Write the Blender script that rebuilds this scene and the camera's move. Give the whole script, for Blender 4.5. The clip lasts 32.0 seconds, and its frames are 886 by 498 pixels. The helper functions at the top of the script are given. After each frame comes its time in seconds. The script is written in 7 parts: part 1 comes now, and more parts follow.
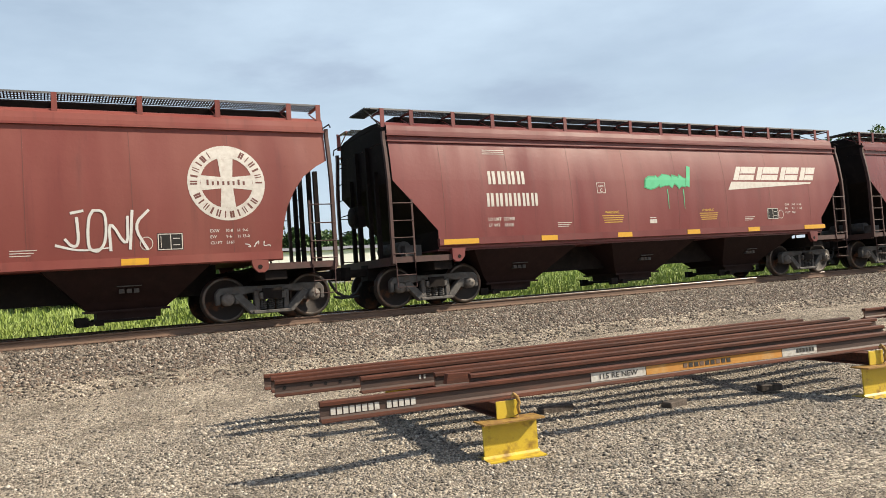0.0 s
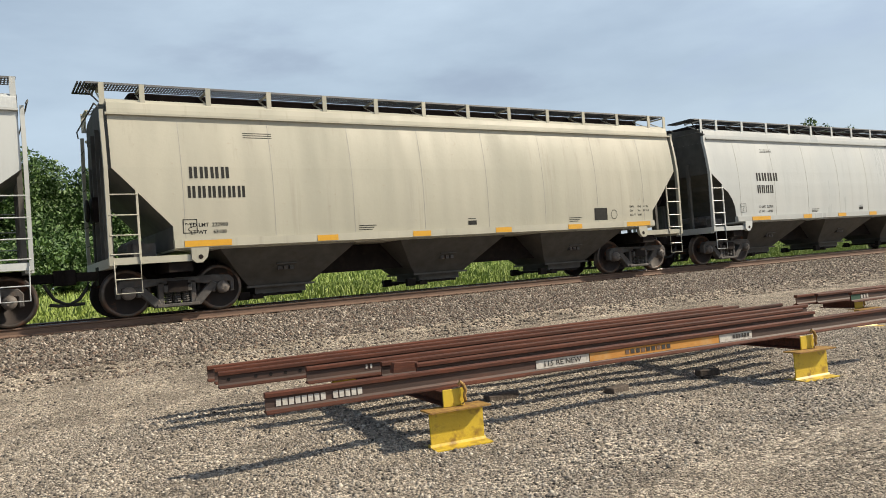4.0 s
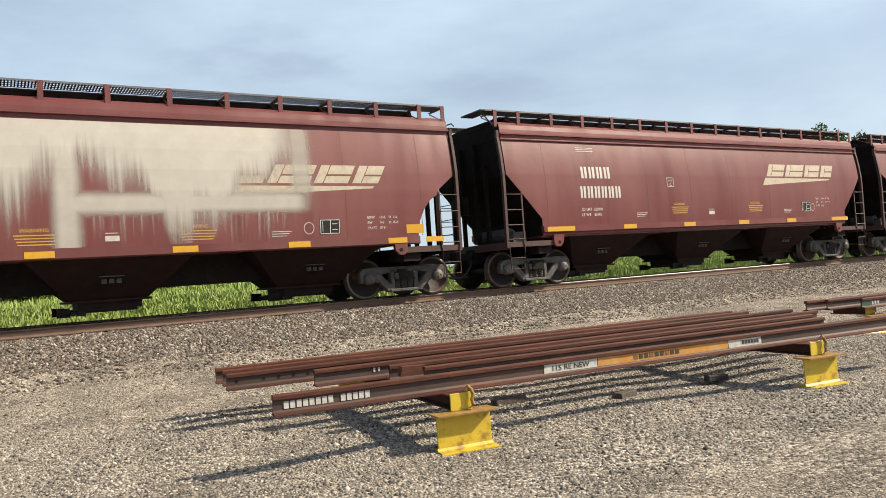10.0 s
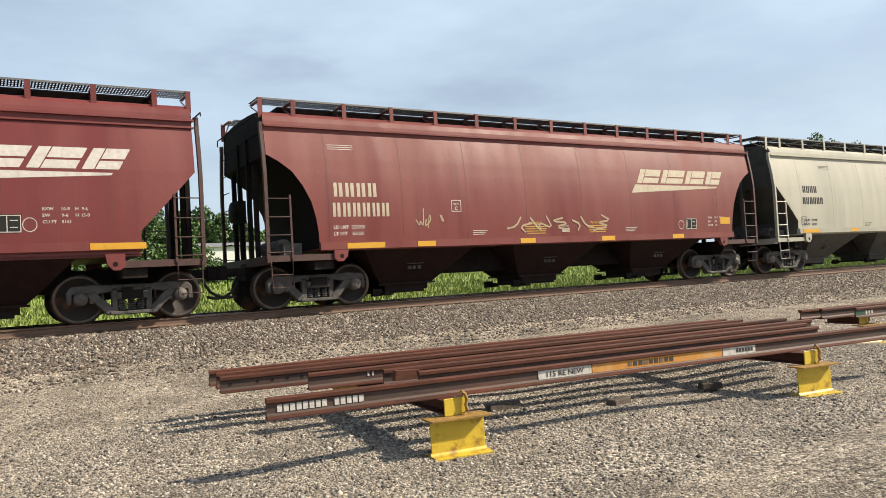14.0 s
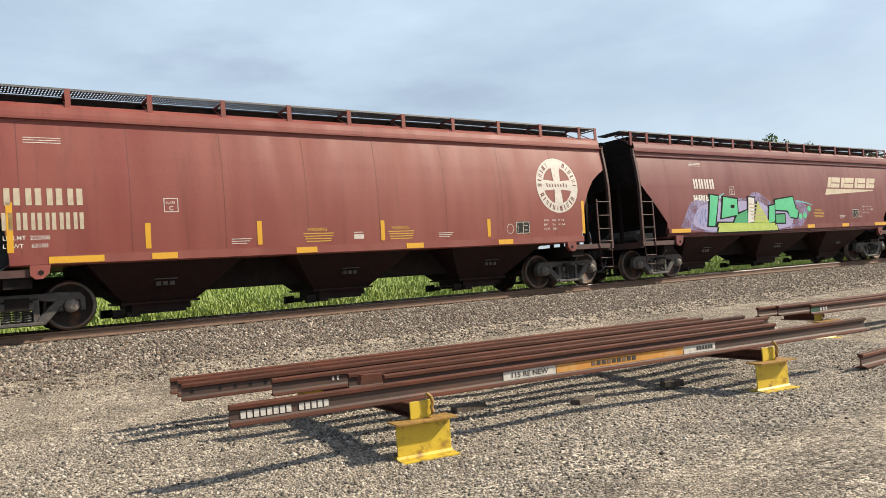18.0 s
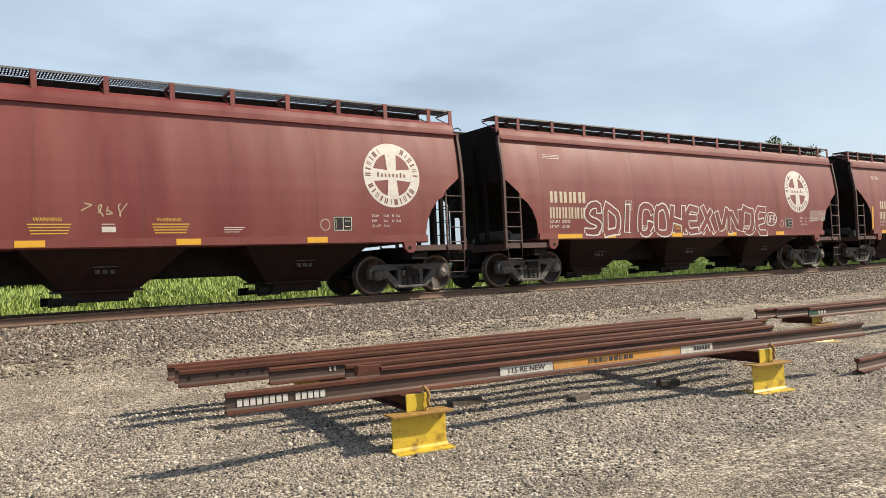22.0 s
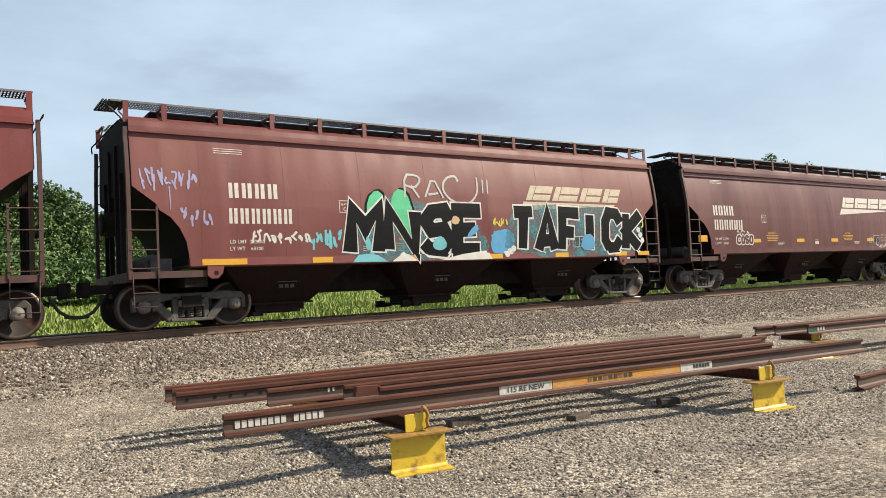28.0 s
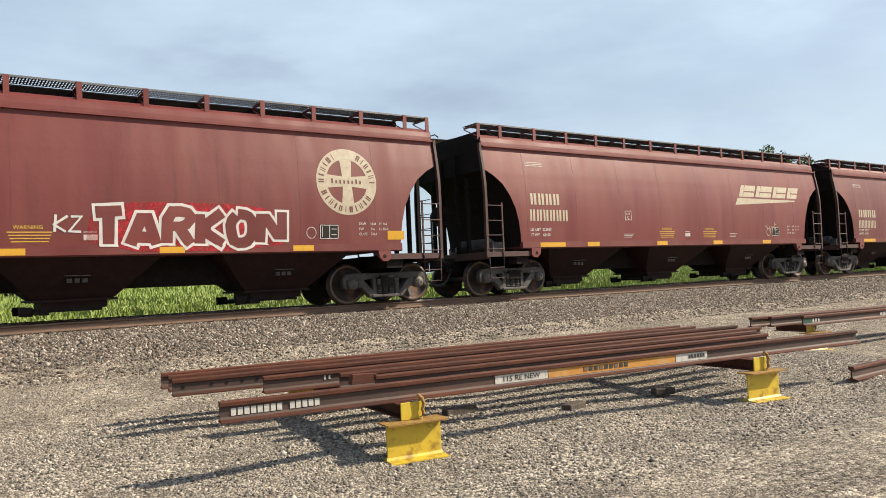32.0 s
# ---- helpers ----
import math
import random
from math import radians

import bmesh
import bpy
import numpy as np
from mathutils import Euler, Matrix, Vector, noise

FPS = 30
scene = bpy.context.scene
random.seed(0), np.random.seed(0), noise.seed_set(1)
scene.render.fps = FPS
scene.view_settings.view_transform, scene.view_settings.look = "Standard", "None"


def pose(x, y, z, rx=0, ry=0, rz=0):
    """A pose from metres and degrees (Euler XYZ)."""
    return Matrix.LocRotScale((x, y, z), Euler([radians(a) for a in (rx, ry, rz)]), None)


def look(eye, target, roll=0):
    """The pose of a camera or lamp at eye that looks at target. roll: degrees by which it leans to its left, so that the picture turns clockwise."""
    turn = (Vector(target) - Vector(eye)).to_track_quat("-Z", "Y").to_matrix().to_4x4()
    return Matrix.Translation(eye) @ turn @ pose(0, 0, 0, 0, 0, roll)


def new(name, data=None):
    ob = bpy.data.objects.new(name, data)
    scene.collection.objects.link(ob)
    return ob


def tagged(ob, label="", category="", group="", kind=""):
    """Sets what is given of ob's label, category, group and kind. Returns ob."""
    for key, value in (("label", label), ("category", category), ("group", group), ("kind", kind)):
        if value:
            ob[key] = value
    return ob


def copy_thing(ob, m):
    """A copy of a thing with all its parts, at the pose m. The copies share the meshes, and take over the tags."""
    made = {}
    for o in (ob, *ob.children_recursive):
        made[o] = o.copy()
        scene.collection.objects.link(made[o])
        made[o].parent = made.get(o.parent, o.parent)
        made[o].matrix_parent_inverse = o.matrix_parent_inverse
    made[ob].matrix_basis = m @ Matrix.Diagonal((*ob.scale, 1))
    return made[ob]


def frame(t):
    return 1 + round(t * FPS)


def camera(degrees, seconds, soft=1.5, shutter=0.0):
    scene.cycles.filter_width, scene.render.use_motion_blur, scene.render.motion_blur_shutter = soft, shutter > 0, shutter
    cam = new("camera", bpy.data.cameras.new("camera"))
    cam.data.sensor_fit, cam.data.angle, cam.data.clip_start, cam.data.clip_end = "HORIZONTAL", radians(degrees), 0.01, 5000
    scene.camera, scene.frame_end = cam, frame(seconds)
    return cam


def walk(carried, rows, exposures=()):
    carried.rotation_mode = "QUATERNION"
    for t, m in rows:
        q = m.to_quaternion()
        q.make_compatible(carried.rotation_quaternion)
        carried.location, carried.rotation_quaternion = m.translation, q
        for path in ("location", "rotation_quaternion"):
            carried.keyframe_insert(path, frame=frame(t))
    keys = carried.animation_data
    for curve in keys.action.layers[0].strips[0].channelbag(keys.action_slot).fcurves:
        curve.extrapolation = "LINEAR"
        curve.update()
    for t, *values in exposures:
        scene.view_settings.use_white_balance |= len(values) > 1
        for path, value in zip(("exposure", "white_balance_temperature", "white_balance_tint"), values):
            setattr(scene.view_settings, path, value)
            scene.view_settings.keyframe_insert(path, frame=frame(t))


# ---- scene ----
cam = camera(61.0, 32.0, soft=0.9)
PATH = [
    (0.0, (0, 0, 1.48), (4.668, 8.832, 1.936), -4.07),
    (0.5, (0, 0, 1.48), (4.684, 8.823, 1.941), -3.89),
    (1.0, (0, 0, 1.48), (4.719, 8.804, 1.951), -4.03),
    (1.5, (0, 0, 1.48), (4.829, 8.744, 1.960), -4.11),
    (2.0, (0, 0, 1.48), (4.976, 8.661, 1.953), -4.12),
    (2.5, (0, 0, 1.48), (5.094, 8.595, 1.914), -3.93),
    (3.0, (0, 0, 1.48), (5.176, 8.548, 1.850), -3.89),
    (3.5, (0, 0, 1.48), (5.240, 8.512, 1.787), -4.07),
    (5.5, (0, 0, 1.48), (5.301, 8.477, 1.699), -4.64),
    (6.0, (0, 0, 1.48), (5.229, 8.519, 1.759), -4.23),
    (6.5, (0, 0, 1.48), (5.138, 8.572, 1.826), -3.98),
    (7.0, (0, 0, 1.48), (5.075, 8.609, 1.847), -4.08),
    (7.5, (0, 0, 1.48), (5.012, 8.645, 1.850), -4.21),
    (8.0, (0, 0, 1.48), (4.949, 8.682, 1.843), -4.19),
    (8.5, (0, 0, 1.48), (4.943, 8.686, 1.827), -4.02),
    (9.0, (0, 0, 1.48), (5.009, 8.649, 1.807), -3.98),
    (9.5, (0, 0, 1.48), (5.091, 8.601, 1.800), -3.93),
    (10.0, (0, 0, 1.48), (5.185, 8.545, 1.798), -3.97),
    (10.5, (0, 0, 1.48), (5.257, 8.500, 1.811), -3.98),
    (11.0, (0, 0, 1.48), (5.330, 8.454, 1.822), -3.91),
    (11.5, (0, 0, 1.48), (5.380, 8.422, 1.839), -3.73),
    (12.0, (0, 0, 1.48), (5.382, 8.420, 1.860), -3.52),
    (12.5, (0, 0, 1.48), (5.288, 8.479, 1.859), -3.61),
    (13.0, (0, 0, 1.48), (5.177, 8.548, 1.855), -3.59),
    (13.5, (0, 0, 1.48), (5.169, 8.552, 1.856), -3.43),
    (15.5, (0, 0, 1.48), (5.654, 8.241, 1.834), -3.36),
    (16.0, (0, 0, 1.48), (5.760, 8.168, 1.806), -3.56),
    (16.5, (0, 0, 1.48), (5.838, 8.113, 1.787), -3.68),
    (17.0, (0, 0, 1.48), (5.851, 8.104, 1.788), -3.66),
    (17.5, (0, 0, 1.48), (5.783, 8.152, 1.810), -3.82),
    (18.0, (0, 0, 1.48), (5.639, 8.250, 1.861), -4.05),
    (18.5, (0, 0, 1.48), (5.472, 8.360, 1.888), -4.20),
    (19.0, (0, 0, 1.48), (5.394, 8.411, 1.868), -3.81),
    (19.5, (0, 0, 1.48), (5.464, 8.370, 1.784), -3.23),
    (20.0, (0, 0, 1.48), (5.581, 8.295, 1.704), -2.98),
    (20.5, (0, 0, 1.48), (5.638, 8.257, 1.670), -3.24),
    (21.0, (0, 0, 1.48), (5.658, 8.243, 1.688), -3.33),
    (21.5, (0, 0, 1.48), (5.665, 8.236, 1.733), -3.06),
    (22.0, (0, 0, 1.48), (5.635, 8.256, 1.778), -2.57),
    (22.5, (0, 0, 1.48), (5.586, 8.288, 1.789), -2.23),
    (23.0, (0, 0, 1.48), (5.572, 8.299, 1.768), -2.14),
    (23.5, (0, 0, 1.48), (5.605, 8.277, 1.761), -2.25),
    (24.0, (0, 0, 1.48), (5.636, 8.254, 1.805), -2.60),
    (24.5, (0, 0, 1.48), (5.615, 8.265, 1.889), -2.94),
    (26.5, (0, 0, 1.48), (5.596, 8.270, 2.019), -2.90),
    (27.0, (0, 0, 1.48), (5.627, 8.249, 2.019), -3.01),
    (27.5, (0, 0, 1.48), (5.650, 8.233, 2.024), -3.03),
    (28.0, (0, 0, 1.48), (5.660, 8.226, 2.032), -2.96),
    (28.5, (0, 0, 1.48), (5.645, 8.235, 2.041), -2.86),
    (29.0, (0, 0, 1.48), (5.625, 8.249, 2.034), -2.90),
    (29.5, (0, 0, 1.48), (5.616, 8.257, 2.010), -2.94),
    (30.0, (0, 0, 1.48), (5.621, 8.255, 1.982), -2.82),
    (30.5, (0, 0, 1.48), (5.635, 8.248, 1.944), -2.68),
    (31.0, (0, 0, 1.48), (5.646, 8.242, 1.909), -2.59),
    (31.5, (0, 0, 1.48), (5.669, 8.228, 1.883), -2.59),
    (32.0, (0, 0, 1.48), (5.692, 8.212, 1.883), -2.55),
]
walk(cam, [(t, look(eye, target, roll)) for t, eye, target, roll in PATH], [(t, e + 0.62, 6720, 10) for t, e in ((0, 0), (1.6, 0), (2.6, -0.13), (3.2, -0.20), (5.0, -0.20), (5.8, 0), (14.2, 0), (15.0, -0.12), (15.6, -0.16), (16.2, -0.14), (16.8, 0), (32, 0))])

# ---- world, sun, exposure ----
SUN_AZ, SUN_EL = 121.0, 37.0          # compass degrees from +y towards +x, and height
world = bpy.data.worlds.new("world")
scene.world = world
world.use_nodes = True
wn, wl = world.node_tree.nodes, world.node_tree.links
wn.clear()
w_out = wn.new("ShaderNodeOutputWorld")
w_bg = wn.new("ShaderNodeBackground")
w_sky = wn.new("ShaderNodeTexSky")
w_sky.sky_type = "NISHITA"
w_sky.sun_disc = False
w_sky.sun_elevation = radians(SUN_EL)
w_sky.sun_rotation = radians(SUN_AZ)
w_sky.air_density, w_sky.dust_density, w_sky.ozone_density = 1.0, 2.5, 1.5
w_co = wn.new("ShaderNodeTexCoord")
w_map = wn.new("ShaderNodeMapping")
w_map.inputs["Scale"].default_value = (1.0, 1.0, 3.2)
w_n1 = wn.new("ShaderNodeTexNoise")
w_n1.inputs["Scale"].default_value, w_n1.inputs["Detail"].default_value, w_n1.inputs["Roughness"].default_value = 2.6, 7.0, 0.55
w_r1 = wn.new("ShaderNodeValToRGB")
w_r1.color_ramp.elements[0].position, w_r1.color_ramp.elements[1].position = 0.25, 0.72
w_mix = wn.new("ShaderNodeMix")
w_mix.data_type = "RGBA"
w_mix.inputs[7].default_value = (6.15, 7.65, 9.2, 1)
w_n2 = wn.new("ShaderNodeTexNoise")
w_n2.inputs["Scale"].default_value, w_n2.inputs["Detail"].default_value = 4.2, 5.0
w_r2 = wn.new("ShaderNodeValToRGB")
w_r2.color_ramp.elements[0].position, w_r2.color_ramp.elements[1].position = 0.60, 0.78
w_mix2 = wn.new("ShaderNodeMix")
w_mix2.data_type = "RGBA"
w_mix2.inputs[7].default_value = (4.1, 5.2, 6.9, 1)
w_mul = wn.new("ShaderNodeMath")
w_mul.operation = "MULTIPLY_ADD"
w_mul.inputs[1].default_value, w_mul.inputs[2].default_value = 0.42, 0.38
w_mul2 = wn.new("ShaderNodeMath")
w_mul2.operation = "MULTIPLY"
w_mul2.inputs[1].default_value = 0.78
wl.new(w_co.outputs["Generated"], w_map.inputs["Vector"])
wl.new(w_map.outputs["Vector"], w_n1.inputs["Vector"])
wl.new(w_map.outputs["Vector"], w_n2.inputs["Vector"])
wl.new(w_n1.outputs["Fac"], w_r1.inputs["Fac"])
wl.new(w_r1.outputs["Color"], w_mul.inputs[0])
# the haze thins out towards the zenith
w_sep = wn.new("ShaderNodeSeparateXYZ")
w_thin = wn.new("ShaderNodeMapRange")
w_thin.inputs[1].default_value, w_thin.inputs[2].default_value, w_thin.inputs[3].default_value, w_thin.inputs[4].default_value = 0.36, 0.75, 1.0, 0.12
w_haze = wn.new("ShaderNodeMath")
w_haze.operation = "MULTIPLY"
wl.new(w_co.outputs["Generated"], w_sep.inputs[0])
wl.new(w_sep.outputs["Z"], w_thin.inputs[0])
wl.new(w_mul.outputs[0], w_haze.inputs[0])
wl.new(w_thin.outputs[0], w_haze.inputs[1])
wl.new(w_haze.outputs[0], w_mix.inputs[0])
wl.new(w_sky.outputs["Color"], w_mix.inputs[6])
wl.new(w_n2.outputs["Fac"], w_r2.inputs["Fac"])
wl.new(w_r2.outputs["Color"], w_mul2.inputs[0])
wl.new(w_mul2.outputs[0], w_mix2.inputs[0])
wl.new(w_mix.outputs[2], w_mix2.inputs[6])
# two grey wisps that hang over the train: direction, stretch along the sky, half size, strength
w_last = w_mix2.outputs[2]
for centre, size, strength in (((0.315, 0.905, 0.284), (8.0, 8.0, 26.0), 0.75), ((0.572, 0.785, 0.237), (8.0, 8.0, 30.0), 0.75)):
    w_off = wn.new("ShaderNodeVectorMath")
    w_off.operation = "SUBTRACT"
    w_off.inputs[1].default_value = centre
    wl.new(w_co.outputs["Generated"], w_off.inputs[0])
    w_str = wn.new("ShaderNodeVectorMath")
    w_str.operation = "MULTIPLY"
    w_str.inputs[1].default_value = size
    wl.new(w_off.outputs[0], w_str.inputs[0])
    w_len = wn.new("ShaderNodeVectorMath")
    w_len.operation = "LENGTH"
    wl.new(w_str.outputs[0], w_len.inputs[0])
    w_rag = wn.new("ShaderNodeTexNoise")
    w_rag.inputs["Scale"].default_value, w_rag.inputs["Detail"].default_value = 9.0, 6.0
    wl.new(w_map.outputs["Vector"], w_rag.inputs["Vector"])
    w_sum = wn.new("ShaderNodeMath")
    w_sum.operation = "MULTIPLY_ADD"
    w_sum.inputs[1].default_value = 2.6
    wl.new(w_rag.outputs["Fac"], w_sum.inputs[0])
    wl.new(w_len.outputs["Value"], w_sum.inputs[2])
    w_edge = wn.new("ShaderNodeMapRange")
    w_edge.interpolation_type = "SMOOTHSTEP"
    w_edge.inputs[1].default_value, w_edge.inputs[2].default_value, w_edge.inputs[3].default_value, w_edge.inputs[4].default_value = 1.2, 2.5, strength, 0.0
    wl.new(w_sum.outputs[0], w_edge.inputs[0])
    w_wisp = wn.new("ShaderNodeMix")
    w_wisp.data_type = "RGBA"
    w_wisp.inputs[7].default_value = (3.3, 4.2, 5.6, 1)
    wl.new(w_edge.outputs[0], w_wisp.inputs[0])
    wl.new(w_last, w_wisp.inputs[6])
    w_last = w_wisp.outputs[2]
wl.new(w_last, w_bg.inputs["Color"])
w_bg.inputs["Strength"].default_value = 0.080
wl.new(w_bg.outputs[0], w_out.inputs["Surface"])

sun = new("sun", bpy.data.lights.new("sun", "SUN"))
sun.data.energy, sun.data.angle, sun.data.color = 4.75, radians(1.2), (1.0, 0.90, 0.74)
sd = Vector((math.sin(radians(SUN_AZ)) * math.cos(radians(SUN_EL)), math.cos(radians(SUN_AZ)) * math.cos(radians(SUN_EL)), math.sin(radians(SUN_EL))))
sun.matrix_world = look(sd * 60, (0, 0, 0))
scene.view_settings.exposure = 0.62


# ---- materials ----
def nodes_of(name):
    m = bpy.data.materials.new(name)
    m.use_nodes = True
    nt = m.node_tree
    return m, nt, nt.nodes["Principled BSDF"]


ALBEDO_SCALE = 0.74                            # lowers every base colour against the raised exposure, so shadows render darker


def rgba(c):
    return (c[0] * ALBEDO_SCALE, c[1] * ALBEDO_SCALE, c[2] * ALBEDO_SCALE, 1.0)


def mat(name, c1, c2=None, scale=6.0, rough=0.6, metal=0.0, bump=0.0, bump_scale=60.0, spots=None, spot_amount=0.5, spot_scale=3.0, stretch=(1, 1, 1), rand=0.0, spec=0.5):
    """Two colours mixed by noise, a third in blotches (dirt, rust), fine relief, a little variety from object to object."""
    m, nt, b = nodes_of(name)
    n, l = nt.nodes, nt.links
    c2 = c2 or tuple(v * 0.75 for v in c1)
    co = n.new("ShaderNodeTexCoord")
    mp = n.new("ShaderNodeMapping")
    mp.inputs["Scale"].default_value = stretch
    l.new(co.outputs["Object"], mp.inputs["Vector"])
    no = n.new("ShaderNodeTexNoise")
    no.inputs["Scale"].default_value, no.inputs["Detail"].default_value, no.inputs["Roughness"].default_value = scale, 6.0, 0.6
    l.new(mp.outputs["Vector"], no.inputs["Vector"])
    rp = n.new("ShaderNodeValToRGB")
    rp.color_ramp.elements[0].position, rp.color_ramp.elements[1].position = 0.3, 0.7
    rp.color_ramp.elements[0].color, rp.color_ramp.elements[1].color = rgba(c2), rgba(c1)
    l.new(no.outputs["Fac"], rp.inputs["Fac"])
    col = rp.outputs["Color"]
    if spots:
        n3 = n.new("ShaderNodeTexNoise")
        n3.inputs["Scale"].default_value, n3.inputs["Detail"].default_value, n3.inputs["Roughness"].default_value = spot_scale, 8.0, 0.65
        l.new(mp.outputs["Vector"], n3.inputs["Vector"])
        r3 = n.new("ShaderNodeValToRGB")
        r3.color_ramp.elements[0].position, r3.color_ramp.elements[1].position = 0.52, 0.68
        r3.color_ramp.elements[1].color = (spot_amount, spot_amount, spot_amount, 1)
        l.new(n3.outputs["Fac"], r3.inputs["Fac"])
        mx = n.new("ShaderNodeMix")
        mx.data_type = "RGBA"
        l.new(r3.outputs["Color"], mx.inputs[0])
        l.new(col, mx.inputs[6])
        mx.inputs[7].default_value = rgba(spots)
        col = mx.outputs[2]
    if rand:
        oi = n.new("ShaderNodeObjectInfo")
        mr = n.new("ShaderNodeMapRange")
        mr.inputs[3].default_value, mr.inputs[4].default_value = 1 - rand, 1 + rand
        l.new(oi.outputs["Random"], mr.inputs[0])
        hs = n.new("ShaderNodeHueSaturation")
        l.new(mr.outputs[0], hs.inputs["Value"])
        l.new(col, hs.inputs["Color"])
        col = hs.outputs["Color"]
    l.new(col, b.inputs["Base Color"])
    b.inputs["Roughness"].default_value, b.inputs["Metallic"].default_value, b.inputs["Specular IOR Level"].default_value = rough, metal, spec
    if bump:
        nb = n.new("ShaderNodeTexNoise")
        nb.inputs["Scale"].default_value, nb.inputs["Detail"].default_value = bump_scale, 5.0
        l.new(co.outputs["Object"], nb.inputs["Vector"])
        bp = n.new("ShaderNodeBump")
        bp.inputs["Strength"].default_value, bp.inputs["Distance"].default_value = bump, 0.02
        l.new(nb.outputs["Fac"], bp.inputs["Height"])
        l.new(bp.outputs["Normal"], b.inputs["Normal"])
    return m


def island_mat(name, colours, rough=0.85, noise_scale=40.0):
    """Loose pieces joined in one mesh: each takes its own colour."""
    m, nt, b = nodes_of(name)
    n, l = nt.nodes, nt.links
    ge = n.new("ShaderNodeNewGeometry")
    rp = n.new("ShaderNodeValToRGB")
    e = rp.color_ramp.elements
    while len(e) < len(colours):
        e.new(0.5)
    for i, c in enumerate(colours):
        e[i].position, e[i].color = i / (len(colours) - 1), rgba(c)
    l.new(ge.outputs["Random Per Island"], rp.inputs["Fac"])
    co = n.new("ShaderNodeTexCoord")
    no = n.new("ShaderNodeTexNoise")
    no.inputs["Scale"].default_value, no.inputs["Detail"].default_value = noise_scale, 3.0
    l.new(co.outputs["Object"], no.inputs["Vector"])
    mr = n.new("ShaderNodeMapRange")
    mr.inputs[3].default_value, mr.inputs[4].default_value = 0.7, 1.25
    l.new(no.outputs["Fac"], mr.inputs[0])
    hs = n.new("ShaderNodeHueSaturation")
    l.new(rp.outputs["Color"], hs.inputs["Color"])
    l.new(mr.outputs[0], hs.inputs["Value"])
    l.new(hs.outputs["Color"], b.inputs["Base Color"])
    b.inputs["Roughness"].default_value = rough
    return m


def paint_mat(name, base, faded, grime_shade, gloss=0.45, rust=(0.10, 0.035, 0.02), rust_amount=0.35, buckled=0.09):
    """Weathered car paint: fading in wide patches, streaks that run down, fine speckle."""
    m, nt, b = nodes_of(name)
    n, l = nt.nodes, nt.links
    co = n.new("ShaderNodeTexCoord")
    oi = n.new("ShaderNodeObjectInfo")
    add = n.new("ShaderNodeVectorMath")
    add.operation = "ADD"
    l.new(co.outputs["Object"], add.inputs[0])
    sc = n.new("ShaderNodeVectorMath")
    sc.operation = "SCALE"
    sc.inputs[0].default_value = (37.0, 11.0, 23.0)
    l.new(oi.outputs["Random"], sc.inputs["Scale"])
    l.new(sc.outputs[0], add.inputs[1])

    def noise_fac(stretch, scale, lo, hi, detail=6.0):
        mp = n.new("ShaderNodeMapping")
        mp.inputs["Scale"].default_value = stretch
        l.new(add.outputs[0], mp.inputs["Vector"])
        no = n.new("ShaderNodeTexNoise")
        no.inputs["Scale"].default_value, no.inputs["Detail"].default_value, no.inputs["Roughness"].default_value = scale, detail, 0.62
        l.new(mp.outputs["Vector"], no.inputs["Vector"])
        mr = n.new("ShaderNodeMapRange")
        mr.inputs[1].default_value, mr.inputs[2].default_value = lo, hi
        l.new(no.outputs["Fac"], mr.inputs[0])
        return mr.outputs[0], no.outputs["Fac"]

    def mixed(fac, a, bcol):
        mx = n.new("ShaderNodeMix")
        mx.data_type = "RGBA"
        l.new(fac, mx.inputs[0])
        if isinstance(a, tuple):
            mx.inputs[6].default_value = rgba(a)
        else:
            l.new(a, mx.inputs[6])
        mx.inputs[7].default_value = rgba(bcol)
        return mx.outputs[2]

    wide, _ = noise_fac((0.75, 0.35, 0.10), 1.1, 0.33, 0.68)
    col = mixed(wide, base, faded)
    streak, _ = noise_fac((3.2, 3.2, 0.12), 1.6, 0.56, 0.92)
    col = mixed(streak, col, grime_shade)
    speck, raw = noise_fac((1, 1, 1), 9.0, 0.63, 0.80, 9.0)
    half = n.new("ShaderNodeMath")
    half.operation = "MULTIPLY"
    half.inputs[1].default_value = rust_amount
    l.new(speck, half.inputs[0])
    col = mixed(half.outputs[0], col, rust)
    hs = n.new("ShaderNodeHueSaturation")
    mr = n.new("ShaderNodeMapRange")
    mr.inputs[3].default_value, mr.inputs[4].default_value = 0.88, 1.14
    l.new(oi.outputs["Random"], mr.inputs[0])
    l.new(mr.outputs[0], hs.inputs["Value"])
    l.new(col, hs.inputs["Color"])
    l.new(hs.outputs["Color"], b.inputs["Base Color"])
    rr = n.new("ShaderNodeMapRange")
    rr.inputs[3].default_value, rr.inputs[4].default_value = gloss - 0.10, gloss + 0.14
    l.new(wide, rr.inputs[0])
    l.new(rr.outputs[0], b.inputs["Roughness"])
    b.inputs["Specular IOR Level"].default_value = 0.42
    bp = n.new("ShaderNodeBump")
    bp.inputs["Strength"].default_value, bp.inputs["Distance"].default_value = 0.25, 0.01
    l.new(raw, bp.inputs["Height"])
    _, buckle = noise_fac((0.62, 0.3, 0.16), 1.0, 0.0, 1.0, 2.0)
    bp2 = n.new("ShaderNodeBump")
    bp2.inputs["Strength"].default_value, bp2.inputs["Distance"].default_value = 1.0, buckled
    l.new(buckle, bp2.inputs["Height"])
    l.new(bp.outputs["Normal"], bp2.inputs["Normal"])
    l.new(bp2.outputs["Normal"], b.inputs["Normal"])
    return m


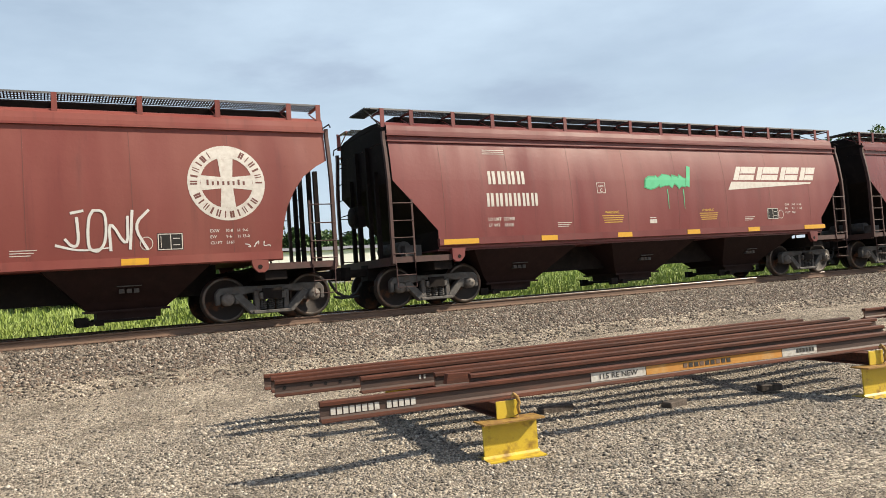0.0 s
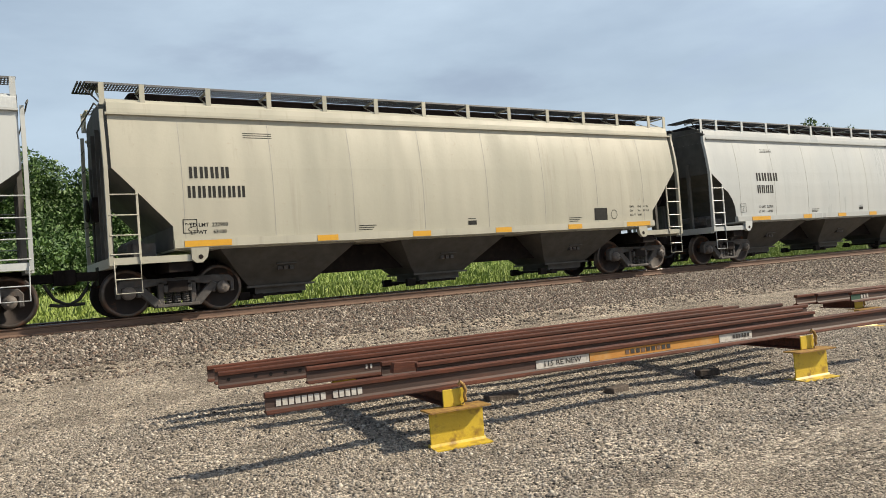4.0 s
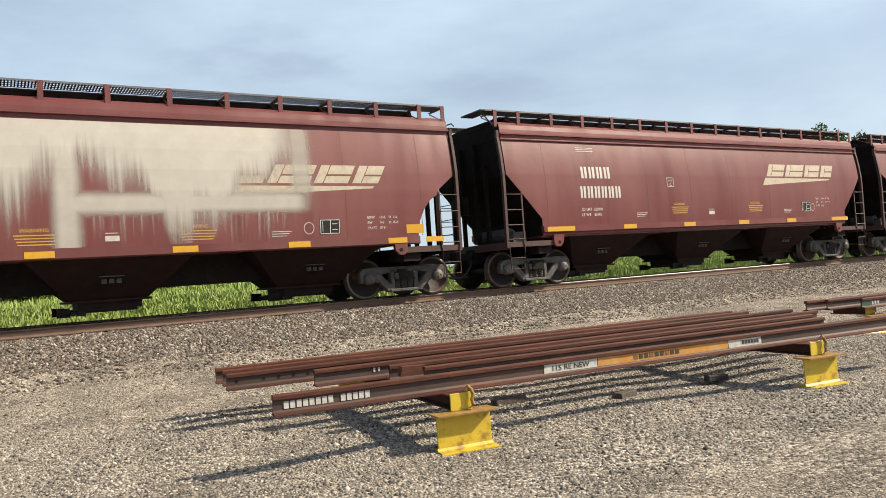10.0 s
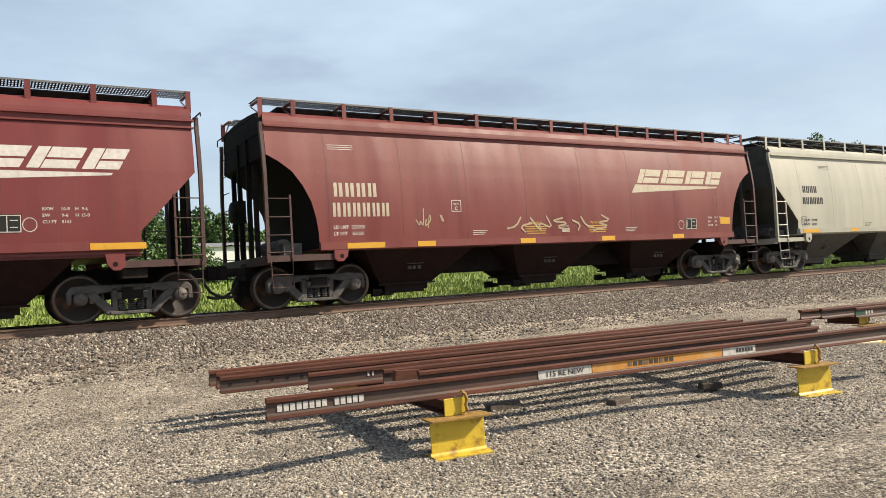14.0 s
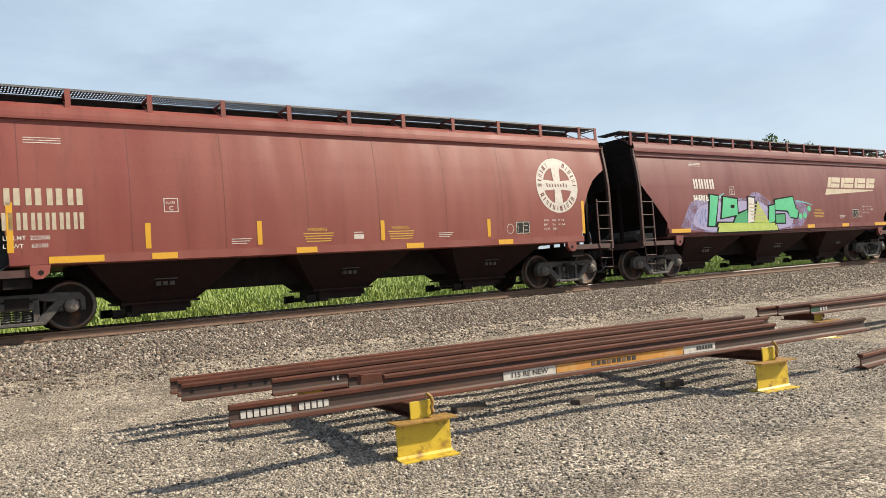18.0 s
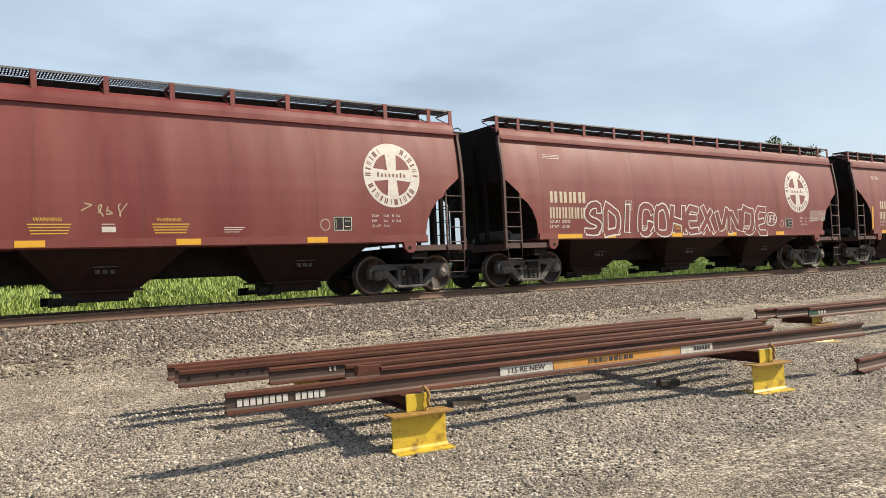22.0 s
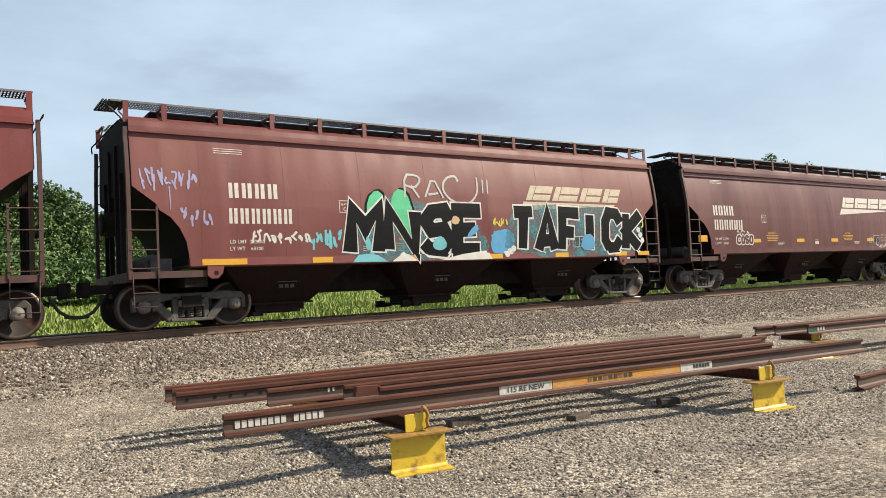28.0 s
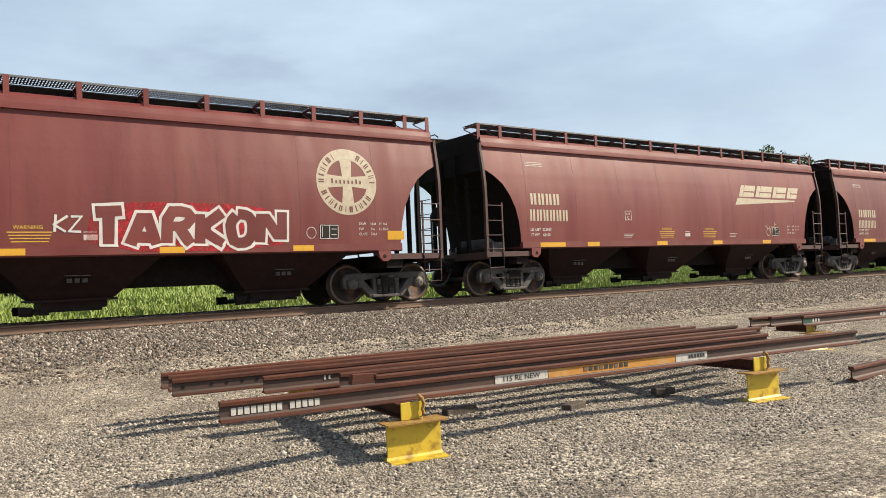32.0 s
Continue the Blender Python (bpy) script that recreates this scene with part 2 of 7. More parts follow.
def ground_mat():
    """Gravel yard: pale fines, dark and light stones at two sizes, damp and dusty patches; coarse brown ballast up the bank."""
    m, nt, b = nodes_of("gravel")
    n, l = nt.nodes, nt.links
    co = n.new("ShaderNodeTexCoord")

    def vor(scale):
        v = n.new("ShaderNodeTexVoronoi")
        v.inputs["Scale"].default_value = scale
        l.new(co.outputs["Object"], v.inputs["Vector"])
        return v

    def ramp(fac, stops):
        r = n.new("ShaderNodeValToRGB")
        e = r.color_ramp.elements
        while len(e) < len(stops):
            e.new(0.5)
        for i, (p, c) in enumerate(stops):
            e[i].position, e[i].color = p, rgba(c)
        l.new(fac, r.inputs["Fac"])
        return r.outputs["Color"]

    def mix(fac, a, c, mode="MIX"):
        mx = n.new("ShaderNodeMix")
        mx.data_type, mx.blend_type = "RGBA", mode
        if isinstance(fac, float):
            mx.inputs[0].default_value = fac
        else:
            l.new(fac, mx.inputs[0])
        l.new(a, mx.inputs[6])
        l.new(c, mx.inputs[7])
        return mx.outputs[2]

    v1, v2 = vor(36.0), vor(82.0)
    s1 = n.new("ShaderNodeSeparateColor")
    l.new(v1.outputs["Color"], s1.inputs[0])
    s2 = n.new("ShaderNodeSeparateColor")
    l.new(v2.outputs["Color"], s2.inputs[0])
    big = ramp(s1.outputs[0], [(0.0, (0.02, 0.017, 0.014)), (0.30, (0.18, 0.152, 0.122)), (0.65, (0.48, 0.415, 0.335)), (1.0, (0.95, 0.87, 0.74))])
    small = ramp(s2.outputs[1], [(0.0, (0.03, 0.026, 0.021)), (0.5, (0.33, 0.285, 0.23)), (1.0, (0.86, 0.77, 0.63))])
    no = n.new("ShaderNodeTexNoise")
    no.inputs["Scale"].default_value, no.inputs["Detail"].default_value = 0.55, 7.0
    l.new(co.outputs["Object"], no.inputs["Vector"])
    # where the fines have worked up the stones are buried in buff dust
    fines = n.new("ShaderNodeMapRange")
    fines.inputs[1].default_value, fines.inputs[2].default_value, fines.inputs[3].default_value, fines.inputs[4].default_value = 0.38, 0.66, 0.25, 0.72
    l.new(no.outputs["Fac"], fines.inputs[0])
    col = mix(fines.outputs[0], big, small)
    n2 = n.new("ShaderNodeTexNoise")
    n2.inputs["Scale"].default_value, n2.inputs["Detail"].default_value = 1.3, 6.0
    l.new(co.outputs["Object"], n2.inputs["Vector"])
    patch = ramp(n2.outputs["Fac"], [(0.3, (0.88, 0.85, 0.80)), (0.46, (1.30, 1.25, 1.18)), (0.64, (1.88, 1.83, 1.74))])
    col = mix(1.0, col, patch, "MULTIPLY")
    l.new(col, b.inputs["Base Color"])
    b.inputs["Roughness"].default_value = 0.92
    bp = n.new("ShaderNodeBump")
    bp.inputs["Strength"].default_value, bp.inputs["Distance"].default_value = 1.0, 0.028
    l.new(v1.outputs["Distance"], bp.inputs["Height"])
    bp2 = n.new("ShaderNodeBump")
    bp2.inputs["Strength"].default_value, bp2.inputs["Distance"].default_value = 0.9, 0.014
    l.new(v2.outputs["Distance"], bp2.inputs["Height"])
    l.new(bp.outputs["Normal"], bp2.inputs["Normal"])
    bp.invert = bp2.invert = True
    l.new(bp2.outputs["Normal"], b.inputs["Normal"])
    return m


GRAVEL = ground_mat()
STONES = island_mat("gravel_stones", [(0.024, 0.021, 0.018), (0.29, 0.252, 0.205), (0.48, 0.42, 0.345), (0.09, 0.078, 0.066), (0.74, 0.67, 0.56), (0.35, 0.305, 0.25), (0.15, 0.128, 0.105), (0.56, 0.49, 0.40)])
BALLAST = island_mat("ballast_stones", [(0.013, 0.011, 0.009), (0.125, 0.104, 0.084), (0.26, 0.216, 0.175), (0.045, 0.036, 0.030), (0.62, 0.55, 0.46), (0.145, 0.12, 0.096), (0.23, 0.155, 0.112), (0.055, 0.046, 0.038), (0.38, 0.325, 0.27)])
GRASS = island_mat("grass_blades", [(0.20, 0.29, 0.052), (0.26, 0.355, 0.065), (0.31, 0.395, 0.088), (0.22, 0.31, 0.06), (0.27, 0.345, 0.085)], rough=0.6, noise_scale=2.0)
SOIL = mat("grassy_ground", (0.275, 0.36, 0.068), (0.215, 0.29, 0.052), 1.2, 0.95, bump=0.5, bump_scale=20)
LEAF = island_mat("leaves", [(0.036, 0.082, 0.018), (0.072, 0.148, 0.034), (0.115, 0.205, 0.05), (0.05, 0.108, 0.024)], rough=0.55, noise_scale=0.6)
BARK = mat("bark", (0.09, 0.07, 0.05), (0.05, 0.04, 0.03), 12, 0.95, bump=0.6, bump_scale=25, stretch=(1, 1, 0.2))
RAIL_RUST = mat("rusty_rail", (0.165, 0.054, 0.030), (0.068, 0.026, 0.018), 14, 0.7, bump=0.18, bump_scale=90, spots=(0.045, 0.029, 0.025), spot_amount=0.8, spot_scale=3.0, stretch=(0.35, 3, 3), rand=0.22, spec=0.25)
RAIL_WEB = mat("mill_scale_rail", (0.100, 0.055, 0.040), (0.062, 0.037, 0.030), 7, 0.65, bump=0.12, bump_scale=150, spots=(0.165, 0.062, 0.036), spot_amount=0.8, spot_scale=3.0, stretch=(0.3, 3, 3), rand=0.2)
TRACK_RUST = mat("track_rail_side", (0.225, 0.142, 0.100), (0.145, 0.092, 0.068), 14, 0.85, bump=0.2, bump_scale=80, stretch=(0.3, 2, 2))
RAIL_SHINE = mat("polished_rail_top", (0.45, 0.44, 0.43), (0.36, 0.35, 0.34), 20, 0.25, 1.0, stretch=(0.2, 4, 1))
TIE = mat("timber_tie", (0.13, 0.10, 0.08), (0.06, 0.05, 0.042), 8, 0.9, bump=0.6, bump_scale=30, stretch=(6, 1, 1), rand=0.25)
PLATE = mat("tie_plate_steel", (0.13, 0.075, 0.05), (0.08, 0.05, 0.04), 20, 0.85, bump=0.2)
YELLOW = mat("yellow_stand_paint", (0.78, 0.56, 0.045), (0.68, 0.47, 0.04), 5, 0.5, bump=0.12, bump_scale=40, spots=(0.20, 0.09, 0.03), spot_amount=0.75, spot_scale=7.0)
YELLOW_RUST = mat("worn_yellow_rust", (0.27, 0.12, 0.045), (0.50, 0.31, 0.06), 14, 0.7, bump=0.3, bump_scale=60, spots=(0.12, 0.05, 0.025), spot_amount=0.7, spot_scale=9.0)
GREEN_PAINT = mat("green_paint", (0.03, 0.11, 0.06), (0.02, 0.07, 0.045), 9, 0.6)
WHITE_MARK = mat("white_stencil_paint", (0.78, 0.76, 0.70), (0.62, 0.58, 0.52), 30, 0.7, spots=(0.25, 0.18, 0.14), spot_amount=0.45, spot_scale=25)
ORANGE_MARK = mat("orange_spray_paint", (0.72, 0.34, 0.06), (0.60, 0.26, 0.05), 8, 0.7, spots=(0.62, 0.42, 0.20), spot_amount=0.6, spot_scale=4.0)
HOLE = mat("bolt_hole_dark", (0.006, 0.005, 0.005), (0.004, 0.004, 0.004), 20, 0.95)
BLACK_MARK = mat("black_marking", (0.03, 0.028, 0.026), (0.05, 0.045, 0.04), 20, 0.7)
MAROON = paint_mat("maroon_car_paint", (0.178, 0.0345, 0.033), (0.208, 0.049, 0.045), (0.10, 0.031, 0.029))
OXIDE = paint_mat("faded_oxide_car_paint", (0.180, 0.0355, 0.032), (0.210, 0.051, 0.043), (0.105, 0.034, 0.030), gloss=0.5, rust_amount=0.55)
OXIDE_WARM = paint_mat("sunbaked_oxide_car_paint", (0.228, 0.050, 0.040), (0.262, 0.075, 0.057), (0.135, 0.040, 0.034), gloss=0.55, rust_amount=0.5)
WINE = paint_mat("dark_wine_car_paint", (0.150, 0.027, 0.026), (0.168, 0.034, 0.031), (0.115, 0.024, 0.022), gloss=0.24, rust_amount=0.1, buckled=0.02)
BROWNISH = paint_mat("dusty_brown_car_paint", (0.170, 0.042, 0.040), (0.200, 0.064, 0.057), (0.11, 0.040, 0.038), gloss=0.5, rust_amount=0.5)
DARK_MAROON = paint_mat("dark_maroon_car_paint", (0.118, 0.034, 0.034), (0.142, 0.047, 0.045), (0.07, 0.028, 0.028), gloss=0.4, rust_amount=0.3)
WHITE_CAR = paint_mat("white_grey_car_paint", (0.54, 0.57, 0.57), (0.60, 0.625, 0.61), (0.44, 0.45, 0.44), gloss=0.34, rust=(0.36, 0.30, 0.25), rust_amount=0.15, buckled=0.04)
CREAM_CAR = paint_mat("cream_car_paint", (0.48, 0.47, 0.385), (0.53, 0.51, 0.42), (0.35, 0.33, 0.265), gloss=0.42, rust=(0.28, 0.18, 0.12), rust_amount=0.35)
TAN_CAR = paint_mat("tan_grey_car_paint", (0.375, 0.365, 0.325), (0.42, 0.405, 0.355), (0.29, 0.275, 0.235), gloss=0.45, rust=(0.25, 0.15, 0.10), rust_amount=0.4)
UNDER = mat("sooty_underframe", (0.026, 0.020, 0.018), (0.015, 0.012, 0.012), 4, 0.8, bump=0.2, spots=(0.05, 0.037, 0.03), spot_amount=0.45, spot_scale=5, rand=0.2, spec=0.15)
# shade between the cars put into the colour: maroon ends made near-black
END_SHADE = mat("shade_dark_car_end", (0.016, 0.010, 0.009), (0.010, 0.007, 0.007), 3, 0.85, bump=0.15, spots=(0.045, 0.032, 0.027), spot_amount=0.3, spot_scale=5, rand=0.15, spec=0.15)
# pale cars' ends: the same end shade painted in as dark grey
END_SHADE_GREY = mat("shade_dark_pale_car_end", (0.12, 0.115, 0.105), (0.07, 0.068, 0.062), 3, 0.85, bump=0.15, rand=0.15)
# car maroon darkened: the shade below the sill is in this colour, plus dirt spots
UNDER_MAROON = mat("dirty_shade_dark_maroon_hopper", (0.037, 0.018, 0.017), (0.023, 0.012, 0.012), 3, 0.7, bump=0.15, spots=(0.05, 0.03, 0.024), spot_amount=0.4, spot_scale=4, rand=0.15, spec=0.15)
# pale cars' hoppers: underside shade mixed into a dark grey, with dirt spots
UNDER_GREY = mat("dirty_shade_dark_grey_hopper", (0.115, 0.108, 0.098), (0.07, 0.066, 0.06), 3, 0.75, bump=0.15, spots=(0.07, 0.06, 0.05), spot_amount=0.7, spot_scale=4, rand=0.15)
TRUCK_STEEL = mat("dusty_cast_steel", (0.125, 0.118, 0.112), (0.055, 0.050, 0.048), 7, 0.75, bump=0.3, bump_scale=50, spots=(0.13, 0.085, 0.06), spot_amount=0.6, spot_scale=6, rand=0.2)
WHEEL_FACE = mat("oily_wheel_plate", (0.050, 0.034, 0.028), (0.028, 0.023, 0.021), 4, 0.7, bump=0.2, spots=(0.30, 0.115, 0.05), spot_amount=0.9, spot_scale=2.5, rand=0.25)
WHEEL_RIM = mat("bright_wheel_rim", (0.17, 0.145, 0.125), (0.09, 0.075, 0.065), 8, 0.45, 0.6, spots=(0.24, 0.10, 0.05), spot_amount=0.7, spot_scale=3.0)
BEARING = mat("bearing_cap", (0.16, 0.14, 0.125), (0.10, 0.085, 0.075), 15, 0.6, rand=0.5)
GRATE = mat("galvanised_grating", (0.075, 0.075, 0.077), (0.05, 0.05, 0.052), 10, 0.65, 0.2)
POST = mat("sooty_maroon_post", (0.10, 0.042, 0.036), (0.06, 0.03, 0.026), 5, 0.7, spots=(0.03, 0.022, 0.02), spot_amount=0.6, spot_scale=4.0)
GRATE_EDGE = mat("grating_edge_bar", (0.24, 0.24, 0.24), (0.17, 0.17, 0.17), 10, 0.5, 0.4)
RUBBER = mat("air_hose_rubber", (0.022, 0.021, 0.020), (0.035, 0.033, 0.03), 20, 0.7)
STRIPE = mat("yellow_reflective_stripe", (0.82, 0.45, 0.03), (0.70, 0.36, 0.03), 6, 0.4, spots=(0.30, 0.16, 0.05), spot_amount=0.35, spot_scale=6)
LETTER = mat("white_lettering", (0.74, 0.71, 0.66), (0.60, 0.56, 0.51), 12, 0.6, spots=(0.40, 0.27, 0.22), spot_amount=0.35, spot_scale=9)
LETTER_FADED = mat("cream_faded_lettering", (0.62, 0.55, 0.42), (0.50, 0.42, 0.31), 10, 0.65, spots=(0.33, 0.20, 0.15), spot_amount=0.4, spot_scale=7)
LETTER_YELLOW = mat("yellow_lettering", (0.72, 0.44, 0.05), (0.58, 0.33, 0.05), 14, 0.6)
LETTER_DARK = mat("black_lettering", (0.022, 0.022, 0.022), (0.035, 0.035, 0.033), 14, 0.7, spec=0.2)
LETTER_RED = mat("red_lettering", (0.50, 0.07, 0.06), (0.40, 0.06, 0.05), 14, 0.6)
LOGO_BLUE = mat("blue_logo_paint", (0.03, 0.10, 0.32), (0.05, 0.13, 0.34), 10, 0.5)
SEAM = mat("dark_weld_seam", (0.145, 0.044, 0.036), (0.165, 0.052, 0.042), 9, 0.6)
SEAM_TAN = mat("tan_weld_seam", (0.27, 0.25, 0.215), (0.22, 0.20, 0.17), 9, 0.6)
SEAM_GREY = mat("grey_weld_seam", (0.44, 0.44, 0.41), (0.36, 0.36, 0.33), 9, 0.6)
PATCH_WHITE = mat("fresh_white_patch", (0.63, 0.69, 0.74), (0.585, 0.645, 0.69), 2, 0.45)
FAR_WALL = mat("far_shed_wall", (0.90, 0.90, 0.88), (0.80, 0.80, 0.78), 0.5, 0.7)
FAR_TAN = mat("far_tan_wall", (0.46, 0.38, 0.27), (0.36, 0.29, 0.20), 0.5, 0.85)
FAR_ROOF = mat("far_shed_roof", (0.30, 0.30, 0.32), (0.24, 0.24, 0.26), 0.5, 0.7)
SPRAY = {}


def spray(name, c, soft=0.0):
    """Aerosol paint; soft ones let the car show through in a mist of fine dots."""
    if name in SPRAY:
        return SPRAY[name]
    m = mat("spray_" + name, c, tuple(v * 0.82 for v in c), 5, 0.6, spec=0.25 if max(c) > 0.05 else 0.08)
    if soft:
        n, l = m.node_tree.nodes, m.node_tree.links
        b = n["Principled BSDF"]
        co = n.new("ShaderNodeTexCoord")
        no = n.new("ShaderNodeTexNoise")
        no.inputs["Scale"].default_value, no.inputs["Detail"].default_value, no.inputs["Roughness"].default_value = 2.3, 9.0, 0.7
        l.new(co.outputs["Object"], no.inputs["Vector"])
        mr = n.new("ShaderNodeMapRange")
        mr.inputs[1].default_value, mr.inputs[2].default_value, mr.inputs[4].default_value = 0.34, 0.62, soft
        l.new(no.outputs["Fac"], mr.inputs[0])
        l.new(mr.outputs[0], b.inputs["Alpha"])
    SPRAY[name] = m
    return m


for nm, c, s in (("white", (0.78, 0.77, 0.74), 0), ("mint", (0.12, 0.62, 0.33), 0), ("green", (0.08, 0.42, 0.20), 0), ("lime", (0.50, 0.62, 0.16), 0),
                 ("black", (0.012, 0.013, 0.015), 0), ("silver", (0.56, 0.58, 0.57), 0), ("lilac", (0.42, 0.40, 0.62), 0), ("cyan", (0.20, 0.58, 0.66), 0),
                 ("teal", (0.06, 0.26, 0.32), 0), ("blue", (0.08, 0.16, 0.48), 0), ("pink", (0.66, 0.47, 0.52), 0), ("peach", (0.72, 0.48, 0.30), 0),
                 ("tan", (0.55, 0.44, 0.30), 0), ("yellow", (0.70, 0.60, 0.10), 0), ("red", (0.52, 0.06, 0.07), 0), ("skyblue", (0.13, 0.42, 0.70), 0),
                 ("mist_white", (0.74, 0.71, 0.64), 0.92), ("mist_lilac", (0.38, 0.34, 0.58), 0.95), ("mist_pink", (0.84, 0.62, 0.65), 0.82), ("mist_rose", (0.64, 0.54, 0.62), 0.85),
                 ("mist_lime", (0.30, 0.42, 0.10), 0.85), ("mist_teal", (0.10, 0.32, 0.38), 0.85), ("mist_red", (0.60, 0.035, 0.05), 0.95), ("mist_tan", (0.30, 0.17, 0.07), 0.97), ("rose", (0.92, 0.80, 0.80), 0), ("steel", (0.17, 0.36, 0.47), 0)):
    spray(nm, c, s)


def wash_mat():
    """White roller paint that thins out downwards in runs."""
    m = mat("thin_white_wash", (0.62, 0.585, 0.52), (0.54, 0.50, 0.44), 3, 0.6)
    n, l = m.node_tree.nodes, m.node_tree.links
    co = n.new("ShaderNodeTexCoord")
    sp = n.new("ShaderNodeSeparateXYZ")
    l.new(co.outputs["Object"], sp.inputs[0])

    def runs(stretch, lo, hi, a, b):
        mp = n.new("ShaderNodeMapping")
        mp.inputs["Scale"].default_value = stretch
        l.new(co.outputs["Object"], mp.inputs["Vector"])
        no = n.new("ShaderNodeTexNoise")
        no.inputs["Scale"].default_value, no.inputs["Detail"].default_value = 1.0, 3.0
        l.new(mp.outputs["Vector"], no.inputs["Vector"])
        mr = n.new("ShaderNodeMapRange")
        mr.inputs[1].default_value, mr.inputs[2].default_value, mr.inputs[3].default_value, mr.inputs[4].default_value = lo, hi, a, b
        l.new(no.outputs["Fac"], mr.inputs[0])
        return mr.outputs[0]

    def calc(op, a, b):
        k = n.new("ShaderNodeMath")
        k.operation = op
        for slot, v in enumerate((a, b)):
            if isinstance(v, (int, float)):
                k.inputs[slot].default_value = v
            else:
                l.new(v, k.inputs[slot])
        return k.outputs[0]

    def soft_step(v, lo, hi, top=1.0):
        k = n.new("ShaderNodeMapRange")
        k.interpolation_type = "SMOOTHSTEP"
        k.inputs[1].default_value, k.inputs[2].default_value, k.inputs[4].default_value = lo, hi, top
        l.new(v, k.inputs[0])
        return k.outputs[0]

    def band(v, centre, half):
        return calc("SUBTRACT", 1.0, soft_step(calc("ABSOLUTE", calc("SUBTRACT", v, centre), 0.0), half * 0.25, half))

    x, z = sp.outputs["X"], sp.outputs["Z"]
    edge = runs((1.0, 0, 0.12), 0.34, 0.64, 2.75, 1.35)
    drip = runs((15, 0, 0.3), 0.35, 0.65, 0.16, -0.12)
    body = soft_step(calc("SUBTRACT", z, calc("ADD", edge, drip)), -0.25, 0.75, 0.95)
    inside = calc("MULTIPLY", soft_step(x, 0.9, 1.25), calc("SUBTRACT", 1.0, soft_step(x, 10.2, 11.5)))
    body = calc("MULTIPLY", body, inside)
    sweep = calc("MULTIPLY", band(z, 2.16, 0.30), calc("MULTIPLY", soft_step(x, 6.3, 6.7), calc("SUBTRACT", 1.0, soft_step(x, 10.8, 11.3))))
    low = calc("MULTIPLY", soft_step(calc("SUBTRACT", z, calc("MULTIPLY", drip, 2.4)), 1.35, 2.3, 0.55), calc("MULTIPLY", soft_step(x, 6.6, 7.0), calc("SUBTRACT", 1.0, soft_step(x, 10.4, 11.2))))
    low = calc("MULTIPLY", low, runs((20, 0, 0.3), 0.45, 0.6, 0.0, 1.0))
    low = calc("MULTIPLY", low, calc("SUBTRACT", 1.0, soft_step(z, 2.1, 2.4)))
    total = calc("MAXIMUM", body, calc("MAXIMUM", calc("MULTIPLY", sweep, 0.92), low))
    for centre in (1.45, 4.3, 6.6, 11.0):
        total = calc("MAXIMUM", total, calc("MULTIPLY", band(x, centre, 0.34), 0.9 if centre < 11 else soft_step(z, 2.0, 2.5, 0.6)))
    l.new(total, n["Principled BSDF"].inputs["Alpha"])
    return m


WASH = wash_mat()


# ---- mesh helpers ----
def mesh_of(bm, name, mats):
    me = bpy.data.meshes.new(name)
    bm.normal_update()
    bm.to_mesh(me)
    bm.free()
    for m in (mats if isinstance(mats, (list, tuple)) else [mats]):
        me.materials.append(m)
    return me


def part(name, bm, material, parent, label=""):
    """One mesh object under a thing or a part; bm is a bmesh, or a ready mesh."""
    me = bm if isinstance(bm, bpy.types.Mesh) else mesh_of(bm, name, material)
    ob = new(name, me)
    ob.parent = parent
    if label:
        ob["label"] = label
    return ob


def thing(name, label, category, group="", kind="", m=None):
    ob = new(name)
    ob.empty_display_size = 0.2
    if m is not None:
        ob.matrix_basis = m
    return tagged(ob, label, category, group, kind)


def box(bm, x0, x1, y0, y1, z0, z1, mi=0):
    v = [bm.verts.new(p) for p in ((x0, y0, z0), (x1, y0, z0), (x1, y1, z0), (x0, y1, z0), (x0, y0, z1), (x1, y0, z1), (x1, y1, z1), (x0, y1, z1))]
    for q in ((0, 3, 2, 1), (4, 5, 6, 7), (0, 1, 5, 4), (1, 2, 6, 5), (2, 3, 7, 6), (3, 0, 4, 7)):
        bm.faces.new([v[i] for i in q]).material_index = mi
    return bm


def bevelled(bm, w=0.01):
    bmesh.ops.bevel(bm, geom=bm.edges[:], offset=w, segments=1, affect="EDGES", profile=0.5, clamp_overlap=True)
    return bm


def extrude(bm, pts, axis, a, b, mi=0, caps=True):
    """A closed outline of (u, v) drawn out along an axis from a to b. y: (u, v) = (x, z); x: (u, v) = (y, z); z: (u, v) = (x, y)."""
    def place(u, v, w):
        return {"y": (u, w, v), "x": (w, u, v), "z": (u, v, w)}[axis]
    lo = [bm.verts.new(place(u, v, a)) for u, v in pts]
    hi = [bm.verts.new(place(u, v, b)) for u, v in pts]
    k = len(pts)
    fs = [bm.faces.new((lo[i], lo[(i + 1) % k], hi[(i + 1) % k], hi[i])) for i in range(k)]
    if caps:
        fs += [bm.faces.new(lo[::-1]), bm.faces.new(hi)]
    for f in fs:
        f.material_index = mi
    bmesh.ops.recalc_face_normals(bm, faces=fs)
    return bm


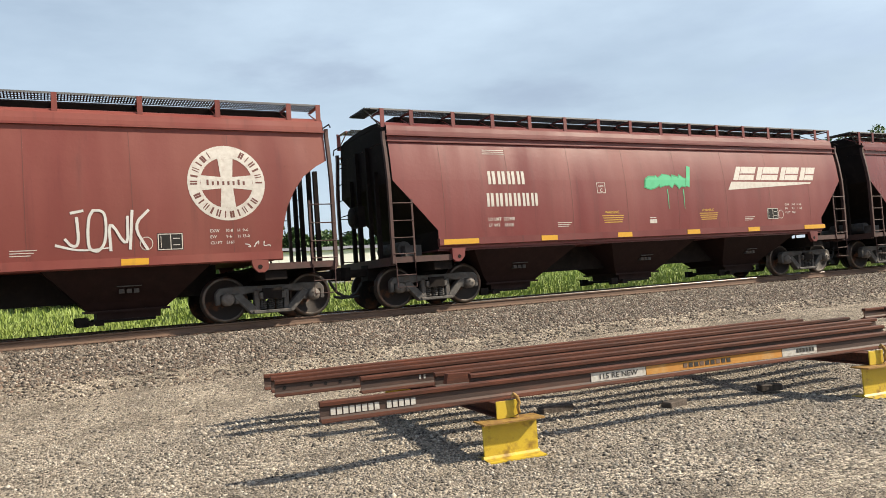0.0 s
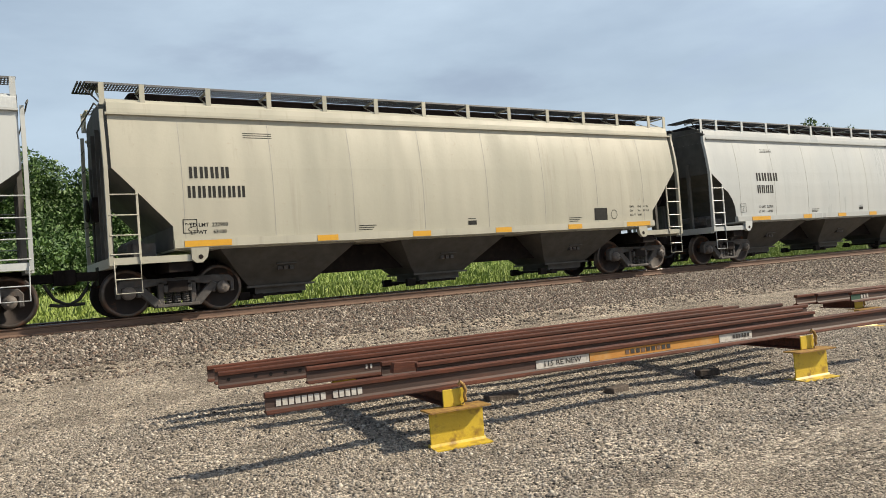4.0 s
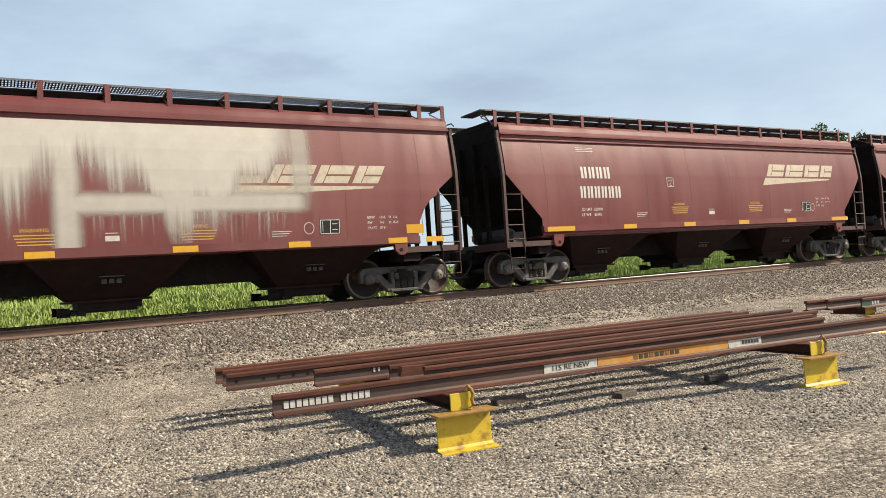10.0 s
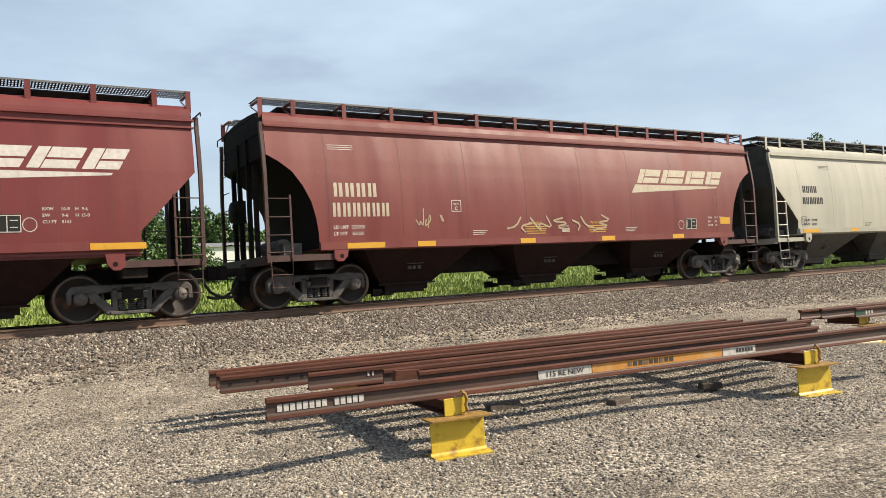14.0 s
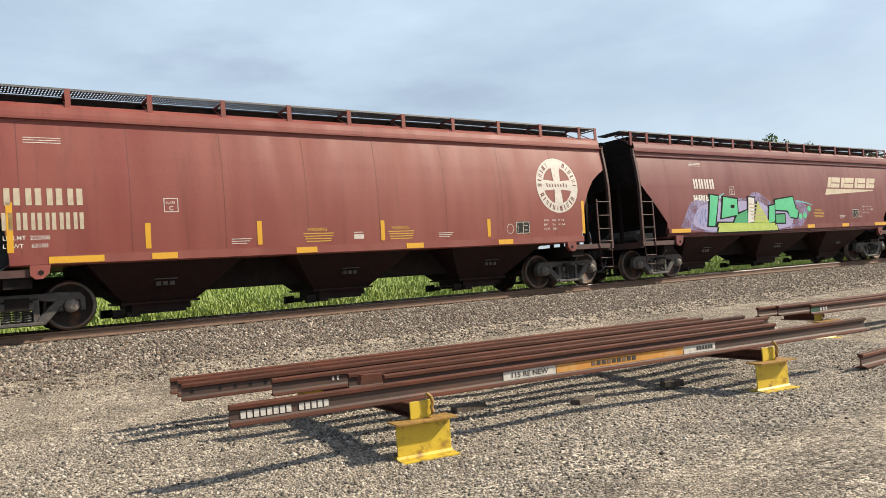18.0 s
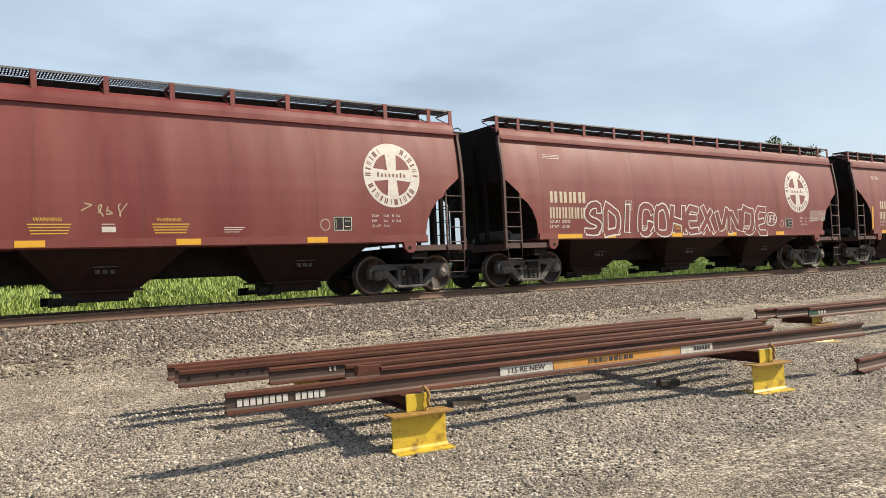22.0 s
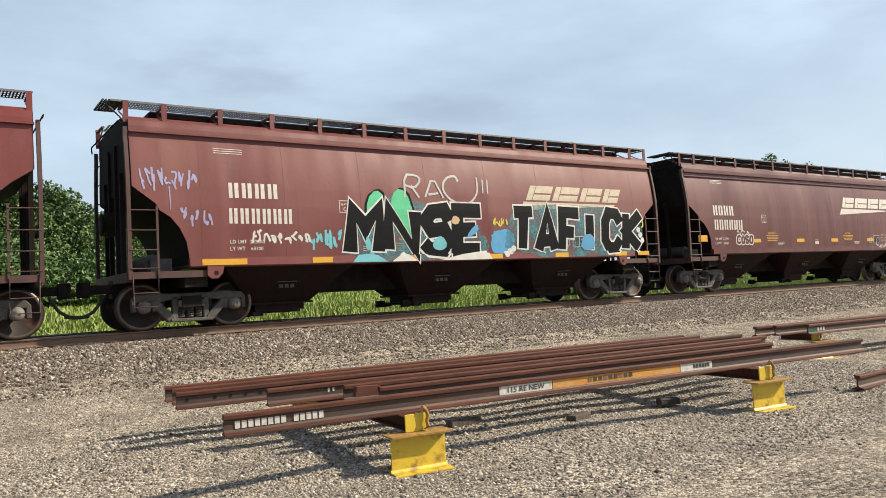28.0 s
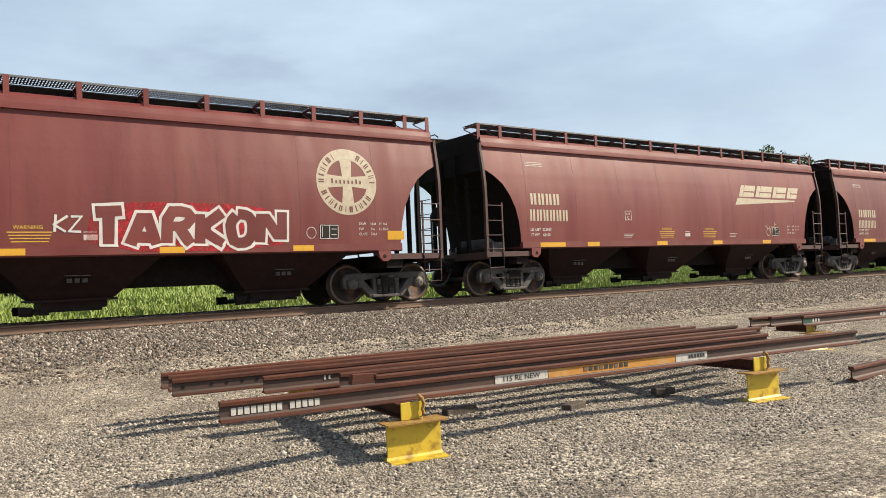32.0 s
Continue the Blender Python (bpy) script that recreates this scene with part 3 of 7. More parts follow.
def tube(bm, points, r, n=6, mi=0):
    """A round bar through the points."""
    rings = []
    pts = [Vector(p) for p in points]
    for i, p in enumerate(pts):
        d = (pts[min(i + 1, len(pts) - 1)] - pts[max(i - 1, 0)]).normalized()
        u = d.cross(Vector((0, 0, 1)) if abs(d.z) < 0.9 else Vector((1, 0, 0))).normalized()
        w = d.cross(u)
        rings.append([bm.verts.new(p + (u * math.cos(a) + w * math.sin(a)) * r) for a in (2 * math.pi * k / n for k in range(n))])
    for a, b in zip(rings, rings[1:]):
        for k in range(n):
            bm.faces.new((a[k], a[(k + 1) % n], b[(k + 1) % n], b[k])).material_index = mi
    for ring, flip in ((rings[0], False), (rings[-1], True)):
        bm.faces.new(ring if flip else ring[::-1]).material_index = mi
    return bm


def lathe(bm, profile, n, axis_y=True, mids=None):
    """Turns (radius, along) pairs round the y axis."""
    rings = []
    for r, y in profile:
        rings.append([bm.verts.new((r * math.cos(2 * math.pi * k / n), y, r * math.sin(2 * math.pi * k / n))) for k in range(n)])
    for i, (a, b) in enumerate(zip(rings, rings[1:])):
        for k in range(n):
            f = bm.faces.new((a[k], a[(k + 1) % n], b[(k + 1) % n], b[k]))
            f.material_index = mids[i] if mids else 0
            f.smooth = True
    return bm


def text_mesh(words, size, width=0.0, bold=0.0):
    """Words in the built-in font as a flat mesh, standing in the x-z plane, lower left corner at the origin."""
    cu = bpy.data.curves.new("words", "FONT")
    cu.body, cu.size, cu.offset, cu.resolution_u = words, size, bold, 2
    ob = bpy.data.objects.new("words", cu)
    me = bpy.data.meshes.new_from_object(ob)
    bpy.data.objects.remove(ob)
    bpy.data.curves.remove(cu)
    co = np.empty(len(me.vertices) * 3)
    me.vertices.foreach_get("co", co)
    co = co.reshape(-1, 3)
    s = width / max(co[:, 0].max() - co[:, 0].min(), 1e-6) if width else 1.0
    out = np.stack([(co[:, 0] - co[:, 0].min()) * s, np.zeros(len(co)), co[:, 1]], 1)
    me.vertices.foreach_set("co", out.ravel())
    me.materials.clear()
    return me


def text(name, words, x, y, z, size, material, parent, width=0.0, bold=0.0, label="", slope=None):
    me = text_mesh(words, size, width, bold)
    me.materials.append(material)
    ob = new(name, me)
    ob.parent = parent
    ob.matrix_basis = slope if slope is not None else pose(x, y, z)
    if label:
        ob["label"] = label
    return ob


def scatter(name, spots, size, material, flat=0.65, seed=1):
    """Loose stones as one mesh: every stone a crooked eight-sided lump."""
    rng = np.random.default_rng(seed)
    k = len(spots)
    base = np.array([(1, 0, 0), (-1, 0, 0), (0, 1, 0), (0, -1, 0), (0, 0, 1), (0, 0, -1)], float)
    tri = np.array([(0, 2, 4), (2, 1, 4), (1, 3, 4), (3, 0, 4), (2, 0, 5), (1, 2, 5), (3, 1, 5), (0, 3, 5)])
    s = size * (0.55 + rng.random((k, 1, 1)) ** 1.6)
    v = base[None] * s * (0.65 + 0.7 * rng.random((k, 6, 1))) + (rng.random((k, 6, 3)) - 0.5) * s * 0.5
    v[:, :, 2] *= flat
    a = rng.random(k) * 2 * np.pi
    c, sn = np.cos(a)[:, None], np.sin(a)[:, None]
    tilt = (rng.random((k, 1)) - 0.5) * 1.0
    x = v[:, :, 0] * c - v[:, :, 1] * sn
    y = v[:, :, 0] * sn + v[:, :, 1] * c
    z = v[:, :, 2] + tilt * x * 0.5
    v = np.stack([x, y, z], 2) + spots[:, None, :]
    f = (tri[None] + 6 * np.arange(k)[:, None, None]).reshape(-1, 3)
    me = bpy.data.meshes.new(name)
    me.vertices.add(k * 6)
    me.vertices.foreach_set("co", v.ravel())
    me.loops.add(len(f) * 3)
    me.loops.foreach_set("vertex_index", f.ravel())
    me.polygons.add(len(f))
    me.polygons.foreach_set("loop_start", np.arange(len(f)) * 3)
    me.update(calc_edges=True)
    me.materials.append(material)
    return new(name, me)


# ---- ground ----
TRACK_Y, RAIL_Z = 16.37, 1.0


def ground_height(x, y):
    """The yard lies almost level, rises to the bank, carries the track on its crown and falls away behind."""
    knots = ((-400, 0.0), (6.0, 0.0), (9.0, 0.06), (12.3, 0.24), (13.0, 0.42), (14.55, 0.77), (14.9, 0.80), (17.9, 0.80), (19.4, 0.52), (21.6, 0.78), (24, 0.93), (28, 1.12), (36, 1.45), (46, 1.80), (60, 2.0), (120, 2.1), (3000, 2.1))
    ys, zs = [k[0] for k in knots], [k[1] for k in knots]
    z = np.interp(y, ys, zs)
    return z + 0.02 * np.sin(x * 0.9 + y * 0.7) * (np.abs(y - 7) < 5) + 0.015 * np.sin(x * 2.3 - y * 1.9) * (np.abs(y - 7) < 5)


def ground_sheet(name, ys, xs, material, label, category):
    gx, gy = np.meshgrid(xs, ys)
    gz = ground_height(gx, gy)
    verts = np.stack([gx, gy, gz], 2).reshape(-1, 3).tolist()
    w = len(xs)
    faces = [(j * w + i, j * w + i + 1, (j + 1) * w + i + 1, (j + 1) * w + i) for j in range(len(ys) - 1) for i in range(w - 1)]
    me = bpy.data.meshes.new(name)
    me.from_pydata(verts, [], faces)
    me.materials.append(material)
    me.polygons.foreach_set("use_smooth", [True] * len(faces))
    return tagged(new(name, me), label, category, kind="structure")


xs_all = np.concatenate([np.array([-2500, -800, -300, -100, -40, -20]), np.arange(-10, 40, 0.35), np.array([45, 55, 70, 100, 160, 300, 800, 2500])])
ys_near = np.concatenate([np.array([-2500, -600, -150, -50, -20, -8]), np.arange(-2, 12.2, 0.35), np.arange(12.2, 18.6, 0.2)])
ground_sheet("ground", ys_near, xs_all, GRAVEL, "grey crushed-stone yard rising to the track bank", "ground")
ground_sheet("verge", np.concatenate([np.arange(18.4, 30, 0.5), np.array([33, 36, 41, 46, 53, 60, 80, 120, 200, 500, 2500])]), xs_all, SOIL, "green grassy verge behind the track", "ground")

# ---- track ----
RAIL_PROFILE = [(-0.070, 0.0), (0.070, 0.0), (0.070, 0.010), (0.020, 0.026), (0.0085, 0.045), (0.0085, 0.118), (0.034, 0.130), (0.0345, 0.158), (0.027, 0.168), (-0.027, 0.168), (-0.0345, 0.158), (-0.034, 0.130), (-0.0085, 0.118), (-0.0085, 0.045), (-0.020, 0.026), (-0.070, 0.010)]


def rail_bm(x0, x1, head=1, web=2):
    """A flat-bottomed rail along x: faces of the running surface take slot 'head', those of the web slot 'web'."""
    bm = bmesh.new()
    extrude(bm, RAIL_PROFILE, "x", x0, x1)
    for f in bm.faces:
        c = f.calc_center_median()
        if abs(f.normal.x) < 0.5:
            if c.z > 0.160:
                f.material_index = head
            elif 0.03 < c.z < 0.125:
                f.material_index = web
    return bm


track = thing("railway_track", "straight main-line track on timber ties in brown ballast", "track", kind="structure", m=pose(0, TRACK_Y, RAIL_Z))
for side in (-1, 1):
    r = part("running_rail", rail_bm(-260, 420), [TRACK_RUST, RAIL_SHINE, TRACK_RUST], track, "rusty rail with a polished top")
    r.location = (0, side * 0.7525, -0.168)
bm = bevelled(box(bmesh.new(), -0.115, 0.115, -1.30, 1.30, -0.19, 0.0), 0.012)
tie_me = mesh_of(bm, "tie", TIE)
bm = box(bmesh.new(), -0.10, 0.10, -0.17, 0.17, 0.0, 0.018)
for sx in (-0.07, 0.07):
    for sy in (-0.095, 0.095):
        box(bm, sx - 0.012, sx + 0.012, sy - 0.012, sy + 0.012, 0.018, 0.040)
plate_me = mesh_of(bm, "tie_plate", PLATE)
for i in range(-12, 128):
    x = i * 0.5 + random.uniform(-0.03, 0.03)
    t = part("tie", tie_me, None, track)
    t.matrix_basis = pose(x, random.uniform(-0.05, 0.05), -0.190, 0, 0, random.uniform(-1.2, 1.2))
    for side in (-1, 1):
        if side < 0 or i % 2 == 0:
            part("tie_plate", plate_me, None, track).matrix_basis = pose(x, side * 0.7525, -0.188)

rng = np.random.default_rng(7)


def strewn(k, x0, x1, y0, y1, sink=0.0, power=1.0, taper=False):
    x = x0 + (x1 - x0) * rng.random(k) ** power
    y = y0 + (y1 - y0) * rng.random(k)
    return np.stack([x, y, ground_height(x, y) + sink], 1)


# coarse ballast on the bank, denser where it is seen from near
spots = np.concatenate([strewn(60000, -3, 18, 12.9, 15.35), strewn(36000, 18, 60, 12.9, 15.4, power=1.5), strewn(9000, -3, 30, 15.75, 18.3)])
low = strewn(9000, -3, 45, 12.1, 13.0)
tagged(scatter("ballast", np.concatenate([spots, low]), 0.029, BALLAST, 0.75, 3), "coarse brown-grey crushed ballast on the bank", "ballast", kind="stuff")
near = np.concatenate([strewn(80000, -1.5, 12, 3.6, 9.0, -0.002), strewn(42000, -2, 28, 8.0, 12.6, -0.003, 1.3), strewn(9000, 6, 22, 3.2, 9, -0.003)])
tagged(scatter("loose_gravel", near, 0.0145, STONES, 0.75, 5), "loose grey and buff gravel strewn over the yard", "gravel", kind="stuff")
clump = []
for cx, cy, cr, cn in ((2.2, 8.1, 0.35, 70), (3.9, 5.9, 0.25, 60), (1.7, 8.6, 0.3, 60), (3.0, 6.3, 0.3, 50), (4.6, 6.5, 0.4, 60), (0.9, 7.3, 0.5, 60)):
    a, q = rng.random(cn) * 6.283, np.sqrt(rng.random(cn)) * cr
    x, y = cx + np.cos(a) * q * 1.6, cy + np.sin(a) * q
    clump.append(np.stack([x, y, ground_height(x, y) + 0.004], 1))
big = np.concatenate(clump + [strewn(2600, -1, 12, 3.8, 12.5, 0.0)])
tagged(scatter("coarse_gravel", big, 0.024, STONES, 0.7, 8), "larger dark stones kicked up in the gravel", "gravel", kind="stuff")

# grass behind the track
def blades(name, k, x0, x1, y0, y1, height, seed):
    g = np.random.default_rng(seed)
    x, y = x0 + (x1 - x0) * g.random(k), y0 + (y1 - y0) * g.random(k) ** 1.3
    z = ground_height(x, y)
    h = height * (0.45 + 0.9 * g.random(k)) * (0.75 + 0.35 * np.sin(x * 0.8) * np.sin(x * 0.31 + y))
    a = g.random(k) * 6.283
    w = 0.016 + 0.022 * g.random(k)
    lean = (g.random((k, 2)) - 0.5) * 0.7 * h[:, None]
    p0 = np.stack([x - np.cos(a) * w, y - np.sin(a) * w, z - 0.02], 1)
    p1 = np.stack([x + np.cos(a) * w, y + np.sin(a) * w, z - 0.02], 1)
    m0 = np.stack([x - np.cos(a) * w * 0.8 + lean[:, 0] * 0.35, y - np.sin(a) * w * 0.8 + lean[:, 1] * 0.35, z + h * 0.6], 1)
    m1 = np.stack([x + np.cos(a) * w * 0.8 + lean[:, 0] * 0.35, y + np.sin(a) * w * 0.8 + lean[:, 1] * 0.35, z + h * 0.6], 1)
    p2 = np.stack([x + lean[:, 0], y + lean[:, 1], z + h], 1)
    v = np.stack([p0, p1, m1, m0, p2], 1).reshape(-1, 3)
    q = 5 * np.arange(k)[:, None]
    f = np.concatenate([q + np.array([[0, 1, 2]]), q + np.array([[0, 2, 3]]), q + np.array([[3, 2, 4]])], 1).reshape(-1, 3)
    me = bpy.data.meshes.new(name)
    me.vertices.add(len(v))
    me.vertices.foreach_set("co", v.ravel())
    me.loops.add(len(f) * 3)
    me.loops.foreach_set("vertex_index", f.ravel())
    me.polygons.add(len(f))
    me.polygons.foreach_set("loop_start", np.arange(len(f)) * 3)
    me.update(calc_edges=True)
    me.materials.append(GRASS)
    return new(name, me)


tagged(blades("tall_grass", 105000, -8, 62, 18.5, 28, 0.24, 11), "tall green grass and weeds along the track", "grass", kind="stuff")
tagged(blades("meadow_grass", 45000, -6, 90, 27, 52, 0.26, 12), "green meadow grass behind the track", "grass", kind="stuff")

# ---- stacks of loose rails on yellow stands ----
STACK = pose(1.879, 5.808, 0, 0, 0, -6.68)


def at_stack(s, n, z=0.0, turn=0.0):
    return STACK @ pose(s, n, z, 0, 0, turn)


def loose_rail(s0, s1, n, z, label, holes=0, mats=None, turn=0.0):
    th = thing("loose_rail", label, "rail", "stacked rails", m=at_stack(s0, n, z, turn))
    part("rail_bar", rail_bm(0, s1 - s0), mats or [RAIL_RUST, RAIL_RUST, RAIL_WEB], th)
    for k in range(holes):
        bm = bmesh.new()
        tube(bm, [(0.10 + 0.155 * k + (0.12 if k else 0), -0.0125, 0.082), (0.10 + 0.155 * k + (0.12 if k else 0), 0.0125, 0.082)], 0.018, 12)
        part("bolt_hole", bm, HOLE, th, "dark round bolt hole")
    return th


BASE_Z = 0.437
STAND_TOP = 0.315
near_rail = loose_rail(0.0, 7.93, 0.07, BASE_Z, "rust-brown steel rail with white stencilled labels, resting on yellow stands")
loose_rail(1.56, 7.0, 0.66, BASE_Z, "rusty steel rail lying in the stack on crossbeams")
loose_rail(1.36, 7.3, 1.08, BASE_Z, "dark rusty steel rail lying in the stack on crossbeams")
loose_rail(0.70, 7.85, 1.45, BASE_Z, "rusty steel rail with chalk ticks lying in the stack")
loose_rail(-0.08, 7.94, 1.95, BASE_Z, "old rail with a row of bolt holes at its end", holes=5)
loose_rail(-0.06, 7.5, 2.35, BASE_Z, "rust-brown rail lying in the stack on crossbeams")
loose_rail(-0.09, 7.5, 2.67, BASE_Z, "dark rail at the back of the stack")
bm = bmesh.new()
extrude(bm, [(0.0, 0.0), (0.30, 0.0), (0.26, 0.085), (0.02, 0.095)], "y", -0.045, 0.045)
bar = thing("joint_bar", "short rusty steel joint bar lying on the rails", "joint bar", m=at_stack(1.36, 0.80, 0.52))
part("bar", bm, RAIL_RUST, bar)
# white and orange markings on the near rail's web


def web_mark(name, s0, s1, z0, z1, material, label="", lift=0.0):
    bm = box(bmesh.new(), s0, s1, -0.0145 - lift, -0.0115 - lift, z0, z1)
    return part(name, bm, material, near_rail, label)


web_mark("orange_band", 3.13, 4.80, 0.040, 0.122, ORANGE_MARK, "orange sprayed band")
web_mark("white_label", 2.52, 3.12, 0.040, 0.122, WHITE_MARK, "white painted label with black stencilled words")
web_mark("white_label", 4.81, 5.28, 0.040, 0.122, WHITE_MARK, "white painted label with worn writing")
text("stencil", "115 RE NEW", 2.61, -0.0175, 0.058, 0.068, BLACK_MARK, near_rail, width=0.42, bold=0.001, label="black stencilled words 115 RE NEW")
for k in range(9):
    web_mark("worn_character", 3.56 + k * 0.066, 3.605 + k * 0.066, 0.062, 0.104, BLACK_MARK if k % 3 else TRACK_RUST, lift=0.004)
for k in range(6):
    web_mark("worn_character", 5.00 + k * 0.042, 5.028 + k * 0.042, 0.064, 0.104, BLACK_MARK, lift=0.004)
# the maker's stencil as plain white blocks
for k in range(14):
    if k == 8:
        continue
    web_mark("white_block", 0.085 + k * 0.0525, 0.085 + k * 0.0525 + 0.040, 0.050, 0.108, WHITE_MARK, lift=0.0)
tick = [t for t in bpy.data.objects if t.name.startswith("loose_rail")][3]
for k in range(2):
    part("chalk_tick", box(bmesh.new(), 0.62 + k * 0.05, 0.64 + k * 0.05, -0.0145, -0.0115, 0.075, 0.118), WHITE_MARK, tick)


def stand(s, n, top=STAND_TOP):
    th = thing("beam_stand", "yellow-painted steel beam stub with rusty flanges standing on the gravel", "stand", "yellow stands", m=at_stack(s, n))
    part("web", bevelled(box(bmesh.new(), 0.03, 0.53, -0.008, 0.008, 0.012, top - 0.012), 0.003), YELLOW, th)
    bm = bmesh.new()
    extrude(bm, [(-0.14, 0.0), (0.14, 0.0), (0.14, 0.010), (0.022, 0.014), (0.008, 0.034), (-0.008, 0.034), (-0.022, 0.014), (-0.14, 0.010)], "x", 0.02, 0.54)
    part("foot_flange", bm, YELLOW, th, "yellow flange worn to rust at the edge")
    bm = bmesh.new()
    extrude(bm, [(-0.108, top - 0.013), (0.108, top - 0.013), (0.108, top), (-0.108, top)], "x", 0.0, 0.56)
    part("top_flange", bm, YELLOW_RUST, th, "rusty top flange with flaking yellow paint")
    return th


def crossbeam(s, n0, n1):
    th = thing("crossbeam", "rusty steel crossbeam with a yellow end under the rails", "beam", "crossbeams", m=at_stack(s, 0))
    bm = bmesh.new()
    extrude(bm, [(-0.075, STAND_TOP), (0.075, STAND_TOP), (0.075, 0.326), (0.008, 0.329), (0.008, 0.424), (0.075, 0.427), (0.075, BASE_Z), (-0.075, BASE_Z), (-0.075, 0.427), (-0.008, 0.424), (-0.008, 0.329), (-0.075, 0.326)], "y", n0 + 0.016, n1)
    part("beam", bm, RAIL_RUST, th)
    part("end_plate", bevelled(box(bmesh.new(), -0.10, 0.10, n0, n0 + 0.014, STAND_TOP + 0.002, 0.462), 0.003), YELLOW, th, "yellow end plate")
    bm = bmesh.new()
    tube(bm, [(0.07, n0 - 0.02, 0.325), (0.095, n0 - 0.03, 0.36), (0.085, n0 - 0.03, 0.40), (0.10, n0 - 0.03, 0.44), (0.085, n0 - 0.025, 0.49), (0.06, n0 - 0.015, 0.515), (0.045, n0 - 0.012, 0.49)], 0.016, 8)
    part("lifting_eye", bm, YELLOW_RUST, th, "bent steel lifting eye")
    return th


for s in (1.24, 5.52):
    stand(s, -0.235)
    stand(s, 2.55)
    crossbeam(s + 0.28, -0.215, 2.8)
# second stack, further along
for n, s0, lab in ((0.0, 9.96, "rusty rail with a green painted end and white ticks"), (0.36, 9.62, "rust-brown rail in the further stack"), (0.52, 9.33, "pale-ended rusty rail in the further stack")):
    q = loose_rail(s0, s0 + 8.0, 2.33 + n, BASE_Z, lab)
    if n == 0.0:
        part("green_end", box(bmesh.new(), 0.0, 0.22, -0.0145, -0.0115, 0.038, 0.122), GREEN_PAINT, q, "green painted band")
        for k in range(3):
            part("white_tick", box(bmesh.new(), 0.24 + k * 0.07, 0.28 + k * 0.07, -0.0145, -0.0115, 0.05, 0.11), WHITE_MARK, q)
        for k in range(5):
            part("white_block", box(bmesh.new(), 2.1 + k * 0.09, 2.17 + k * 0.09, -0.0145, -0.0115, 0.05, 0.11), WHITE_MARK, q)
stand(10.0, 2.33)
stand(15.2, 2.33)
crossbeam(10.28, 2.42, 3.1)
crossbeam(15.48, 2.42, 3.1)
# a rail lying on the gravel
loose_rail(7.58, 14.5, -0.08, 0.01, "single rusty rail lying on the gravel", turn=9.0)
# scraps of timber and steel under the stack
for s, n, w, tn, mt, lab in ((3.75, 0.55, 0.32, 20, TIE, "dark timber scrap lying on the gravel"), (5.15, 0.75, 0.26, -15, TIE, "short dark timber scrap on the gravel"), (2.6, 1.2, 0.4, 5, TIE, "weathered timber block on the gravel")):
    th = thing("timber_scrap", lab, "scrap", m=at_stack(s, n, 0.0, tn))
    part("block", bevelled(box(bmesh.new(), 0, w, 0, 0.12, 0.0, 0.075), 0.01), mt, th)

# ---- covered hopper cars ----
# local space: x along the train from the left corner posts, y = 0 on the track's middle, z = 0 on the rail
CUTS = {
    "straight": [(0.10, 2.78), (1.12, 1.66), (1.12, 1.24)],
    "stepped": [(0.07, 2.74), (0.48, 2.42), (0.56, 2.28), (0.75, 2.16), (0.92, 1.95), (1.04, 1.70), (1.09, 1.42), (1.09, 1.24)],
    "angled": [(0.08, 2.98), (0.45, 2.72), (0.80, 2.40), (1.00, 2.15), (1.09, 1.85), (1.12, 1.50), (1.12, 1.24)],
    "curved": [(0.06, 3.20), (0.30, 3.07), (0.58, 2.86), (0.80, 2.56), (0.97, 2.22), (1.06, 1.88), (1.11, 1.53), (1.12, 1.24)],
}
LEVELS = (1.24, 1.60, 2.0, 2.4, 2.8, 3.2, 3.5, 3.70)


def body_w(z):
    """Half the width of the body at a height: the side sheets bulge, and lean in towards the eaves."""
    return float(np.interp(z, LEVELS, [1.620 - 0.072 * max(0.0, k - 2.2) ** 2 - 0.040 * max(0.0, 2.2 - k) ** 2 for k in LEVELS]))


ROOF = [(body_w(3.70), 3.70), (1.455, 3.80), (1.446, 3.92), (1.425, 4.03), (1.36, 4.10), (1.20, 4.15), (0.6, 4.20), (0.0, 4.22)]
WHEEL_R, AXLE = 0.457, 0.889


def wheelset_mesh():
    bm = bmesh.new()
    for side in (-1, 1):
        y0 = side * 0.677
        prof = [(0.085, y0 - side * 0.005), (0.16, y0 + side * 0.02), (0.20, y0 + side * 0.045), (0.36, y0 + side * 0.075), (0.395, y0 + side * 0.135), (0.402, y0 + side * 0.140), (WHEEL_R - 0.004, y0 + side * 0.138), (WHEEL_R, y0 + side * 0.128), (WHEEL_R + 0.004, y0 + side * 0.035), (WHEEL_R + 0.026, y0 + side * 0.022), (WHEEL_R + 0.024, y0 + side * 0.003), (0.40, y0), (0.36, y0 + side * 0.035), (0.20, y0 + side * 0.01), (0.085, y0 - side * 0.02)]
        lathe(bm, prof, 32, mids=[0, 0, 0, 0, 1, 1, 1, 1, 1, 1, 0, 0, 0, 0])
    tube(bm, [(0, -0.95, 0), (0, 0.95, 0)], 0.082, 14)
    return mesh_of(bm, "wheelset", [WHEEL_FACE, WHEEL_RIM])


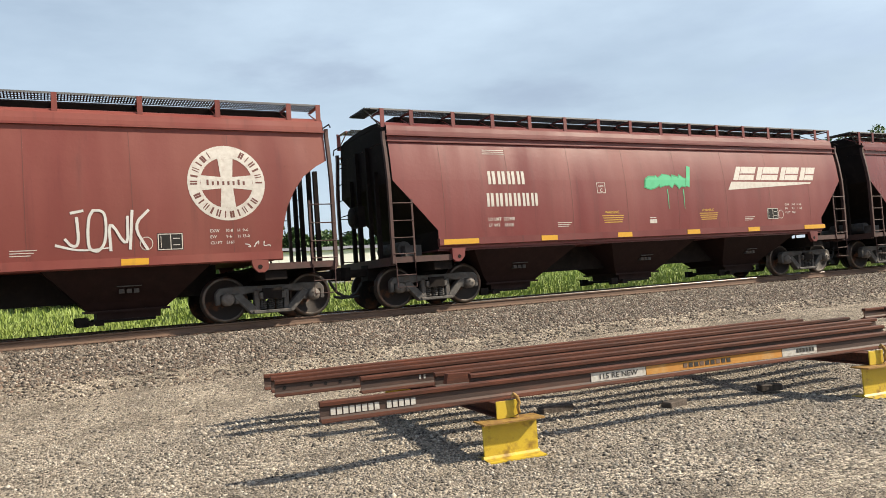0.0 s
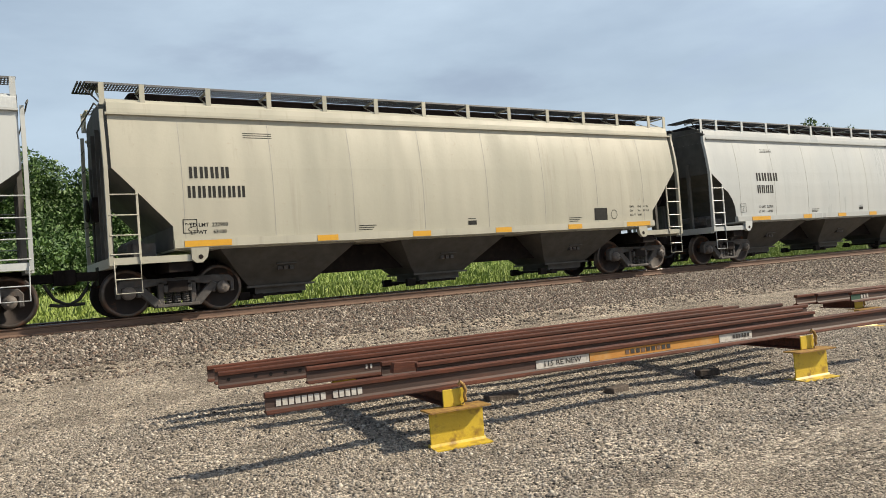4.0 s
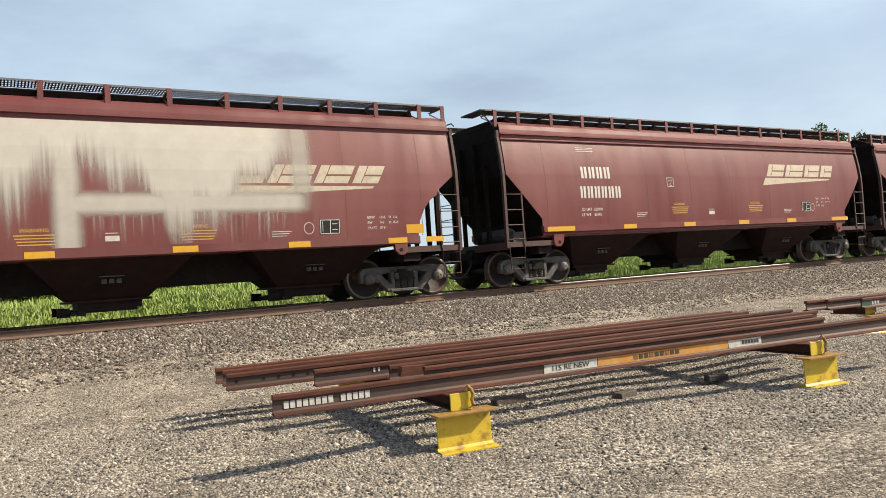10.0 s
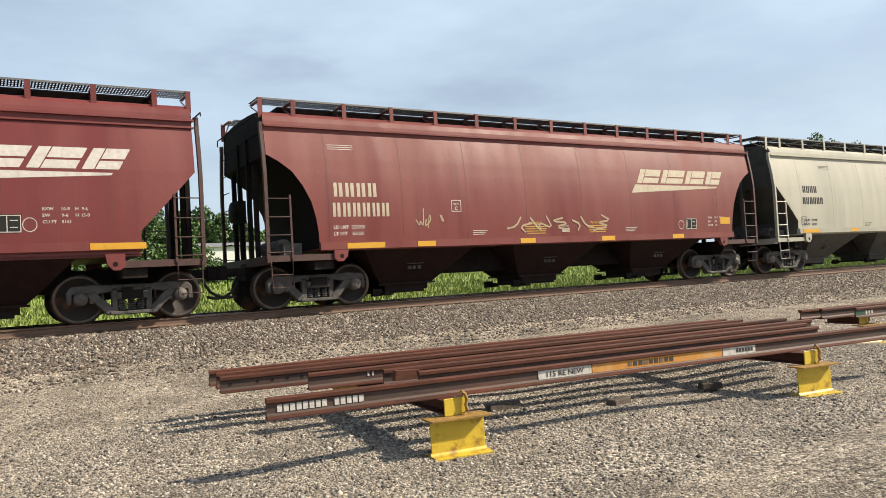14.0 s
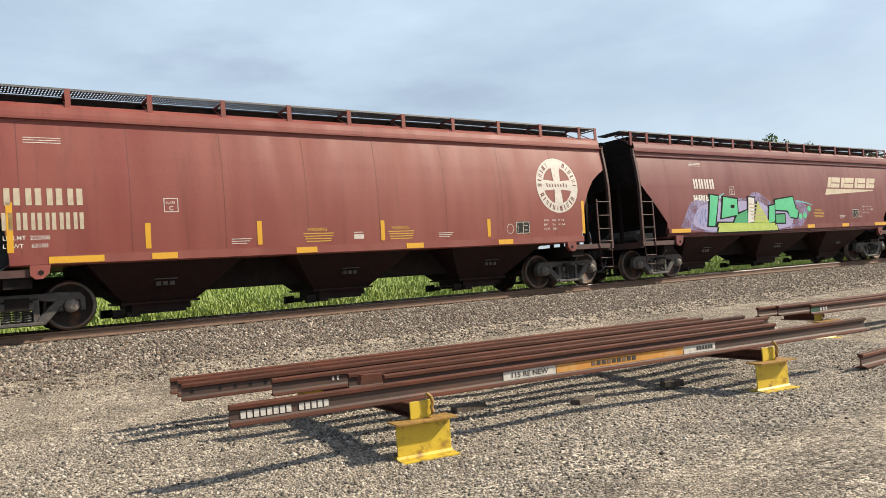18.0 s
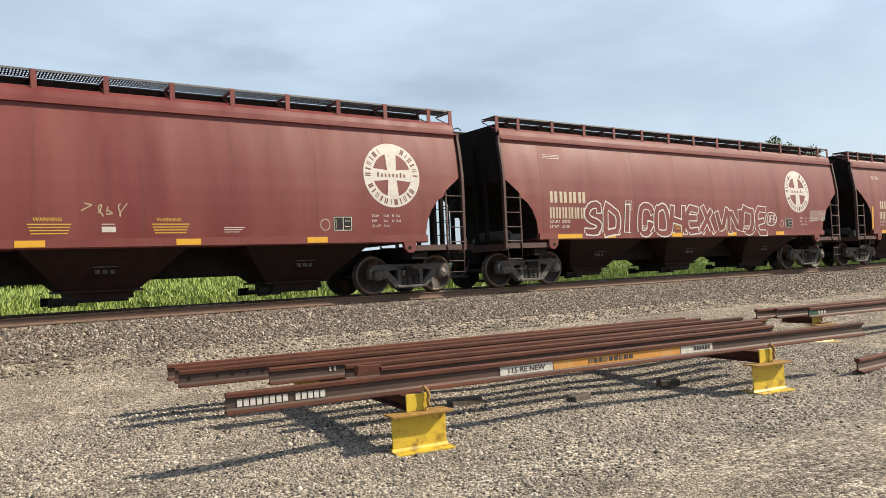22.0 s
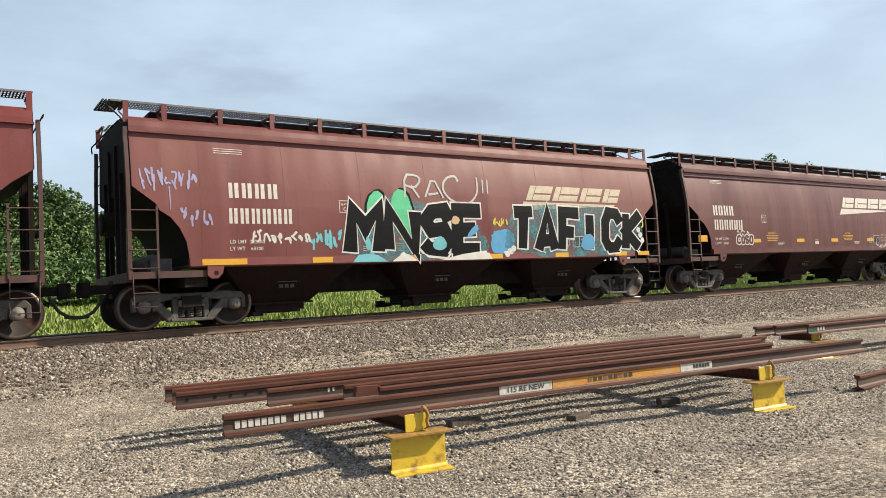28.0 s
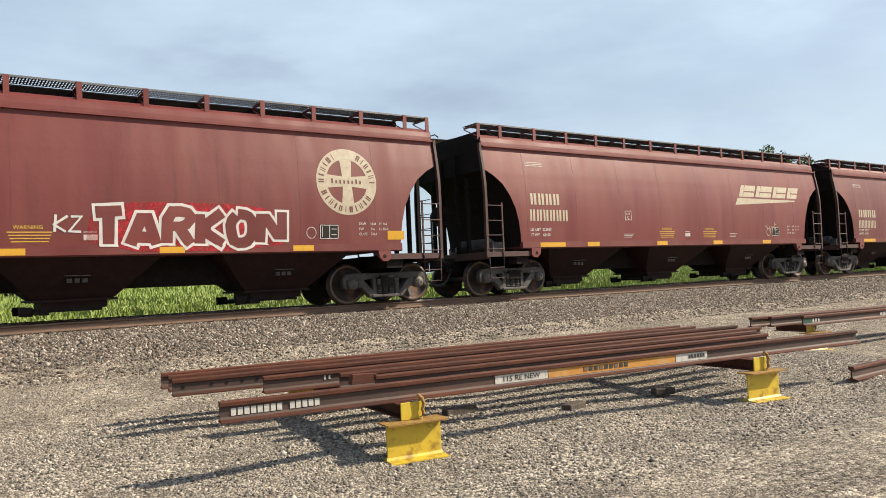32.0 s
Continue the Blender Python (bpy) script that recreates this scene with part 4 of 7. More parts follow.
def side_frame_mesh():
    """Cast side frame of a freight truck: top bar, sloping legs to the spring seat, pedestal jaws over the bearings."""
    bm = bmesh.new()
    w = 0.08
    def slab(pts, a=-w, b=w):
        extrude(bm, pts, "y", a, b)
    slab([(-1.12, 0.36), (-1.12, 0.60), (-1.04, 0.69), (-0.70, 0.715), (-0.33, 0.70), (0.33, 0.70), (0.70, 0.715), (1.04, 0.69), (1.12, 0.60), (1.12, 0.36), (1.03, 0.36), (1.03, 0.55), (0.75, 0.55), (0.75, 0.36), (0.66, 0.36), (0.66, 0.53), (0.30, 0.58), (-0.30, 0.58), (-0.66, 0.53), (-0.66, 0.36), (-0.75, 0.36), (-0.75, 0.55), (-1.03, 0.55), (-1.03, 0.36)])
    for s in (-1, 1):
        leg = [(s * 0.80, 0.53), (s * 0.66, 0.60), (s * 0.33, 0.27), (s * 0.28, 0.13), (s * 0.43, 0.13)]
        slab(leg if s > 0 else leg[::-1], -w * 1.15, w * 1.15)
        col = [(s * 0.25, 0.16), (s * 0.36, 0.16), (s * 0.36, 0.64), (s * 0.25, 0.64)]
        slab(col if s > 0 else col[::-1])
    slab([(-0.40, 0.13), (0.40, 0.13), (0.40, 0.20), (-0.40, 0.20)], -0.13, 0.13)
    slab([(-0.27, 0.42), (0.27, 0.42), (0.27, 0.56), (-0.27, 0.56)], -0.15, 0.10)
    bmesh.ops.bevel(bm, geom=bm.edges[:], offset=0.016, segments=1, affect="EDGES", profile=0.5, clamp_overlap=True)
    return mesh_of(bm, "side_frame", TRUCK_STEEL)


def spring_mesh():
    bm = bmesh.new()
    for cx in (0.0,):
        pts = [(cx + 0.065 * math.cos(a), 0.065 * math.sin(a), 0.20 + 0.22 * a / (2 * math.pi * 5)) for a in (2 * math.pi * 5 * k / 40 for k in range(41))]
        tube(bm, pts, 0.015, 5)
    return mesh_of(bm, "coil_spring", TRUCK_STEEL)


def bearing_mesh():
    bm = bmesh.new()
    lathe(bm, [(0.0, -0.16), (0.060, -0.16), (0.085, -0.145), (0.125, -0.125), (0.130, -0.02), (0.13, 0.05), (0.0, 0.05)], 16)
    for k in range(3):
        a = 2 * math.pi * k / 3
        box(bm, 0.05 * math.cos(a) - 0.013, 0.05 * math.cos(a) + 0.013, -0.178, -0.155, 0.05 * math.sin(a) - 0.013, 0.05 * math.sin(a) + 0.013)
    return mesh_of(bm, "bearing", BEARING)


WHEELSET, SIDE_FRAME, SPRINGS, BEARING_ME = wheelset_mesh(), side_frame_mesh(), spring_mesh(), bearing_mesh()
bm = box(bmesh.new(), -0.19, 0.19, -1.15, 1.15, 0.42, 0.64)
box(bm, -0.3, 0.3, -0.3, 0.3, 0.64, 0.74)
BOLSTER = mesh_of(bm, "bolster", UNDER)
bm = bmesh.new()
tube(bm, [(0, -0.08, 0.02), (-0.05, -0.10, -0.12), (-0.18, -0.11, -0.30), (-0.36, -0.11, -0.40), (-0.55, -0.11, -0.40), (-0.70, -0.11, -0.37)], 0.032, 8)
HOSE_L = mesh_of(bm, "air_hose", RUBBER)
bm = bmesh.new()
tube(bm, [(0, -0.08, 0.02), (0.05, -0.10, -0.10), (0.16, -0.11, -0.27), (0.32, -0.11, -0.37), (0.50, -0.11, -0.40), (0.68, -0.11, -0.39)], 0.032, 8)
HOSE_R = mesh_of(bm, "air_hose", RUBBER)
bm = bmesh.new()
box(bm, -0.02, 0.55, -0.075, 0.075, -0.10, 0.08)
extrude(bm, [(-0.02, -0.13), (-0.16, -0.15), (-0.27, -0.06), (-0.24, 0.06), (-0.10, 0.16), (0.0, 0.13)], "z", -0.16, 0.14)
COUPLER = mesh_of(bevelled(bm, 0.015), "coupler", UNDER)


def truck(parent, x):
    tr = new("truck")
    tr.parent = parent
    tr.location = (x, 0, 0)
    tr["label"] = "two-axle freight truck of dusty cast steel"
    for sx in (-1, 1):
        w = part("wheelset", WHEELSET, None, tr, "steel wheels with bright rims on an axle")
        w.location = (sx * AXLE, 0, WHEEL_R)
    for sy in (-1, 1):
        part("side_frame", SIDE_FRAME, None, tr).location = (0, sy * 0.985, 0)
        for cx in ((-0.17, 0.0, 0.17) if sy < 0 else (0.0,)):
            part("coil_spring", SPRINGS, None, tr).location = (cx, sy * 0.985, 0)
        for sx in (-1, 1):
            b = part("bearing", BEARING_ME, None, tr)
            b.matrix_basis = pose(sx * AXLE, sy * 0.985, WHEEL_R, 0, 0, 0 if sy < 0 else 180)
    part("bolster", BOLSTER, None, tr)
    return tr


def shell_meshes(L, cut, paint):
    """Two side sheets with the slope-sheet outline at both ends, a touch bulged, a rounded roof and the floor sheet."""
    outline = [(CUTS[cut][0][0], 3.70)] + CUTS[cut]
    ends = {z: x for x, z in outline}
    known = sorted(ends)
    heights = sorted(set(known) | set(LEVELS))
    rows = [(x, L - x, z, body_w(z)) for z, x in ((z, float(np.interp(z, known, [ends[k] for k in known]))) for z in heights)]
    made = []
    for side in (-1, 1):
        bm = bmesh.new()
        prev = None
        for xa, xb, z, w in rows:
            cur = (bm.verts.new((xa, side * w, z)), bm.verts.new((xb, side * w, z)))
            if prev:
                bm.faces.new((prev[0], prev[1], cur[1], cur[0]) if side < 0 else (prev[1], prev[0], cur[0], cur[1]))
            prev = cur
        for f in bm.faces:
            f.smooth = True
        made.append(("side_sheet", mesh_of(bm, "side_sheet", paint)))
    arch = [(-y, z) for y, z in ROOF] + [(y, z) for y, z in ROOF[-2::-1]]
    made.append(("roof", mesh_of(extrude(bmesh.new(), arch, "x", rows[-1][0] + 0.002, rows[-1][1] - 0.002), "roof", paint)))
    made.append(("floor_sheet", mesh_of(box(bmesh.new(), rows[0][0], rows[0][1], -1.53, 1.53, 1.20, 1.236), "floor_sheet", paint)))
    return made


def slope_mesh(L, cut, grime_shade, e):
    """The sheet across one end of the body, from the roof down and inwards to the sill."""
    bm = bmesh.new()
    prev = None
    for x, z in [(CUTS[cut][0][0], 3.70)] + CUTS[cut]:
        w = body_w(z) - 0.006
        x = L - x - 0.003 if e else x + 0.003
        cur = (bm.verts.new((x, -w, z)), bm.verts.new((x, w, z)))
        if prev:
            f = (prev[0], prev[1], cur[1], cur[0])
            bm.faces.new(f[::-1] if e else f)
        prev = cur
    return mesh_of(bm, "slope_sheet", grime_shade)


def bay_mesh(under):
    """One discharge hopper: a wide mouth that narrows to its outlet, with a lip round the foot."""
    bm = bmesh.new()
    levels = [(1.50, 1.50, 1.23), (0.87, 0.78, 0.58), (0.70, 0.64, 0.42)]
    prev = None
    for hx, hy, z in levels:
        ring = [bm.verts.new(p) for p in ((-hx, -hy, z), (hx, -hy, z), (hx, hy, z), (-hx, hy, z))]
        if prev:
            for k in range(4):
                bm.faces.new((prev[k], prev[(k + 1) % 4], ring[(k + 1) % 4], ring[k]))
        prev = ring
    bmesh.ops.recalc_face_normals(bm, faces=bm.faces[:])
    box(bm, -0.76, 0.76, -0.70, 0.70, 0.375, 0.42)
    box(bm, -0.55, 0.60, -0.56, 0.56, 0.24, 0.375)
    return mesh_of(bm, "hopper_bay", under)


def gate_mesh():
    bm = box(bmesh.new(), -0.80, 0.50, -0.58, 0.58, 0.185, 0.238)
    for s in (-1, 1):
        tube(bm, [(-0.66, s * 0.58, 0.19), (-0.66, s * 0.86, 0.19)], 0.045, 8)
        box(bm, -0.92, -0.70, s * 0.62 - 0.06, s * 0.62 + 0.06, 0.13, 0.30)
        box(bm, -0.60, -0.44, s * 0.72 - 0.05, s * 0.72 + 0.05, 0.14, 0.25)
    return mesh_of(bm, "outlet_gate", UNDER)


GATE = gate_mesh()
BAYS = {}


def ladder_mesh(mat_):
    """Corner ladder: inner stile, rungs, and a stirrup step below."""
    bm = bmesh.new()
    box(bm, 0.485, 0.525, -0.030, 0.0, 1.06, 2.36)
    for z in (1.18, 1.53, 1.90, 2.28):
        tube(bm, [(0.0, -0.035, z), (0.51, -0.035, z)], 0.013, 6)
    return mesh_of(bm, "ladder", mat_)


def stirrup_mesh(mat_):
    bm = bmesh.new()
    tube(bm, [(0.04, -0.02, 1.06), (0.05, -0.03, 0.46), (0.50, -0.03, 0.46), (0.50, -0.02, 1.06)], 0.014, 6)
    tube(bm, [(0.05, -0.03, 0.72), (0.50, -0.03, 0.72)], 0.012, 6)
    return mesh_of(bm, "stirrup_step", mat_)


def grating_mesh(length):
    """Running board beside the hatches: thin cross bars between edge strips, open to the sky."""
    bm = bmesh.new()
    box(bm, 0, length, -0.006, 0.006, -0.030, 0.006, 1)
    for y in (0.14, 0.28, 0.42, 0.56):
        box(bm, 0, length, y - 0.005, y + 0.005, -0.014, -0.001, 0)
    for i in range(int(length / 0.054)):
        x = i * 0.054 + 0.02
        box(bm, x, x + 0.025, 0.006, 0.554, -0.013, 0.0, 0)
    return mesh_of(bm, "running_board", [GRATE, GRATE_EDGE])


def hopper_car(cut, L, paint, under, seam, label, brackets=13, double_chord=True, dz=-0.06):
    """A three-bay covered hopper with its trucks; lettering is added later."""
    car = thing("covered_hopper_car", label, "freight car", "cars of the train")
    overhang = L < 15.38
    for nm, me in shell_meshes(L, cut, paint):
        part(nm, me, None, car)
    for side in (-1, 1):
        bm = bmesh.new()
        box(bm, 0.06, L - 0.06, *sorted((side * 1.40, side * 1.520)), 3.790, 3.830)
        if double_chord:
            box(bm, 0.06, L - 0.06, *sorted((side * 1.40, side * 1.512)), 3.655, 3.68)
        part("top_chord", bm, paint, car)
        bm = bmesh.new()
        xa = CUTS[cut][-1][0]
        extrude(bm, [(side * 1.54, 1.42 + dz), (side * 1.655, 1.415 + dz), (side * 1.655, 1.26 + dz), (side * 1.62, 1.235 + dz), (side * 1.54, 1.235 + dz)], "x", xa, L - xa)
        part("side_sill", bm, paint, car)
        rb = part("running_board", grating_mesh(L + (0.16 if overhang else -0.04) if side < 0 else L - 0.2), None, car, "grey steel grating walkway along the roof")
        rb.matrix_basis = pose(-0.22 if overhang else -0.02, -1.37, 4.41) if side < 0 else pose(L - 0.06, 1.37, 4.41, 0, 0, 180)
    bm = box(bmesh.new(), -0.048, 0.048, -1.402, -1.381, 3.99, 4.405)
    box(bm, -0.03, 0.03, -1.375, -0.80, 4.345, 4.37)
    tube(bm, [(0.0, -1.30, 4.09), (0.0, -0.80, 4.33)], 0.014, 5)
    brk = mesh_of(bm, "bracket", paint)
    xs = [0.04] + [0.75 + (L - 1.5) * k / (brackets - 1) for k in range(brackets)] + [L - 0.12]
    for x in xs:
        part("bracket", brk, None, car).location = (x, 0, 0)
        if x in (xs[0], xs[-1]) or xs.index(x) % 3 == 0:
            part("bracket", brk, None, car).matrix_basis = pose(x, 0, 0, 0, 0, 180)
    # roof hatches in a trough along the middle
    bm = box(bmesh.new(), 0.6, L - 0.6, -0.80, 0.80, 4.15, 4.395)
    # maroon in truth; the near-black colour holds the shade under the walkways
    part("hatch_trough", bevelled(bm, 0.04), END_SHADE, car, "hatch trough along the roof, coloured near-black for shade")
    # weld seams down the side
    bm = bmesh.new()
    for lo, hi in zip((1.43 + dz,) + LEVELS[1:-1], LEVELS[1:]):
        extrude(bm, [(-body_w(lo) - 0.0022, lo), (-body_w(lo) + 0.004, lo), (-body_w(hi) + 0.004, hi), (-body_w(hi) - 0.0022, hi)], "x", -0.006, 0.006)
    seam_me = mesh_of(bm, "panel_seam", seam)
    k = 0
    while 1.32 + 1.78 * k < L - 0.6:
        part("panel_seam", seam_me, None, car).location = (1.32 + 1.78 * k + random.uniform(-0.04, 0.04), 0, 0)
        k += 1
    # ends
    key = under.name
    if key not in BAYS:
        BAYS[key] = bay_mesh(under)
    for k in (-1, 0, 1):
        # the bays' colour carries painted-in underside shade
        by = part("hopper_bay", BAYS[key], None, car, "dirty sloping hopper, coloured darker for shade, with a discharge outlet")
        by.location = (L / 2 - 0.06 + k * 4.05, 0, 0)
        part("outlet_gate", GATE, None, by)
        bm = box(bmesh.new(), -0.22, 0.22, -1.12, -1.08, 0.84, 0.86)
        for cx in (-0.13, 0.0, 0.13):
            box(bm, cx - 0.045, cx + 0.045, -1.06, -0.92, 0.72, 0.80)
        part("hatch_catch", bm, TRUCK_STEEL, by)
    bm = box(bmesh.new(), 2.2, L - 2.2, -0.40, 0.40, 0.585, 1.195)
    box(bm, -0.05, 2.2, -0.19, 0.19, 0.66, 1.02)
    box(bm, L - 2.2, L + 0.05, -0.19, 0.19, 0.66, 1.02)
    part("center_sill", bm, UNDER, car)
    heights = [0.98] + [z for z in LEVELS if z > 2.1] + [3.88]
    outer = [(1.60 - min(1.60, body_w(z)) - 0.045, z) for z in heights]
    post_bm = extrude(bmesh.new(), outer + [(y + 0.09, z) for y, z in outer[::-1]], "x", -0.035, 0.035)
    post = mesh_of(post_bm, "corner_post", POST if under is UNDER_MAROON else paint)
    rail_paint = POST if under is UNDER_MAROON else paint
    lad, stp = ladder_mesh(rail_paint), stirrup_mesh(rail_paint)
    # end sheets and frames get a colour with the shade painted in
    grime_shade = END_SHADE_GREY if under is UNDER_GREY else END_SHADE
    for e in (0, 1):
        flip = e == 1
        x0 = CUTS[cut][0][0]
        arch = [(-y, z) for y, z in ROOF] + [(y, z) for y, z in ROOF[-2::-1]]
        a, b = (L - x0 + 0.001, L - x0 + 0.007) if flip else (x0 - 0.007, x0 - 0.001)
        part("end_sheet", extrude(bmesh.new(), arch, "x", a, b), grime_shade, car)
        part("slope_sheet", slope_mesh(L, cut, grime_shade, e), None, car, "slope sheet across the car end, coloured near-black for shade")
        for side in (-1, 1):
            m = pose(L if flip else 0, side * 1.60, 0, 0, 0, 0)
            turn = Matrix.Diagonal((-1 if flip else 1, 1 if side < 0 else -1, 1, 1))
            for nm, me in (("corner_post", post), ("ladder", lad), ("stirrup_step", stp)):
                part(nm, me, None, car).matrix_basis = m @ turn
        sx = -1 if flip else 1
        ox = L if flip else 0
        def X(a, b):
            return (ox + sx * a, ox + sx * b) if sx > 0 else (ox + sx * b, ox + sx * a)
        bm = bmesh.new()
        for side in (-1, 1):
            box(bm, *X(-0.03, 1.55), side * 1.56 - 0.045, side * 1.56 + 0.045, 0.99, 1.12)
        box(bm, *X(-0.04, 0.10), -1.515, 1.515, 0.94, 1.12)
        box(bm, *X(0.10, 1.2), -1.4, 1.4, 1.06, 1.075)
        part("end_platform", bm, rail_paint, car)
        bm = bmesh.new()
        for y in (-0.75, -0.3, 0.35, 0.8):
            box(bm, *X(0.02, 0.11), y - 0.045, y + 0.045, 1.1, 3.72 if abs(y) < 0.5 else 3.1)
        for z in (1.5, 1.9, 2.3, 2.7, 3.1, 3.5):
            tube(bm, [(ox - sx * 0.05, 0.80, z), (ox - sx * 0.05, 1.30, z)], 0.012, 5)
        tube(bm, [(ox - sx * 0.06, -1.58, 3.9), (ox - sx * 0.10, -1.40, 4.0), (ox - sx * 0.10, 1.40, 4.0), (ox - sx * 0.06, 1.58, 3.9)], 0.015, 5)
        part("end_frame", bm, grime_shade, car)
        for s in (-1,) if e == 0 and overhang else ():
            bm = bmesh.new()
            comb = [(-0.36, 0.47), (0.02, 0.47)]
            for k in range(6, -1, -1):
                xk = -0.36 + 0.055 * k
                comb += [(xk + 0.03, 0.50), (xk + 0.03, 1.366), (xk, 1.366), (xk, 0.50)]
            extrude(bm, [(ox + sx * u, s * v) for u, v in comb], "z", 4.377, 4.409)
            part("walkway_strut", tube(bmesh.new(), [(ox - sx * 0.32, s * 1.30, 4.375), (ox, s * 1.30, 4.05)], 0.016, 5), GRATE, car)
            part("end_walkway", bm, GRATE, car)
        if e == 0:
            bm = bmesh.new()
            tube(bm, [(0.55, -1.0, 1.32), (0.55, 0.2, 1.32)], 0.17, 12)
            box(bm, 0.45, 0.85, -1.25, -1.0, 1.12, 1.38)
            tube(bm, [(0.75, 0.1, 1.25), (0.75, 0.7, 1.25)], 0.12, 10)
            part("air_reservoir", bm, TRUCK_STEEL, car)
            bm = bmesh.new()
            lathe(bm, [(0.0, 0.0), (0.22, 0.0), (0.24, 0.03), (0.22, 0.05), (0.0, 0.05)], 18)
            bw = part("brake_wheel", bm, UNDER, car)
            bw.matrix_basis = pose(-0.08, 0.45, 2.2, 0, 0, 90)
            box_bm = box(bmesh.new(), -0.03, 0.14, 0.2, 0.7, 1.95, 2.45)
            part("brake_housing", box_bm, UNDER, car)
        bm = bmesh.new()
        pad = [(1.42, 1.25), (1.42, 1.02), (1.50, 0.95), (1.62, 0.95), (1.72, 1.05), (1.76, 1.25)]
        for side in (-1, 1):
            bm = extrude(bmesh.new(), [(ox + sx * a, b) for a, b in pad], "y", side * 1.60 - 0.05, side * 1.60 + 0.05)
            part("jacking_pad", bm, paint, car)
            bm = tube(bmesh.new(), [(ox + sx * 1.59, side * 1.60 - 0.056, 1.06), (ox + sx * 1.59, side * 1.60 + 0.056, 1.06)], 0.045, 10)
            part("pad_hole", bm, UNDER, car)
        bm = box(bmesh.new(), *X(1.02, 1.46), -1.5, 1.5, 0.80, 1.10)
        part("body_bolster", bm, UNDER, car)
        truck(car, ox + sx * 1.24)
        cp = part("coupler", COUPLER, None, car)
        cp.matrix_basis = pose(ox - sx * 0.42, 0, 0.86, 0, 0, 0 if sx > 0 else 180)
        part("air_hose", HOSE_L if sx > 0 else HOSE_R, None, car, "hanging black rubber air hose").matrix_basis = pose(ox - sx * 0.25, -0.25, 0.72)
    return car


# kinds of car: outline of the end, length, paint, hoppers, seams
KINDS = {
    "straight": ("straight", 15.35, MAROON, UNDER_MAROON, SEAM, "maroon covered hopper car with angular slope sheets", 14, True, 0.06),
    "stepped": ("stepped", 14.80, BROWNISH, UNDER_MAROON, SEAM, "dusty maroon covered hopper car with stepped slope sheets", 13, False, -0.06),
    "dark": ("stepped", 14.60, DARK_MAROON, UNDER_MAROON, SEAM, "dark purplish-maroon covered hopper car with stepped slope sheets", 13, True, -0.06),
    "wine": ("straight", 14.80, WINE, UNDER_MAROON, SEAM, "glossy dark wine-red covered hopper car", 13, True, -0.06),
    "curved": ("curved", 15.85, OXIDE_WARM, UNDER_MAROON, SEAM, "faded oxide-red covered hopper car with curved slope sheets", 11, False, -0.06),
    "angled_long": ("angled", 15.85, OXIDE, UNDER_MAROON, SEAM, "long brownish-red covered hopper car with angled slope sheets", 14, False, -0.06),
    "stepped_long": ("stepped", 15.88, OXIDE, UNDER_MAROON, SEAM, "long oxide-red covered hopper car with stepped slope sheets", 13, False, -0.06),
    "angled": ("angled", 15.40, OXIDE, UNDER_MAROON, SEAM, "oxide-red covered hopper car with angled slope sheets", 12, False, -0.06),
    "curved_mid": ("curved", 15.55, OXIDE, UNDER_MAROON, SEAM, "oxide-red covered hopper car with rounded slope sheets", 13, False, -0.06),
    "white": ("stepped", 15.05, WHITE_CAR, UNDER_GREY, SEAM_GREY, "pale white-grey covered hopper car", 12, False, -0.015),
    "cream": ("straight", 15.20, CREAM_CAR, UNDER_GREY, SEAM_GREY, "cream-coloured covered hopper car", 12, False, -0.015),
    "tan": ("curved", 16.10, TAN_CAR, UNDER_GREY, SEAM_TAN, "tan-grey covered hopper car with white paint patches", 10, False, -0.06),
}
# the train in order: kind, place of the left corner posts at 16 s
TRAIN = [
    ("A", "curved", -296.42), ("B", "straight", -279.27), ("C", "wine", -262.52), ("D", "straight", -246.38), ("E", "white", -229.51),
    ("F", "cream", -213.19), ("G", "white", -196.54), ("J", "stepped", -179.98), ("K", "curved", -163.77), ("L", "straight", -146.45),
    ("M", "stepped", -129.75), ("N", "stepped", -113.64), ("O", "straight", -97.48), ("P", "angled_long", -80.88), ("Q", "dark", -63.74),
    ("R", "straight", -47.86), ("S", "curved_mid", -31.23), ("T", "cream", -14.59), ("V", "tan", 1.78), ("W", "curved", 19.25),
    ("X", "curved", 36.40), ("Y", "straight", 53.56), ("Z", "straight", 70.22), ("AA", "stepped_long", 86.96), ("AB", "stepped_long", 104.22),
    ("AC", "stepped_long", 121.40), ("AD", "angled_long", 138.64), ("AE", "angled_long", 155.80), ("AF", "straight", 172.95), ("AH", "angled", 189.58),
    ("AI", "angled_long", 206.31), ("AJ", "stepped", 223.61), ("AK", "dark", 239.90), ("AL", "curved_mid", 255.75), ("AM", "curved_mid", 272.52),
    ("AN", "curved_mid", 289.51), ("AO", "curved_mid", 306.46), ("AP", "curved_mid", 323.28), ("AQ", "curved_mid", 340.19),
]
CARS, FIRST = {}, {}
for name, kind, x in TRAIN:
    if kind not in FIRST:
        k = KINDS[kind]
        FIRST[kind] = hopper_car(*k[:6], brackets=k[6], double_chord=k[7], dz=k[8])
        FIRST[kind].location = (x, TRACK_Y, RAIL_Z)
        CARS[name] = FIRST[kind]
    else:
        CARS[name] = copy_thing(FIRST[kind], pose(x, TRACK_Y, RAIL_Z))

# ---- lettering, markings and spray paint on the car sides ----
KIND_OF = {n: k for n, k, x in TRAIN}
NAME_OF = {ob.name: n for n, ob in CARS.items()}


def sill_of(car):
    """How far the car's sill sits above or below the usual height."""
    return KINDS[KIND_OF[NAME_OF[car.name]]][8]


def side_w(z, dz=-0.06):
    return 1.656 if z < 1.418 + dz else body_w(z)


